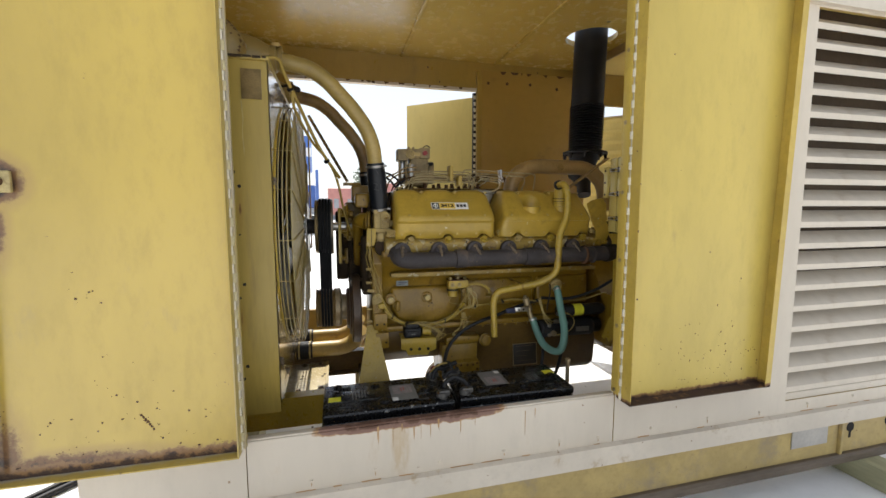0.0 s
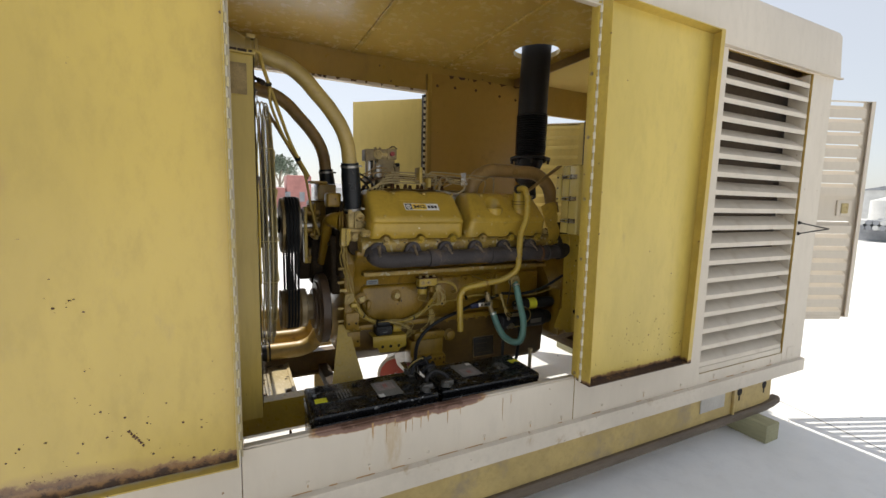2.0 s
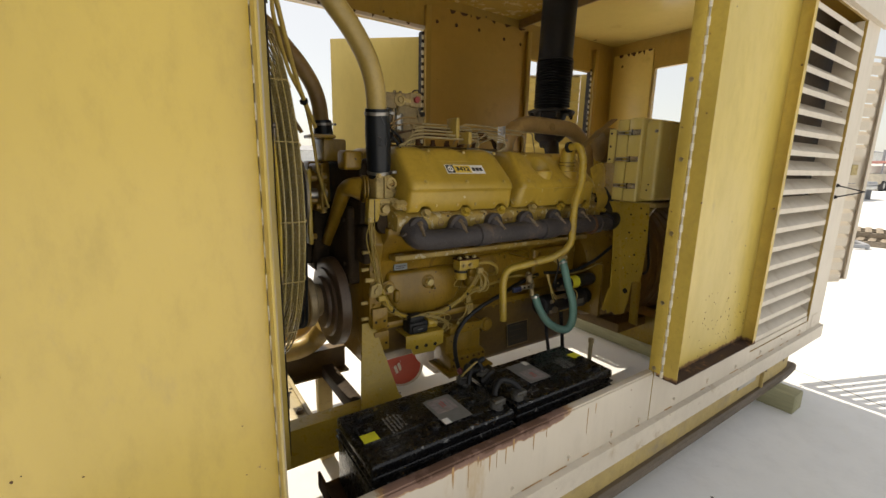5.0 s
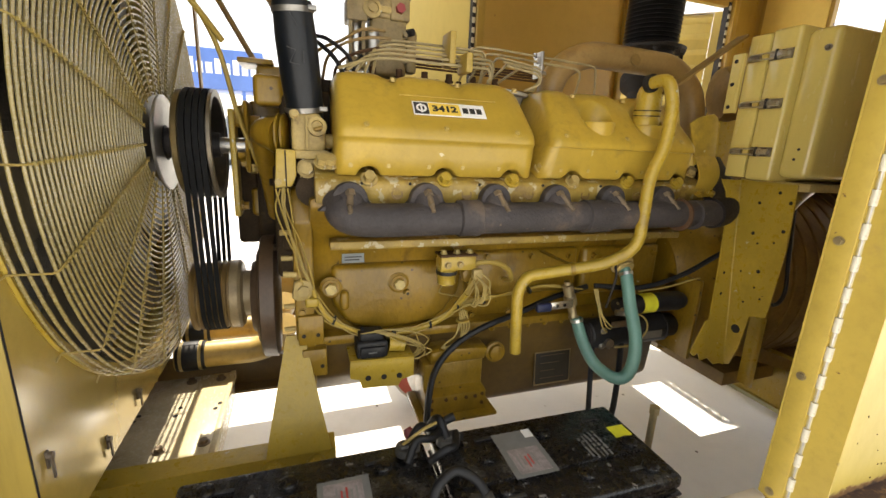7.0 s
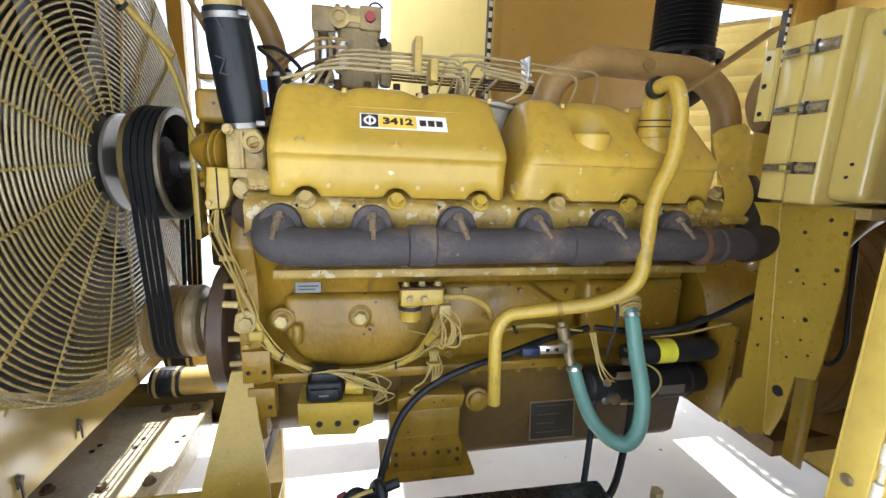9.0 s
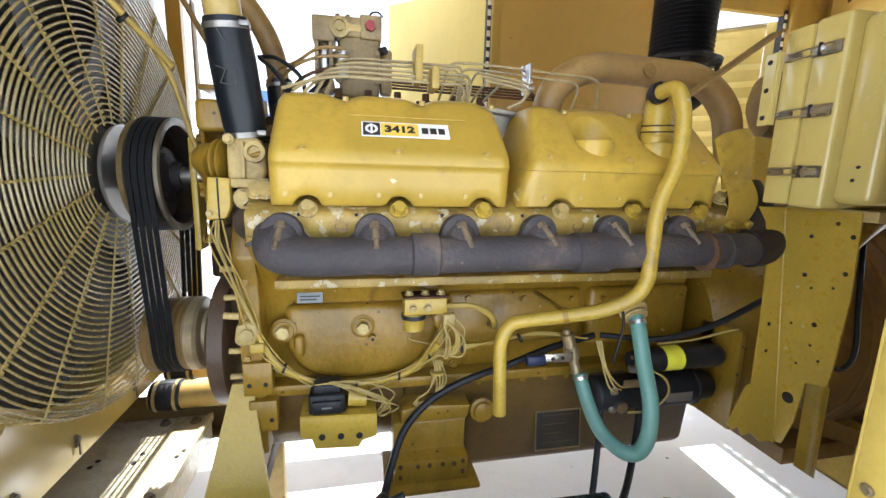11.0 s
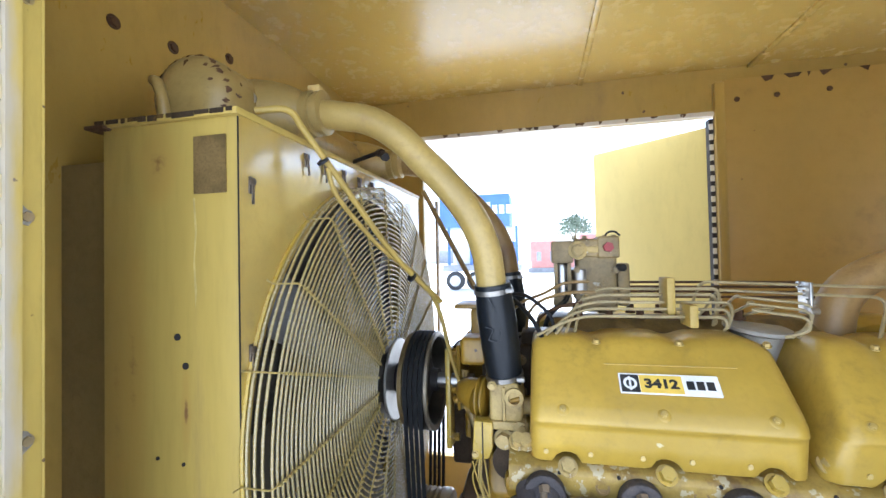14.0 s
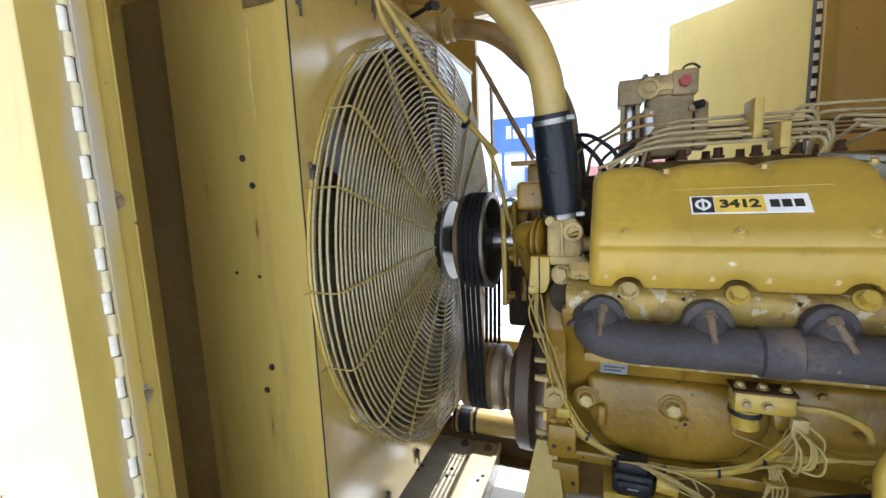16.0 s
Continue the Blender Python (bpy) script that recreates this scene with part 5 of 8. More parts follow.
# drain valve and green hose
val = part("drain_valve", lathe(B(), [(0, 0.010), (0.012, 0.010), (0.014, 0.017), (0.05, 0.016), (0.054, 0.020), (0.085, 0.020), (0.089, 0.013), (0.125, 0.013), (0.13, 0.016)], (0.978, 2.03, 1.000), (0.30, -0.02, -0.95), 20), brass, eng, "tarnished ball valve with a blue lever")
bm = B()
box(bm, 0.908, 0.990, 2.000, 2.006, 0.921, 0.945, b=0.002)
lev = part("valve_lever", bm, steel_bright, val)
bm = B()
box(bm, 0.860, 0.912, 1.994, 2.012, 0.917, 0.944, b=0.006, seg=3)
part("lever_grip", bm, blue_plastic, lev, "navy plastic grip")
for x in (0.932, 0.958):
    bm = B()
    cyl(bm, (x, 2.0, 0.933), (x, 1.9985, 0.933), 0.0055, seg=12)
    part("lever_hole", bm, hole_dark, lev)
hp = flow([(1.018, 2.015, 0.878), (1.035, 1.985, 0.804), (1.048, 1.94, 0.755), (1.072, 1.885, 0.736), (1.098, 1.862, 0.745), (1.115, 1.855, 0.790), (1.123, 1.868, 0.865), (1.122, 1.905, 0.95), (1.118, 1.935, 1.035), (1.117, 1.955, 1.06)], 8)
part("green_hose", tube(B(), hp, 0.0185, 18), green_hose, eng, "curved green rubber hose")
for p, d in (((1.019, 2.013, 0.876), (0.2, -0.3, -1)), ((1.118, 1.937, 1.040), (0, 0.5, 0.8))):
    bm = B()
    lathe(bm, [(0, 0.0205), (0.009, 0.0205)], p, d, 22)
    part("hose_clamp", bm, steel_bright, eng)
bm = B()
lathe(bm, [(0, 0.034), (0.010, 0.035), (0.016, 0.030), (0.018, 0.024), (0.03, 0.024)], (1.119, 1.968, 1.072), (0, -0.8, -0.5), 22)
part("hose_port", bm, cast_grime, eng)
part("port_ring", ring(B(), (1.119, 1.949, 1.058), (0, -0.8, -0.55), 0.026, 0.0045, 28, 8), cast_grime, eng)
bm = B()
tube(bm, flow([(1.075, 1.94, 1.075), (1.07, 1.925, 1.04), (1.063, 1.925, 1.0), (1.062, 1.94, 0.94)], 6), 0.0035, 8)
part("hook_wire", bm, iron_black, eng)

# intake crossover and turbo body behind
bm = B()
tube(bm, bent([(0.955, 2.23, 1.46), (0.985, 2.235, 1.645), (1.10, 2.24, 1.708), (1.47, 2.24, 1.702), (1.56, 2.22, 1.62), (1.58, 2.20, 1.45)], 0.11), 0.041, 20)
cross = part("crossover_pipe", bm, mat("tan heat-faded pipe paint", (0.31, 0.195, 0.07), 0.42, vary=0.2, vscale=5, dirt=(0.19, 0.11, 0.04), amount=0.4, dscale=7), eng, "heat-browned yellow crossover pipe")
bm = B()
lathe(bm, [(0, 0.05), (0.02, 0.09), (0.06, 0.10), (0.11, 0.09), (0.14, 0.05)], (1.66, 2.22, 1.62), (0.9, -0.4, 0.1), 28)
part("turbo_housing", bm, yellow_browned, eng)
bm = B()
lathe(bm, [(0, 0.02), (0.004, 0.02)], (1.267, 2.20, 1.698), (0, -1, 0.2), 16)
part("pipe_plug", bm, yellow_browned, cross)
bm = B()
lathe(bm, [(0, 0.045), (0.10, 0.045), (0.15, 0.10), (0.19, 0.10)], (1.62, 2.50, 1.55), (0.2, 0.4, 1), 28)
part("turbo_outlet", bm, iron_black, eng)
# valley: injection pump, covers and lines
bm = B()
prism(bm, [(2.20, 1.38), (2.20, 1.545), (2.24, 1.575), (2 * CY - 2.24, 1.575), (2 * CY - 2.2, 1.545), (2 * CY - 2.2, 1.38)], "x", 0.32, 0.98, bevel=0.01)
valley = part("injection_pump", bm, mat("dark brown-yellow casting", (0.17, 0.11, 0.035), 0.5, vary=0.4, vscale=12, bump=0.5, dirt=(0.05, 0.035, 0.02), amount=0.6, dscale=14), eng)
nut = mesh_of(bolt(B(), (0, 0, 0), (0, 0, 1), 0.010, 0.024), rusty)
for i in range(6):
    for y in (2.225, 2.345):
        piece("pump_nut", nut, pose(0.40 + 0.075 * i, y, 1.575), valley)
brk_m = mat("olive-yellow bracket paint", (0.360, 0.248, 0.048), 0.5, vary=0.2, vscale=12)
line_steel = mat("painted tan fuel line", (0.33, 0.26, 0.125), 0.38, vary=0.3, vscale=14, dirt=(0.13, 0.09, 0.045), amount=0.4, dscale=18)
for i in range(5):
    z = 1.600 + 0.0145 * i
    yy = 2.085 + 0.018 * i
    x0, x1 = 0.375 + 0.012 * i, 0.690 + 0.012 * (i % 3)
    bm = B()
    tube(bm, bent([(x0 - 0.085 + 0.01 * i, 2.045 + 0.012 * i, 1.560), (x0 - 0.02, yy - 0.012, z - 0.012), (x0 + 0.03, yy, z), (x1, yy, z + 0.002 * math.sin(3 * i)), (x1 + 0.008, yy + 0.004, z - 0.022), (x1 + 0.004, 2.10 + 0.02 * i, 1.57)], 0.022, 5), 0.0036, 8)
    part("fuel_line", bm, line_steel, eng)
for i, (z, xe) in enumerate(((1.668, 1.075), (1.650, 1.005), (1.638, 0.862), (1.626, 0.850), (1.614, 0.838))):
    yy = 2.165 - 0.018 * i
    bm = B()
    tube(bm, bent([(0.66 + 0.03 * i, 2.23, 1.585), (0.68 + 0.03 * i, yy + 0.02, z + 0.004), (0.74, yy, z + 0.002), (xe, yy, z - 0.012), (xe + 0.012, yy - 0.004, z - 0.020), (xe + 0.010, yy - 0.01, z - 0.040), (xe - 0.028, 2.10, 1.556)], 0.018, 5), 0.0034, 8)
    part("fuel_line", bm, line_steel, eng)
for i in range(4):
    bm = B()
    tube(bm, bent([(0.46, 2.30 + 0.02 * i, 1.58), (0.50, 2.31 + 0.02 * i, 1.625 + 0.012 * i), (1.0, 2.33 + 0.02 * i, 1.62 + 0.012 * i), (1.06, 2.40, 1.57)], 0.03, 4), 0.0034, 8)
    part("fuel_line", bm, rusty, eng)
for x, y, z, h in ((0.589, 2.135, 1.635, 0.06), (0.62, 2.09, 1.60, 0.035)):
    bm = B()
    box(bm, x - 0.009, x + 0.009, y - 0.04, y + 0.03, z - h * 0.55, z + h * 0.85, b=0.004)
    part("line_clamp", bm, brk_m, eng)
bm = B()
lathe(bm, [(0, 0.06), (0.004, 0.07), (0.012, 0.07), (0.014, 0.064)], (0.80, 2.20, 1.552), (0.1, -0.1, 1), 26)
lathe(bm, [(0, 0.055), (-0.08, 0.04)], (0.80, 2.20, 1.55), (0.1, -0.1, 1), 26)
part("intake_funnel", bm, mat("grey painted sheet", (0.33, 0.31, 0.26), 0.5, vary=0.15), eng)
clip = part("line_clip", box(B(), 0.872, 0.879, 2.125, 2.172, 1.60, 1.672, b=0.002), steel, eng, "bare metal line clip")
for k in range(4):
    part("clip_roll", cyl(B(), (0.868, 2.122 + 0.014 * k, 1.610 + 0.0185 * k), (0.885, 2.122 + 0.014 * k, 1.610 + 0.0185 * k), 0.0075, seg=12), steel, clip)
# governor actuator with a red cap
act_paint = mat("drab yellow casting", (0.270, 0.195, 0.080), 0.5, vary=0.3, vscale=14, bump=0.5, dirt=(0.110, 0.075, 0.035), amount=0.5, dscale=16, chips=(0.42, 0.38, 0.28), chip=0.3, cscale=40)
bm = B()
box(bm, 0.392, 0.508, 2.262, 2.345, 1.735, 1.786, b=0.008, seg=3)
box(bm, 0.400, 0.506, 2.268, 2.345, 1.585, 1.745, b=0.012, seg=3)
box(bm, 0.455, 0.512, 2.258, 2.35, 1.732, 1.792, b=0.006, seg=3)
act = part("fuel_actuator", bm, act_paint, eng, "drab yellow actuator with a red plug")
bm = B()
lathe(bm, [(0, 0.026), (0.008, 0.025), (0.010, 0.017), (0.006, 0.016), (0.006, 0.010), (0.014, 0.010)], (0.404, 2.262, 1.755), (0, -1, 0), 24)
part("round_cap", bm, cast_grime, act)
part("link_bar", box(B(), 0.418, 0.458, 2.256, 2.264, 1.747, 1.765, b=0.003), cast_grime, act)
part("red_plug", bolt(B(), (0.482, 2.258, 1.762), (0, -1, 0), 0.0145, 0.016, False), bright_red, act)
bm = B()
lathe(bm, [(0, 0.010), (0.03, 0.012), (0.034, 0.024), (0.10, 0.024), (0.11, 0.016)], (0.408, 2.285, 1.735), (0.02, 0, -1), 22)
part("filter_can", bm, steel, act, "bare metal filter can")
bm = B()
box(bm, 0.335, 0.392, 2.258, 2.338, 1.720, 1.782, b=0.005)
part("filter_head", bm, act_paint, act)
bm = B()
box(bm, 0.338, 0.388, 2.262, 2.335, 1.598, 1.628, b=0.004)
box(bm, 0.340, 0.350, 2.264, 2.276, 1.62, 1.722)
box(bm, 0.376, 0.386, 2.264, 2.276, 1.62, 1.722)
part("bowl_frame", bm, act_paint, act)
part("glass_bowl", lathe(B(), [(0, 0.018), (0.006, 0.020), (0.09, 0.020), (0.096, 0.016)], (0.363, 2.297, 1.626), (0, 0, 1), 20), steel_bright, act, "bright metal filter bowl")
part("lever_arm", box(B(), 0.508, 0.540, 2.28, 2.32, 1.60, 1.718, b=0.008), act_paint, act)
part("shaft_end", lathe(B(), [(0, 0.010), (0.02, 0.010), (0.022, 0.006)], (0.508, 2.268, 1.706), (0.6, -0.8, 0), 14), hole_dark, act)
for x, z in ((0.402, 1.70), (0.50, 1.70), (0.402, 1.63), (0.50, 1.63), (0.47, 1.66)):
    part("body_bolt", bolt(B(), (x, 2.268, z), (0, -1, 0), 0.008, 0.010), act_paint, act)
for x in (0.398, 0.425, 0.478, 0.502):
    part("top_bolt", bolt(B(), (x, 2.29, 1.786), (0, 0, 1), 0.007, 0.010), act_paint, act)
part("loose_wire", tube(B(), flow([(0.478, 2.29, 1.79), (0.485, 2.28, 1.802), (0.502, 2.275, 1.804), (0.515, 2.27, 1.792)], 6), 0.0028, 8), rubber, act)

# front end: gear case, pump, pulleys, belts
bm = B()
prism(bm, [(2.09, 0.68), (2.066, 0.95), (2.060, 1.13), (2.035, 1.20), (2.06, 1.28), (2 * CY - 2.06, 1.28), (2 * CY - 2.035, 1.20), (2 * CY - 2.060, 1.13), (2 * CY - 2.066, 0.95), (2 * CY - 2.09, 0.68)], "x", 0.172, 0.222, bevel=0.008)
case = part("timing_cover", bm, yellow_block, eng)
tb = mesh_of(bolt(B(), (0, 0, 0), (0, -1, 0), 0.008, 0.010), yellow_block)
for z, x in ((1.09, 0.190), (1.14, 0.195), (0.955, 0.190), (0.80, 0.20), (0.73, 0.2)):
    piece("case_bolt", tb, pose(x, 2.064, z), case)
tip = mesh_of(cyl(B(), (0, 0, 0), (-0.03, 0, 0), 0.007, seg=10), cast_grime)
for y, z in ((2.075, 1.10), (2.085, 0.965), (2.085, 0.90), (2.06, 1.17)):
    piece("case_stud", tip, pose(0.174, y, z), case)
bm = B()
prism(bm, [(0.166, 1.000), (0.180, 0.990), (0.208, 0.994), (0.220, 1.012), (0.216, 1.040), (0.196, 1.050), (0.172, 1.040)], "y", 2.044, 2.068, bevel=0.006)
cyl(bm, (0.196, 2.046, 1.020), (0.196, 2.036, 1.020), 0.015, seg=6)
part("case_cap", bm, cast_grime, case)
part("cap_elbow", box(B(), 0.198, 0.232, 2.04, 2.07, 0.972, 0.998, b=0.006, seg=3), yellow, case)
part("cap_tip", cyl(B(), (0.18, 2.05, 1.062), (0.148, 2.05, 1.065), 0.008, seg=10), cast_grime, case)
part("side_bracket", box(B(), 0.178, 0.243, 2.052, 2.09, 0.862, 0.945, b=0.004), yellow_block, case)
part("side_bracket", box(B(), 0.186, 0.250, 2.056, 2.10, 0.765, 0.845, b=0.004), yellow_block, case)
for x, z, y in ((0.192, 0.890, 2.052), (0.228, 0.890, 2.052), (0.202, 0.795, 2.056), (0.237, 0.795, 2.056)):
    part("bolt_hole", cyl(B(), (x, y, z), (x, y - 0.0015, z), 0.0055, seg=10), hole_dark, case)
# gear train housing behind, near-black to stand in for shade, with its own lumps
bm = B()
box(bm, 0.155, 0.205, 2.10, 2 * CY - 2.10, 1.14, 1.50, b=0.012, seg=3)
gearcase = part("gear_housing", bm, near_black, eng, "gear housing coloured near-black to stand in for shade")
for q in ((0.10, 0.17, 2.10, 2.18, 1.47, 1.54), (0.06, 0.15, 2.40, 2.50, 1.30, 1.50), (0.05, 0.155, 2.42, 2.52, 1.15, 1.24)):
    part("housing_lug", box(B(), *q, b=0.012, seg=3), yellow_block, gearcase)
part("drive_plate", box(B(), 0.060, 0.072, 2.25, 2.40, 1.30, 1.49, b=0.006), yellow_block, gearcase)
for y, z in ((2.275, 1.465), (2.275, 1.325), (2.375, 1.465), (2.375, 1.325)):
    part("housing_bolt", bolt(B(), (0.060, y, z), (-1, 0, 0), 0.012, 0.014), yellow_block, gearcase)
for z, r in ((1.437, 0.017), (1.345, 0.015)):
    part("spacer", cyl(B(), (0.034, 2.315, z), (0.10, 2.300, z), r, seg=16), yellow_block, gearcase)
    part("spacer_nut", bolt(B(), (0.074, 2.285, z - 0.028), (0, -0.3, -1), 0.014, 0.02), cast_grime, gearcase)
# thermostat casting under the hose, with its flanges
bm = B()
prism(bm, [(0.182, 1.366), (0.246, 1.362), (0.258, 1.378), (0.258, 1.425), (0.246, 1.455), (0.196, 1.455), (0.182, 1.44)], "y", 2.018, 2.115, bevel=0.008, seg=3)
thermo = part("thermostat_housing", bm, cast_grime, eng, "chipped pale thermostat casting")
part("housing_flange", box(B(), 0.176, 0.262, 2.01, 2.12, 1.352, 1.372, b=0.005), cast_grime, thermo)
part("housing_rib", box(B(), 0.212, 0.219, 2.008, 2.03, 1.372, 1.448, b=0.003), cast_grime, thermo)
part("stub_pipe", lathe(B(), [(0, 0.018), (0.05, 0.018), (0.052, 0.024), (0.062, 0.024), (0.064, 0.016)], (0.252, 2.06, 1.392), (1, -0.1, 0.05), 18), cast_grime, thermo)
bm = B()
lathe(bm, [(0, 0.022), (0.012, 0.021), (0.014, 0.013), (0.004, 0.012)], (0.238, 2.018, 1.425), (0.05, -1, 0.1), 20)
part("sensor_boss", bm, cast_grime, thermo)
part("lock_screw", cyl(B(), (0.232, 2.016, 1.418), (0.252, 2.012, 1.424), 0.0055, seg=10), yellow_block, thermo)
for x, z in ((0.182, 1.36), (0.256, 1.36), (0.19, 1.45)):
    part("flange_bolt", bolt(B(), (x, 2.012, z), (0, -1, 0.1), 0.008, 0.010), cast_grime, thermo)
for x in (0.160, 0.172):
    bm = B()
    lathe(bm, [(0, 0.044), (0.003, 0.050), (0.007, 0.050), (0.009, 0.044)], (x, 2.075, 1.403), (-1, 0.2, 0), 24)
    part("pipe_flange", bm, yellow_block, thermo)
bm = B()
path = flow([(0.155, 2.075, 1.403), (0.125, 2.095, 1.408), (0.112, 2.135, 1.398), (0.113, 2.175, 1.365), (0.119, 2.254, 1.292), (0.126, 2.39, 1.165)], 8)
tube(bm, path, 0.03, 20, radii=[max(0.027, 0.044 - 0.0011 * i) for i in range(len(path))])
part("bypass_pipe", bm, yellow_block, eng, "bent yellow coolant bypass pipe")
# blocks added to fill the dark gaps; their near-black stands for shade
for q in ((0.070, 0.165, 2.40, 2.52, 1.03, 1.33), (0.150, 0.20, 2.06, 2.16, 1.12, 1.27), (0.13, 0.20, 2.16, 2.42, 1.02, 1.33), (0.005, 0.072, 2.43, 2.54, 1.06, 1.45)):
    part("gear_casing", box(B(), *q, b=0.014, seg=3), near_black, gearcase)
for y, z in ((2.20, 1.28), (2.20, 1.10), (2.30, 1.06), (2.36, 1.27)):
    part("casing_bolt", bolt(B(), (0.134, y, z), (-1, -0.2, 0), 0.011, 0.014), near_black, gearcase)
# near-black stub standing in for a shaded round recess
part("filler_elbow", cyl(B(), (0.226, 2.06, 1.275), (0.226, 2.02, 1.280), 0.040, seg=22), near_black, eng)
# switch box with a seam, and stubs
bm = B()
prism(bm, [(0.142, 1.285), (0.180, 1.290), (0.190, 1.315), (0.190, 1.372), (0.148, 1.374)], "y", 2.0, 2.035, bevel=0.004)
switch = part("thermo_switch", bm, yellow, eng, "small yellow switch box with wires")
part("switch_seam", box(B(), 0.166, 0.169, 1.9985, 2.0005, 1.29, 1.372), hole_dark, switch, smooth=False)
part("switch_screw", bolt(B(), (0.15, 2.0, 1.300), (0, -1, 0), 0.006, 0.006), cast_grime, switch)
for q, d in (((0.247, 2.03, 1.352), (0.1, -0.9, 0.3)), ((0.214, 2.022, 1.330), (-0.1, -1, 0.1)), ((0.262, 2.015, 1.322), (0.1, -0.9, 0.3))):
    bm = B()
    bolt(bm, q, d, 0.017, 0.026)
    part("pipe_plug", bm, cast_grime, eng)
part("lug_arm", prism(B(), [(0.195, 1.275), (0.275, 1.30), (0.275, 1.335), (0.20, 1.325)], "y", 2.03, 2.07, bevel=0.006), cast_grime, eng)
bm = B()
box(bm, 0.018, 0.034, 2.286, 2.345, 1.172, 1.468, b=0.004)
part("arm_plate", bm, yellow, eng, "upright yellow support arm")
for z in (1.45, 1.20):
    part("arm_bolt", bolt(B(), (0.034, 2.315, z), (1, 0, 0), 0.013, 0.02), yellow_block, eng)
bm = B()
cyl(bm, (-0.16, PY, 1.370), (0.10, PY, 1.370), 0.022, seg=18)
part("fan_shaft", bm, steel, eng)


def grooved(r, w, n=4):
    """The profile of a pulley with grooves; along, radius."""
    prof = [(0, r * 0.30), (0, r * 0.99), (0.004, r)]
    step = (w - 0.008) / n
    for i in range(n):
        a = 0.004 + i * step
        prof += [(a + step * 0.1, r), (a + step * 0.45, r * 0.93), (a + step * 0.6, r * 0.93), (a + step * 0.95, r)]
    return prof + [(w - 0.003, r), (w, r * 0.98), (w, r * 0.885), (w - 0.045, r * 0.85), (w - 0.045, r * 0.30)]


pulley_m = mat("dark worn pulley steel", (0.08, 0.07, 0.055), 0.4, 0.6, vary=0.3, vscale=14, dirt=(0.35, 0.26, 0.10), amount=0.25)
fp = part("fan_pulley", lathe(B(), grooved(0.145, 0.066), (-0.080, PY, 1.370), (1, 0, 0), 56), pulley_m, eng, "large black grooved fan pulley")
bm = B()   # smooth brass-coloured flange beside the grooves
lathe(bm, [(0, 0.05), (0, 0.134), (0.003, 0.140), (0.015, 0.141), (0.017, 0.13), (0.017, 0.05)], (-0.098, PY, 1.370), (1, 0, 0), 56)
part("pulley_flange", bm, mat("brown-gold worn steel", (0.23, 0.165, 0.07), 0.36, 0.6, vary=0.3, vscale=12), fp)
hub_steel = mat("bare bright hub steel", (0.37, 0.35, 0.31), 0.38, 0.85, vary=0.06, vscale=4, bump=0.0, dirt=(0.30, 0.26, 0.19), amount=0.2, dscale=6)
bm = B()   # bright dished disc between fan and pulley, on a dark neck
lathe(bm, [(0, 0.020), (0, 0.121), (0.002, 0.123), (0.006, 0.123), (0.008, 0.120), (0.004, 0.100), (0.002, 0.060), (0.004, 0.020)], (-0.141, PY - 0.002, 1.370), (1, 0, 0), 56)
part("fan_disc", bm, hub_steel, fp, "bare bright steel disc behind the pulley")
part("disc_neck", lathe(B(), [(0, 0.046), (0.004, 0.040), (0.034, 0.038), (0.038, 0.046)], (-0.137, PY, 1.371), (1, 0, 0), 28), iron_black, fp)
bm = B()
lathe(bm, [(0, 0.075), (0.015, 0.07), (0.03, 0.035), (0.05, 0.033)], (-0.057, PY, 1.370), (1, 0, 0), 28)
part("pulley_hub", bm, iron_black, fp)
bm = B()
lathe(bm, [(0, 0.129), (0.006, 0.128), (0.010, 0.137), (0.008, 0.1455), (0, 0.1455)], (-0.017, PY, 1.370), (1, 0, 0), 56, closed=True)
part("rim_face", bm, mat("rubbed brown rim steel", (0.20, 0.165, 0.115), 0.38, 0.5, vary=0.3, vscale=14), fp)
for k in range(6):
    a = math.pi * k / 3
    part("hub_bolt", bolt(B(), (-0.047, PY + 0.055 * math.cos(a), 1.370 + 0.055 * math.sin(a)), (1, 0, 0), 0.009, 0.012), iron_black, fp)
crank = part("crank_pulley", lathe(B(), grooved(0.102, 0.10, 6), (-0.105, PY, 0.932), (1, 0, 0), 48), yellow_browned, eng, "brownish yellow crankshaft pulley")
bm = B()
lathe(bm, [(0, 0.094), (0.008, 0.102), (0.028, 0.103), (0.036, 0.096), (0.040, 0.070), (0.11, 0.066)], (-0.012, PY, 0.932), (1, 0, 0), 48)
part("pulley_flange", bm, mat("grimy cream-brown pulley steel", (0.32, 0.24, 0.13), 0.4, 0.2, vary=0.25, vscale=9, dirt=(0.13, 0.085, 0.045), amount=0.5, dscale=8), crank)
bm = B()
lathe(bm, [(-0.026, 0.05), (-0.026, 0.104), (-0.020, 0.108), (-0.012, 0.110), (-0.010, 0.140), (-0.002, 0.145), (0, 0.176), (0.005, 0.184), (0.040, 0.186), (0.046, 0.176), (0.05, 0.06)], (0.078, CY + 0.012, 0.925), (1, 0, 0), 64)
part("vibration_damper", bm, mat("brown cast damper", (0.085, 0.052, 0.030), 0.42, vary=0.25, vscale=8, bump=0.2, dirt=(0.16, 0.10, 0.04), amount=0.3, dscale=7), eng, "brown cast vibration damper")
belt_rubber = mat("dull black belt rubber", (0.009, 0.009, 0.009), 0.75, shine=0.15, vary=0.3, vscale=10, bump=0.1)
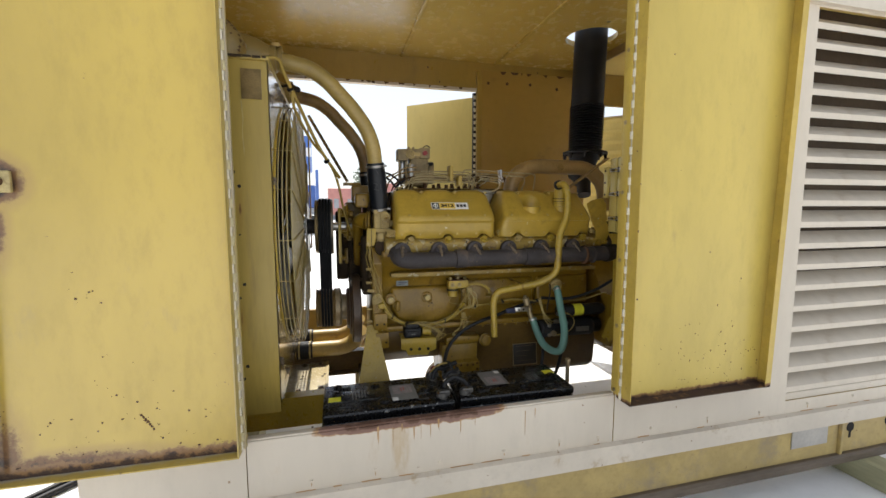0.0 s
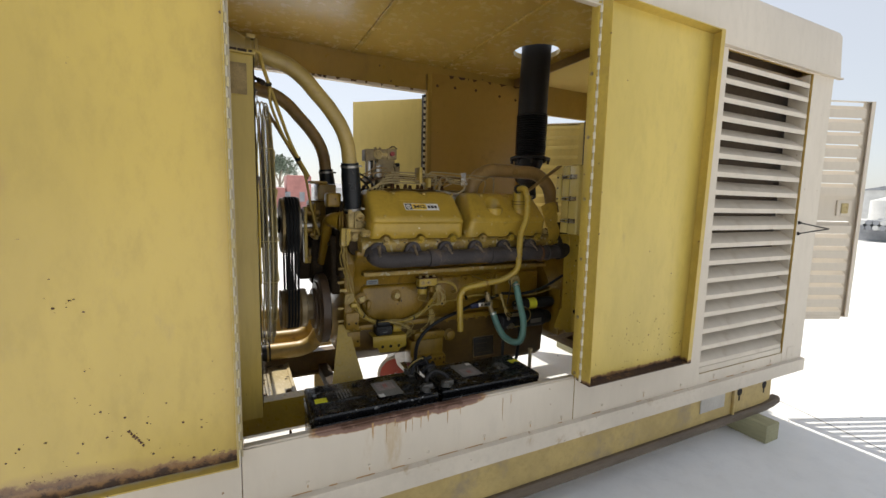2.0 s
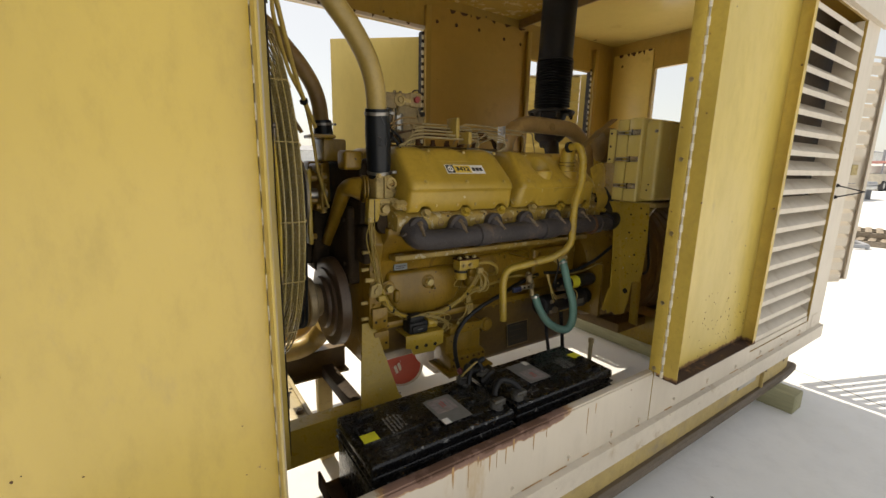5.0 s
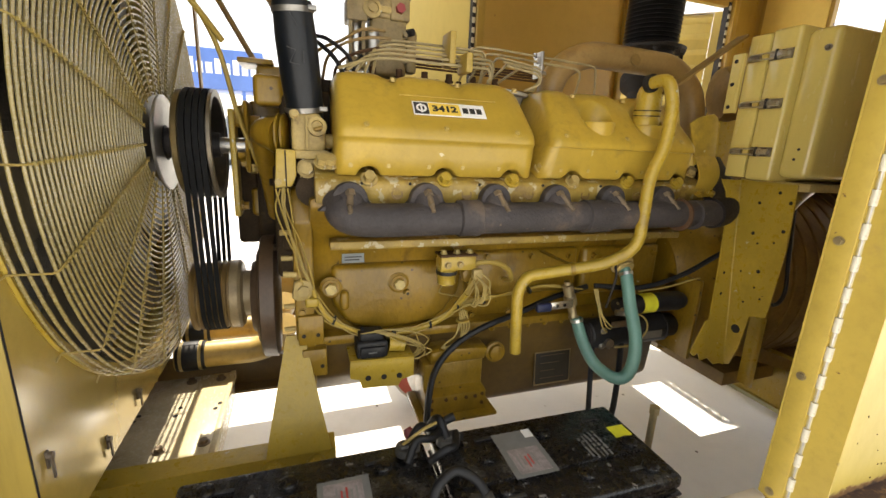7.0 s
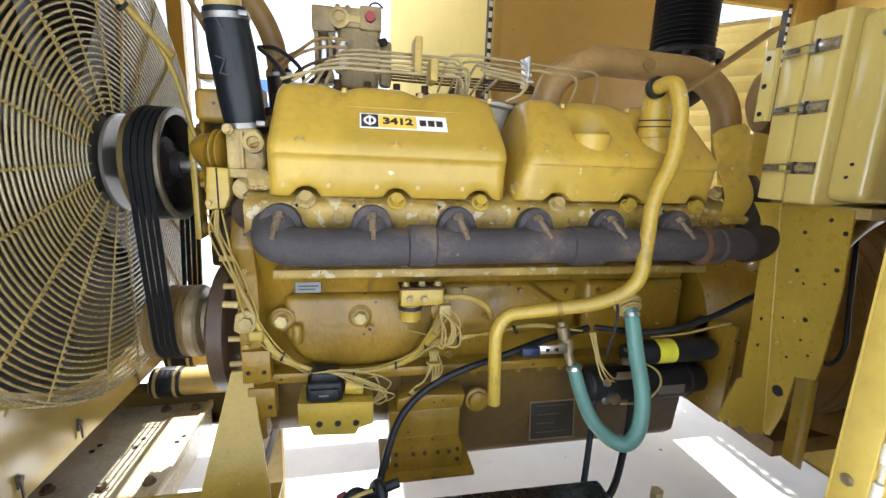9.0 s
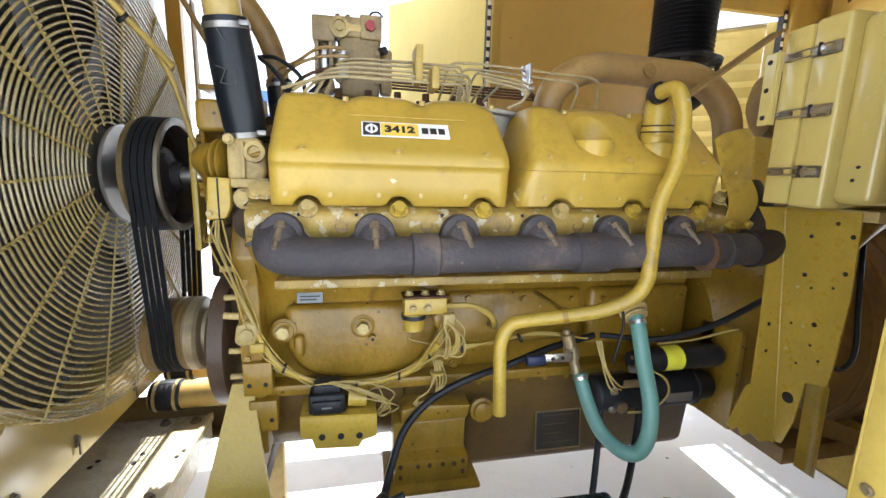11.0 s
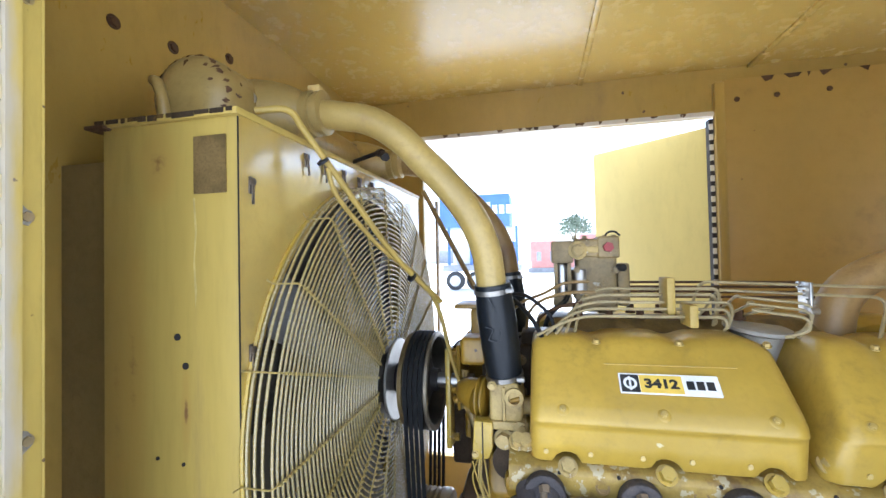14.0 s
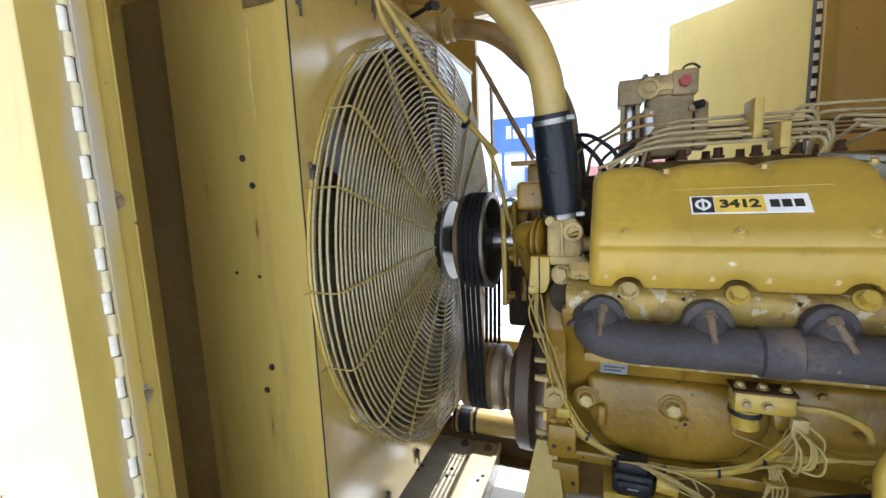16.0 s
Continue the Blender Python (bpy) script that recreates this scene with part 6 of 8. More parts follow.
for i in range(4):
    x = -0.0765 + 0.0146 * i
    pts = []
    r1, r2, zc1, zc2 = 0.143, 0.100, 1.370, 0.932
    tilt = math.asin((r1 - r2) / (zc1 - zc2))
    for k in range(17):
        a = -tilt + (math.pi + 2 * tilt) * k / 16
        pts.append((PY + r1 * math.cos(a), zc1 + r1 * math.sin(a)))
    for k in range(17):
        a = math.pi + tilt + (math.pi - 2 * tilt) * k / 16
        pts.append((PY + r2 * math.cos(a), zc2 + r2 * math.sin(a)))
    bm = B()
    n = len(pts)
    vs = []
    for k in range(n):
        (ya, za), (yb, zb), (yc, zc) = pts[k - 1], pts[k], pts[(k + 1) % n]
        t_ = Vector((yc - ya, zc - za)).normalized()
        o = Vector((t_.y, -t_.x))
        q = [(x, yb + o.x * 0.004, zb + o.y * 0.004), (x + 0.0118, yb + o.x * 0.004, zb + o.y * 0.004), (x + 0.0092, yb - o.x * 0.005, zb - o.y * 0.005), (x + 0.0026, yb - o.x * 0.005, zb - o.y * 0.005)]
        vs.append([bm.verts.new(p) for p in q])
    for k in range(n):
        a, b = vs[k], vs[(k + 1) % n]
        for j in range(4):
            bm.faces.new((a[j], a[(j + 1) % 4], b[(j + 1) % 4], b[j]))
    part("fan_belt", bm, belt_rubber, eng, smooth=True)
# radiator outlet pipes low at the front
for y, z, r in ((2.67, 0.665, 0.042), (2.545, 0.625, 0.046)):
    bm = B()
    tube(bm, bent([(-0.24, y, z), (0.03, y, z), (0.10, y, z + 0.03), (0.13, y - 0.06, z + 0.12)], 0.07), r, 20)
    part("lower_pipe", bm, mat("oily orange-yellow paint", (0.42, 0.285, 0.075), 0.42, vary=0.2, dirt=(0.14, 0.08, 0.03), amount=0.4, dscale=8), eng)
    bm = B()
    lathe(bm, [(0, r + 0.004), (0.005, r + 0.006), (0.085, r + 0.006), (0.09, r + 0.004)], (-0.235, y, z), (1, 0, 0), 24)
    part("lower_hose", bm, rubber, eng)
    for x in (-0.225, -0.165):
        part("hose_clamp", lathe(B(), [(0, r + 0.0065), (0.010, r + 0.0065)], (x, y, z), (1, 0, 0), 24), cast_grime, eng)

clamp_steel = mat("dull clamp steel", (0.30, 0.285, 0.26), 0.4, 0.9, vary=0.3, vscale=30, dirt=(0.10, 0.07, 0.045), amount=0.4, dscale=30)
# upper coolant pipes with black hoses, one a bank
for y, tag_y in ((2.045, 0), (2 * CY + 0.05 - 2.0, 1)):
    bm = B()
    lathe(bm, [(0, 0.040), (0.01, 0.041), (0.03, 0.042), (0.09, 0.0445), (0.17, 0.0445), (0.21, 0.042), (0.225, 0.0425), (0.24, 0.041)], (0.216, y + 0.018 * (1 - tag_y), 1.445), (-0.095, -0.15 * (1 - tag_y), 1), 28)
    hose = part("radiator_hose", bm, hose_rubber, eng, "black radiator hose with chalk marks")
    for h in (0.014, 0.215):
        bm = B()
        lathe(bm, [(0, 0.0445), (0.011, 0.0445)], (0.216 - 0.095 * h, y + (0.018 - 0.15 * h) * (1 - tag_y), 1.445 + h), (-0.095, -0.15 * (1 - tag_y), 1), 28)
        cl = part("hose_clamp", bm, clamp_steel, hose)
        bm = B()
        box(bm, 0.246 - 0.095 * h, 0.264 - 0.095 * h, y - 0.032 - 0.1 * h, y - 0.016 - 0.1 * h, 1.446 + h, 1.456 + h, b=0.002)
        part("clamp_screw", bm, clamp_steel, cl)
    bm = B()
    tube(bm, flow([(px, py + 0.6 * tag_y, pz) for px, py, pz in ((0.193, 2.027, 1.655), (0.190, 2.024, 1.70), (0.180, 2.019, 1.765), (0.150, 2.010, 1.838), (0.095, 2.0, 1.914), (0.037, 1.995, 1.975), (-0.015, 1.990, 2.028), (-0.085, 1.987, 2.072), (-0.16, 1.985, 2.090), (-0.22, 1.985, 2.100))], 6), 0.0345, 22)
    # far bank's pipe takes a browner yellow than the near one
    part("coolant_pipe", bm, mat("dusty tan-yellow pipe paint", (0.37, 0.262, 0.075), 0.36, vary=0.2, vscale=6, bump=0.1, dirt=(0.23, 0.15, 0.055), amount=0.4, dscale=9, chips=(0.45, 0.40, 0.28), chip=0.2, cscale=30) if not tag_y else yellow_browned, eng, "bent yellow coolant pipe")
chalk = lamp_free("rubbed chalk", (0.045, 0.047, 0.05), 0.8)
for q in (((-0.010, -0.03), (0.006, -0.055)), ((-0.018, -0.095), (0.0, -0.10)), ((0.0, -0.10), (-0.012, -0.125)), ((-0.012, -0.125), (0.008, -0.128)), ((0.016, -0.10), (0.016, -0.125))):
    (a, b), (c, d) = q
    bm = B()
    cyl(bm, (0.20 + a, 1.9825 - b * 0.15, 1.68 + b), (0.20 + c, 1.9825 - d * 0.15, 1.68 + d), 0.0011, seg=6)
    bmesh.ops.translate(bm, vec=(-0.002, -0.003, 0), verts=bm.verts[:])
    part("chalk_mark", bm, chalk, eng)

# block added between hose and cover, near-black for the gap's shade, with its lines
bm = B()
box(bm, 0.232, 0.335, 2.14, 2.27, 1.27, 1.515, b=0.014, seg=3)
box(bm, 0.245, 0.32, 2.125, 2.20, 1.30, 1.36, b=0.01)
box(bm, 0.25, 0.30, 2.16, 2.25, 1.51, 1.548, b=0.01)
front_box = part("front_housing", bm, near_black, eng, "near-black block filling the shaded gap behind the hose")
for x, y, z in ((0.250, 2.14, 1.48), (0.315, 2.14, 1.48), (0.315, 2.14, 1.40), (0.25, 2.14, 1.40)):
    part("housing_bolt", bolt(B(), (x, y, z), (0, -1, 0), 0.010, 0.012), yellow_browned, front_box)
for pts, r, mt in (([(0.235, 2.13, 1.635), (0.262, 2.10, 1.612), (0.287, 2.075, 1.583), (0.305, 2.06, 1.548)], 0.0055, rubber),
                   ([(0.225, 2.16, 1.645), (0.27, 2.14, 1.64), (0.32, 2.11, 1.60), (0.335, 2.09, 1.555)], 0.005, rubber),
                   ([(0.232, 2.22, 1.60), (0.262, 2.19, 1.625), (0.31, 2.17, 1.645), (0.36, 2.15, 1.672), (0.42, 2.15, 1.676)], 0.004, yellow_browned),
                   ([(0.262, 2.20, 1.545), (0.275, 2.17, 1.60), (0.31, 2.15, 1.632), (0.37, 2.13, 1.65), (0.43, 2.12, 1.652)], 0.004, yellow_browned),
                   ([(0.290, 2.20, 1.545), (0.30, 2.16, 1.585), (0.34, 2.14, 1.612), (0.40, 2.12, 1.628)], 0.004, rusty),
                   ([(0.30, 2.24, 1.50), (0.325, 2.24, 1.58), (0.37, 2.26, 1.62), (0.385, 2.30, 1.66)], 0.007, rubber)):
    part("front_line", tube(B(), flow(pts, 7), r, 8), mt, eng)

# wiring looms
def loom(pts, r, material, parent=eng, name="wire"):
    bm = B()
    tube(bm, flow(pts, 7), r, 8)
    return part(name, bm, material, parent)


main = [(0.160, 2.01, 1.285), (0.158, 2.015, 1.235), (0.176, 2.035, 1.15), (0.204, 2.050, 1.06), (0.232, 2.056, 0.975), (0.268, 2.062, 0.922), (0.325, 2.070, 0.884), (0.392, 2.075, 0.866), (0.456, 2.075, 0.862), (0.541, 2.068, 0.882), (0.600, 2.050, 0.925), (0.632, 2.020, 0.985), (0.655, 2.000, 1.045)]
for k in range(8):
    off = Vector((0.009 * math.cos(1.6 * k), -0.003 * (k % 3), 0.008 * math.sin(1.6 * k)))
    loom([Vector(p) + off * (1 + 0.9 * math.sin(1.7 * i + k)) for i, p in enumerate(main)], 0.0019, wire_cream if k % 2 else brk_m)
part("loom_sleeve", tube(B(), flow([(0.216, 2.050, 1.02), (0.234, 2.054, 0.972), (0.268, 2.060, 0.922), (0.330, 2.068, 0.883)], 7), 0.0062, 10), yellow, eng)
part("loom_sleeve", tube(B(), flow([(0.440, 2.072, 0.862), (0.541, 2.065, 0.882), (0.602, 2.045, 0.928), (0.634, 2.015, 0.988)], 7), 0.0085, 10), yellow, eng)
rnd = random.Random(12)
part("plug_block", box(B(), 0.640, 0.668, 1.988, 2.006, 1.040, 1.068, b=0.004), cast_grime, eng, "small pale wire plug")
for k in range(6):   # thin wires looping from the valve block down to the loom
    x, z = 0.645 + rnd.uniform(-0.008, 0.018), 1.046 + rnd.uniform(-0.010, 0.012)
    a = rnd.uniform(-0.012, 0.022)
    loom([(x, 1.990, z), (x + 0.012 + a, 1.978, z - 0.03), (x + 0.010 + a, 1.985, z - 0.075), (0.632 + 0.4 * a, 2.0, 0.962), (0.600, 2.035, 0.925)], 0.0024, wire_cream)
loom([(0.668, 1.995, 1.055), (0.690, 1.985, 1.03), (0.682, 1.99, 0.985), (0.650, 2.01, 0.955)], 0.0024, wire_cream)
loom([(0.585, 2.05, 1.02), (0.566, 2.06, 0.985), (0.60, 2.06, 0.972), (0.64, 2.05, 0.965)], 0.002, wire_cream)
for k in range(8):   # loose loops round the relay's connector
    a, b = rnd.uniform(-0.02, 0.02), rnd.uniform(-0.02, 0.02)
    loom([(0.340 + 0.010 * k, 2.040 + 0.003 * (k % 3), 0.886), (0.40 + 0.7 * a, 2.030, 0.890 + 0.4 * b), (0.458 + 0.5 * a + 0.010 * (k % 4), 2.025, 0.868 + b), (0.500 + 0.010 * (k % 5), 2.030, 0.835 + b), (0.495 + 0.5 * a, 2.045, 0.795 + 0.4 * b), (0.478 + 0.006 * k, 2.075, 0.79)], 0.0018, wire_cream)
for k in range(4):   # knotted bundle hanging under the loom
    loom([(0.630 + 0.006 * k, 2.055, 0.925), (0.640 + 0.008 * k, 2.05, 0.865), (0.632 - 0.004 * k, 2.052, 0.820), (0.600 - 0.006 * k, 2.055, 0.795 + 0.004 * k), (0.592, 2.055, 0.820), (0.622, 2.05, 0.848), (0.655 - 0.006 * k, 2.055, 0.920)], 0.0022, wire_cream)
part("bundle_tie", lathe(B(), [(0, 0.02), (0.006, 0.02)], (0.642, 2.053, 0.895), (0, 0, -1), 14), brk_m, eng)
for k in range(3):
    loom([(0.62, 2.04, 0.945 + 0.005 * k), (0.71, 2.05, 0.952 + 0.005 * k), (0.80, 2.06, 0.965 - 0.003 * k), (0.92, 2.07, 0.972 + 0.003 * k), (1.05, 2.04, 0.965)], 0.0026, wire_cream if k % 2 else brk_m)
loom([(0.652, 2.02, 1.078), (0.71, 2.01, 1.080), (0.76, 2.015, 1.055), (0.785, 2.04, 1.015), (0.787, 2.09, 1.000)], 0.0075, brk_m, name="fuel_pipe")
for k in range(3):
    loom([(1.015 + 0.006 * k, 1.945, 1.0), (1.025 + 0.008 * k, 1.93, 0.95 - 0.01 * k), (1.05 + 0.014 * k, 1.93, 0.885), (1.085 + 0.012 * k, 1.945, 0.855 + 0.008 * k)], 0.0024, wire_cream)
loom([(1.14, 1.93, 0.93), (1.19, 1.91, 0.905), (1.205, 1.91, 0.86), (1.17, 1.92, 0.815), (1.12, 1.94, 0.80)], 0.0028, wire_cream)
loom([(1.20, 1.96, 0.975), (1.30, 1.95, 0.985), (1.37, 1.93, 1.01), (1.40, 1.92, 1.02)], 0.003, wire_cream)
loom([(1.06, 2.0, 0.99), (1.2, 1.955, 0.99), (1.33, 1.93, 1.03), (1.45, 1.92, 1.09), (1.60, 1.94, 1.14)], 0.008, rubber, name="black_cable")
loom([(1.08, 2.06, 0.965), (0.95, 2.06, 0.935), (0.84, 2.055, 0.900), (0.71, 2.05, 0.862), (0.618, 2.045, 0.815), (0.552, 2.02, 0.755), (0.512, 1.955, 0.690), (0.492, 1.88, 0.660), (0.505, 1.82, 0.67), (0.54, 1.775, 0.72)], 0.0095, rubber, name="black_cable")
loom([(1.08, 2.0, 0.82), (1.05, 1.95, 0.70), (1.0, 1.88, 0.62), (0.96, 1.83, 0.60)], 0.008, rubber, name="black_cable")
loom([(1.20, 2.0, 0.80), (1.16, 1.95, 0.70), (1.08, 1.87, 0.62), (1.0, 1.82, 0.60)], 0.009, rubber, name="black_cable")
for p in ((0.267, 2.062, 0.926), (0.342, 2.069, 0.882), (0.435, 2.072, 0.864), (0.541, 2.066, 0.884), (0.612, 2.036, 0.945), (0.70, 2.05, 0.952), (0.86, 2.06, 0.968)):
    bm = B()
    lathe(bm, [(0, 0.013), (0.006, 0.013)], p, (0.8, 0, -0.3 + 1.2 * (p[0] - 0.27)), 14)
    part("cable_tie", bm, rubber, eng)

# ---- radiator with fan and guard ----
RX, RZ = -0.222, 1.375
rad = thing("radiator", (-0.37, CY, 0.68), "tall yellow radiator with a round wire fan guard", "radiator")
# tall ovals at x -0.46 and -0.50 paint in the left side's shade
rad_paint = mat("streaked yellow sheet paint", (0.46, 0.33, 0.075), 0.34, shine=0.4, vary=0.22, vscale=3, bump=0.05, dirt=(0.27, 0.19, 0.065), amount=0.45, dscale=6, chips=OLD_RUST, chip=0.14, cscale=18, stretch=(1, 1, 0.12), specks=((0.09, 0.045, 0.02), 14, 0.07, 0.14),
               stains=((-0.340, 1.47, 0.014, 0.11, 0.55), (-0.352, 1.05, 0.016, 0.10, 0.5), (-0.46, 1.55, 0.05, 0.45, 0.42), (-0.50, 1.45, 0.06, 0.6, 0.40), (-0.40, 1.93, 0.06, 0.10, 0.5), (-0.50, 1.0, 0.03, 0.4, 0.5)))
bm = B()
box(bm, -0.53, RX - 0.004, 1.71, 1.716, 0.66, 2.008, b=0.0015)
side = part("side_plate", bm, rad_paint, rad)
bm = B()
box(bm, -0.53, RX - 0.004, 2 * CY - 1.716, 2 * CY - 1.71, 0.66, 2.008, b=0.0015)
part("side_plate", bm, rad_paint, rad)
# shroud face with a round hole
bm = B()
y0, y1, z0, z1 = 1.71, 2 * CY - 1.71, 0.69, 2.008
outer = [bm.verts.new((RX, y, z)) for y, z in ((y0, z0), (y1, z0), (y1, z1), (y0, z1))]
NR = 56
inner = [bm.verts.new((RX, CY + 0.555 * math.cos(a), RZ + 0.555 * math.sin(a))) for a in (2 * math.pi * i / NR for i in range(NR))]
back = [bm.verts.new((RX - 0.09, CY + 0.55 * math.cos(a), RZ + 0.55 * math.sin(a))) for a in (2 * math.pi * i / NR for i in range(NR))]
ee = [bm.edges.new((outer[i], outer[(i + 1) % 4])) for i in range(4)] + [bm.edges.new((inner[i], inner[(i + 1) % NR])) for i in range(NR)]
bmesh.ops.triangle_fill(bm, use_beauty=True, edges=ee)
for i in range(NR):
    bm.faces.new((inner[i], inner[(i + 1) % NR], back[(i + 1) % NR], back[i]))
shroud_paint = mat("glossy sheet paint", (0.43, 0.30, 0.070), 0.20, rvar=0.08, shine=1.0, vary=0.12, vscale=2, bump=0.015, dirt=(0.29, 0.21, 0.075), amount=0.2, dscale=5, chips=OLD_RUST, chip=0.08, cscale=18)
shroud_paint.node_tree.nodes["Principled BSDF"].inputs["Coat Weight"].default_value = 1.0
shroud_paint.node_tree.nodes["Principled BSDF"].inputs["Coat Roughness"].default_value = 0.16
shroud_paint.node_tree.nodes["Principled BSDF"].inputs["Coat IOR"].default_value = 2.3
part("shroud", bm, shroud_paint, rad, "yellow sheet shroud behind the guard")
bm = B()
box(bm, -0.40, -0.34, 1.75, 2 * CY - 1.75, 0.74, 1.96)
part("core", bm, mat("dusty radiator core", (0.036, 0.032, 0.025), 0.6, vary=0.4, vscale=30, bump=0.8, bscale=200, stretch=(1, 1, 6)), rad, "dusty dark radiator core", smooth=False)
bm = B()
box(bm, -0.54, RX + 0.004, 1.70, 2 * CY - 1.70, 2.008, 2.022, b=0.003)
top = part("top_plate", bm, rad_paint, rad)
# top tank: a round drum with tapered outlets, its end domed
tank_paint = mat("flaking pale yellow paint", (0.33, 0.23, 0.07), 0.4, vary=0.2, vscale=4, bump=0.15, dirt=(0.195, 0.128, 0.060), amount=0.4, dscale=7, chips=(0.06, 0.025, 0.02), chip=0.42, cscale=15)
bm = B()
L_ = 2 * CY - 3.62
lathe(bm, [(-0.022, 0.03), (-0.016, 0.065), (-0.002, 0.088), (0.012, 0.098), (0.05, 0.100), (L_ - 0.05, 0.100), (L_ - 0.012, 0.098), (L_ + 0.002, 0.088), (L_ + 0.016, 0.065)], (-0.425, 1.81, 2.098), (0, 1, 0), 44)
box(bm, -0.52, -0.33, 1.83, 2 * CY - 1.83, 2.02, 2.05)
tank = part("top_tank", bm, tank_paint, rad, "flaked yellow round top tank")
bm = B()   # bare patches flaked off along the shoulder of the domed end and on its face
DOME = [(-0.022, 0.03), (-0.016, 0.065), (-0.002, 0.088), (0.012, 0.098), (0.05, 0.100), (0.2, 0.100)]


def dome_at(h, a, lift=0.0016):
    r = 0.100
    for (h0, r0), (h1, r1) in zip(DOME, DOME[1:]):
        if h0 <= h <= h1:
            r = r0 + (r1 - r0) * (h - h0) / (h1 - h0)
    return (-0.425 + (r + lift) * math.cos(a), 1.81 + h - lift * 0.8, 2.098 + (r + lift) * math.sin(a))


flake = random.Random(21)
a_ = -0.35
while a_ < 3.0:
    a1_ = a_ + flake.uniform(0.06, 0.30)
    n_ = 7
    lo, hi = [], []
    for q in range(n_):
        ang = a_ + (a1_ - a_) * q / (n_ - 1)
        swell = math.sin(math.pi * (q + 0.3) / (n_ - 0.4))
        mid_ = 0.004 + 0.002 * math.sin(7 * ang)
        lo.append(bm.verts.new(dome_at(mid_ - (0.002 + 0.007 * flake.random()) * swell, ang)))
        hi.append(bm.verts.new(dome_at(mid_ + (0.002 + 0.006 * flake.random()) * swell, ang)))
    for q in range(n_ - 1):
        bm.faces.new((lo[q], lo[q + 1], hi[q + 1], hi[q]))
    a_ = a1_ + flake.uniform(0.01, 0.12)
for h, ang, s_ in ((-0.008, 0.9, 0.7), (-0.012, 1.5, 0.9), (-0.006, 1.9, 0.6), (-0.013, 0.4, 0.6), (0.03, 0.7, 0.9), (0.045, 0.35, 0.7), (0.07, 1.0, 0.6)):
    vs = [bm.verts.new(dome_at(h + 0.006 * s_ * flake.uniform(0.4, 1.0) * math.sin(b_), ang + 0.10 * s_ * flake.uniform(0.5, 1.1) * math.cos(b_))) for b_ in (2 * math.pi * q / 8 for q in range(8))]
    bm.faces.new(vs)
tagged(part("bare_seam", bm, rusty, tank, smooth=False), kind="stuff")
bm = B()
tube(bm, flow([(-0.505, 1.80, 2.140), (-0.48, 1.785, 2.125), (-0.465, 1.782, 2.09), (-0.462, 1.785, 2.055), (-0.462, 1.795, 2.025)], 6), 0.012, 12)
part("tank_handle", bm, tank_paint, tank)
for y in (1.985, 2 * CY + 0.05 - 2.06):
    bm = B()
    lathe(bm, [(0, 0.098), (0.06, 0.096), (0.10, 0.088), (0.14, 0.074), (0.17, 0.058), (0.185, 0.050)], (-0.425, y, 2.100), (1, 0.0, 0.005), 30)
    out_ = part("tank_outlet", bm, tank_paint, tank)
    bm = B()
    lathe(bm, [(0, 0.046), (0.002, 0.054), (0.022, 0.055), (0.024, 0.047), (0.034, 0.047), (0.036, 0.053), (0.048, 0.053), (0.05, 0.045)], (-0.245, y, 2.101), (1, 0, 0), 28)
    part("outlet_clamp", bm, tank_paint, out_)
    bm = B()
    box(bm, -0.238, -0.205, y - 0.016, y + 0.016, 2.150, 2.168, b=0.004)
    part("clamp_lug", bm, cast_grime, out_)
bm = B()
lathe(bm, [(0, 0.022), (0.004, 0.022), (0.006, 0.014)], (-0.345, 1.893, 2.115), (0.2, -1, 0.25), 18)
part("tank_plug", bm, steel, tank)
# rusted lip of the top plate
bm = B()
rr = random.Random(5)
x = -0.538
while x < -0.225:
    w = rr.uniform(0.008, 0.03)
    box(bm, x, min(x + w, RX), 1.6985, 1.7005, 2.010 + rr.uniform(0, 0.004), 2.021)
    x += w + rr.uniform(0.0, 0.008)
part("rust_edge", bm, near_black, top, smooth=False)
part("plate_corner", box(B(), -0.556, -0.51, 1.692, 1.74, 2.004, 2.012, b=0.002), rusty, top)
bm = B()
box(bm, -0.316, -0.247, 1.706, 1.7085, 1.869, 1.975)
part("rating_plate", bm, mat("tarnished plate", (0.26, 0.178, 0.068), 0.35, 0.5, vary=0.35, vscale=15), side, "tarnished rating plate")
part("seam", box(B(), RX - 0.0028, RX - 0.0010, 1.709, 1.712, 0.70, 2.006), hole_dark, side, smooth=False)
bm = B()
prism(bm, [(-0.321, 1.862), (-0.317, 1.862), (-0.313, 1.80), (-0.318, 1.75), (-0.314, 1.69), (-0.317, 1.66), (-0.321, 1.74), (-0.317, 1.80)], "y", 1.7092, 1.7105)
part("drip_streak", bm, mat("dried pale drip", (0.46, 0.36, 0.13), 0.5, vary=0.2, vscale=20), side, smooth=False)
hl2 = mesh_of(cyl(B(), (0, 0, 0), (0, -0.0022, 0), 0.0065, seg=12), hole_dark)
for x, z in ((-0.357, 1.605), (-0.339, 1.552), (-0.337, 1.182), (-0.356, 1.13), (-0.34, 0.86), (-0.355, 0.81)):
    piece("bolt_hole", hl2, pose(x, 1.7098, z) , side)
hl3 = mesh_of(cyl(B(), (0, 0, 0), (0, -0.0022, 0), 0.0036, seg=10), hole_dark)
for x, z in ((-0.403, 1.378), (-0.345, 1.372)):
    piece("bolt_hole", hl3, pose(x, 1.7098, z), side)
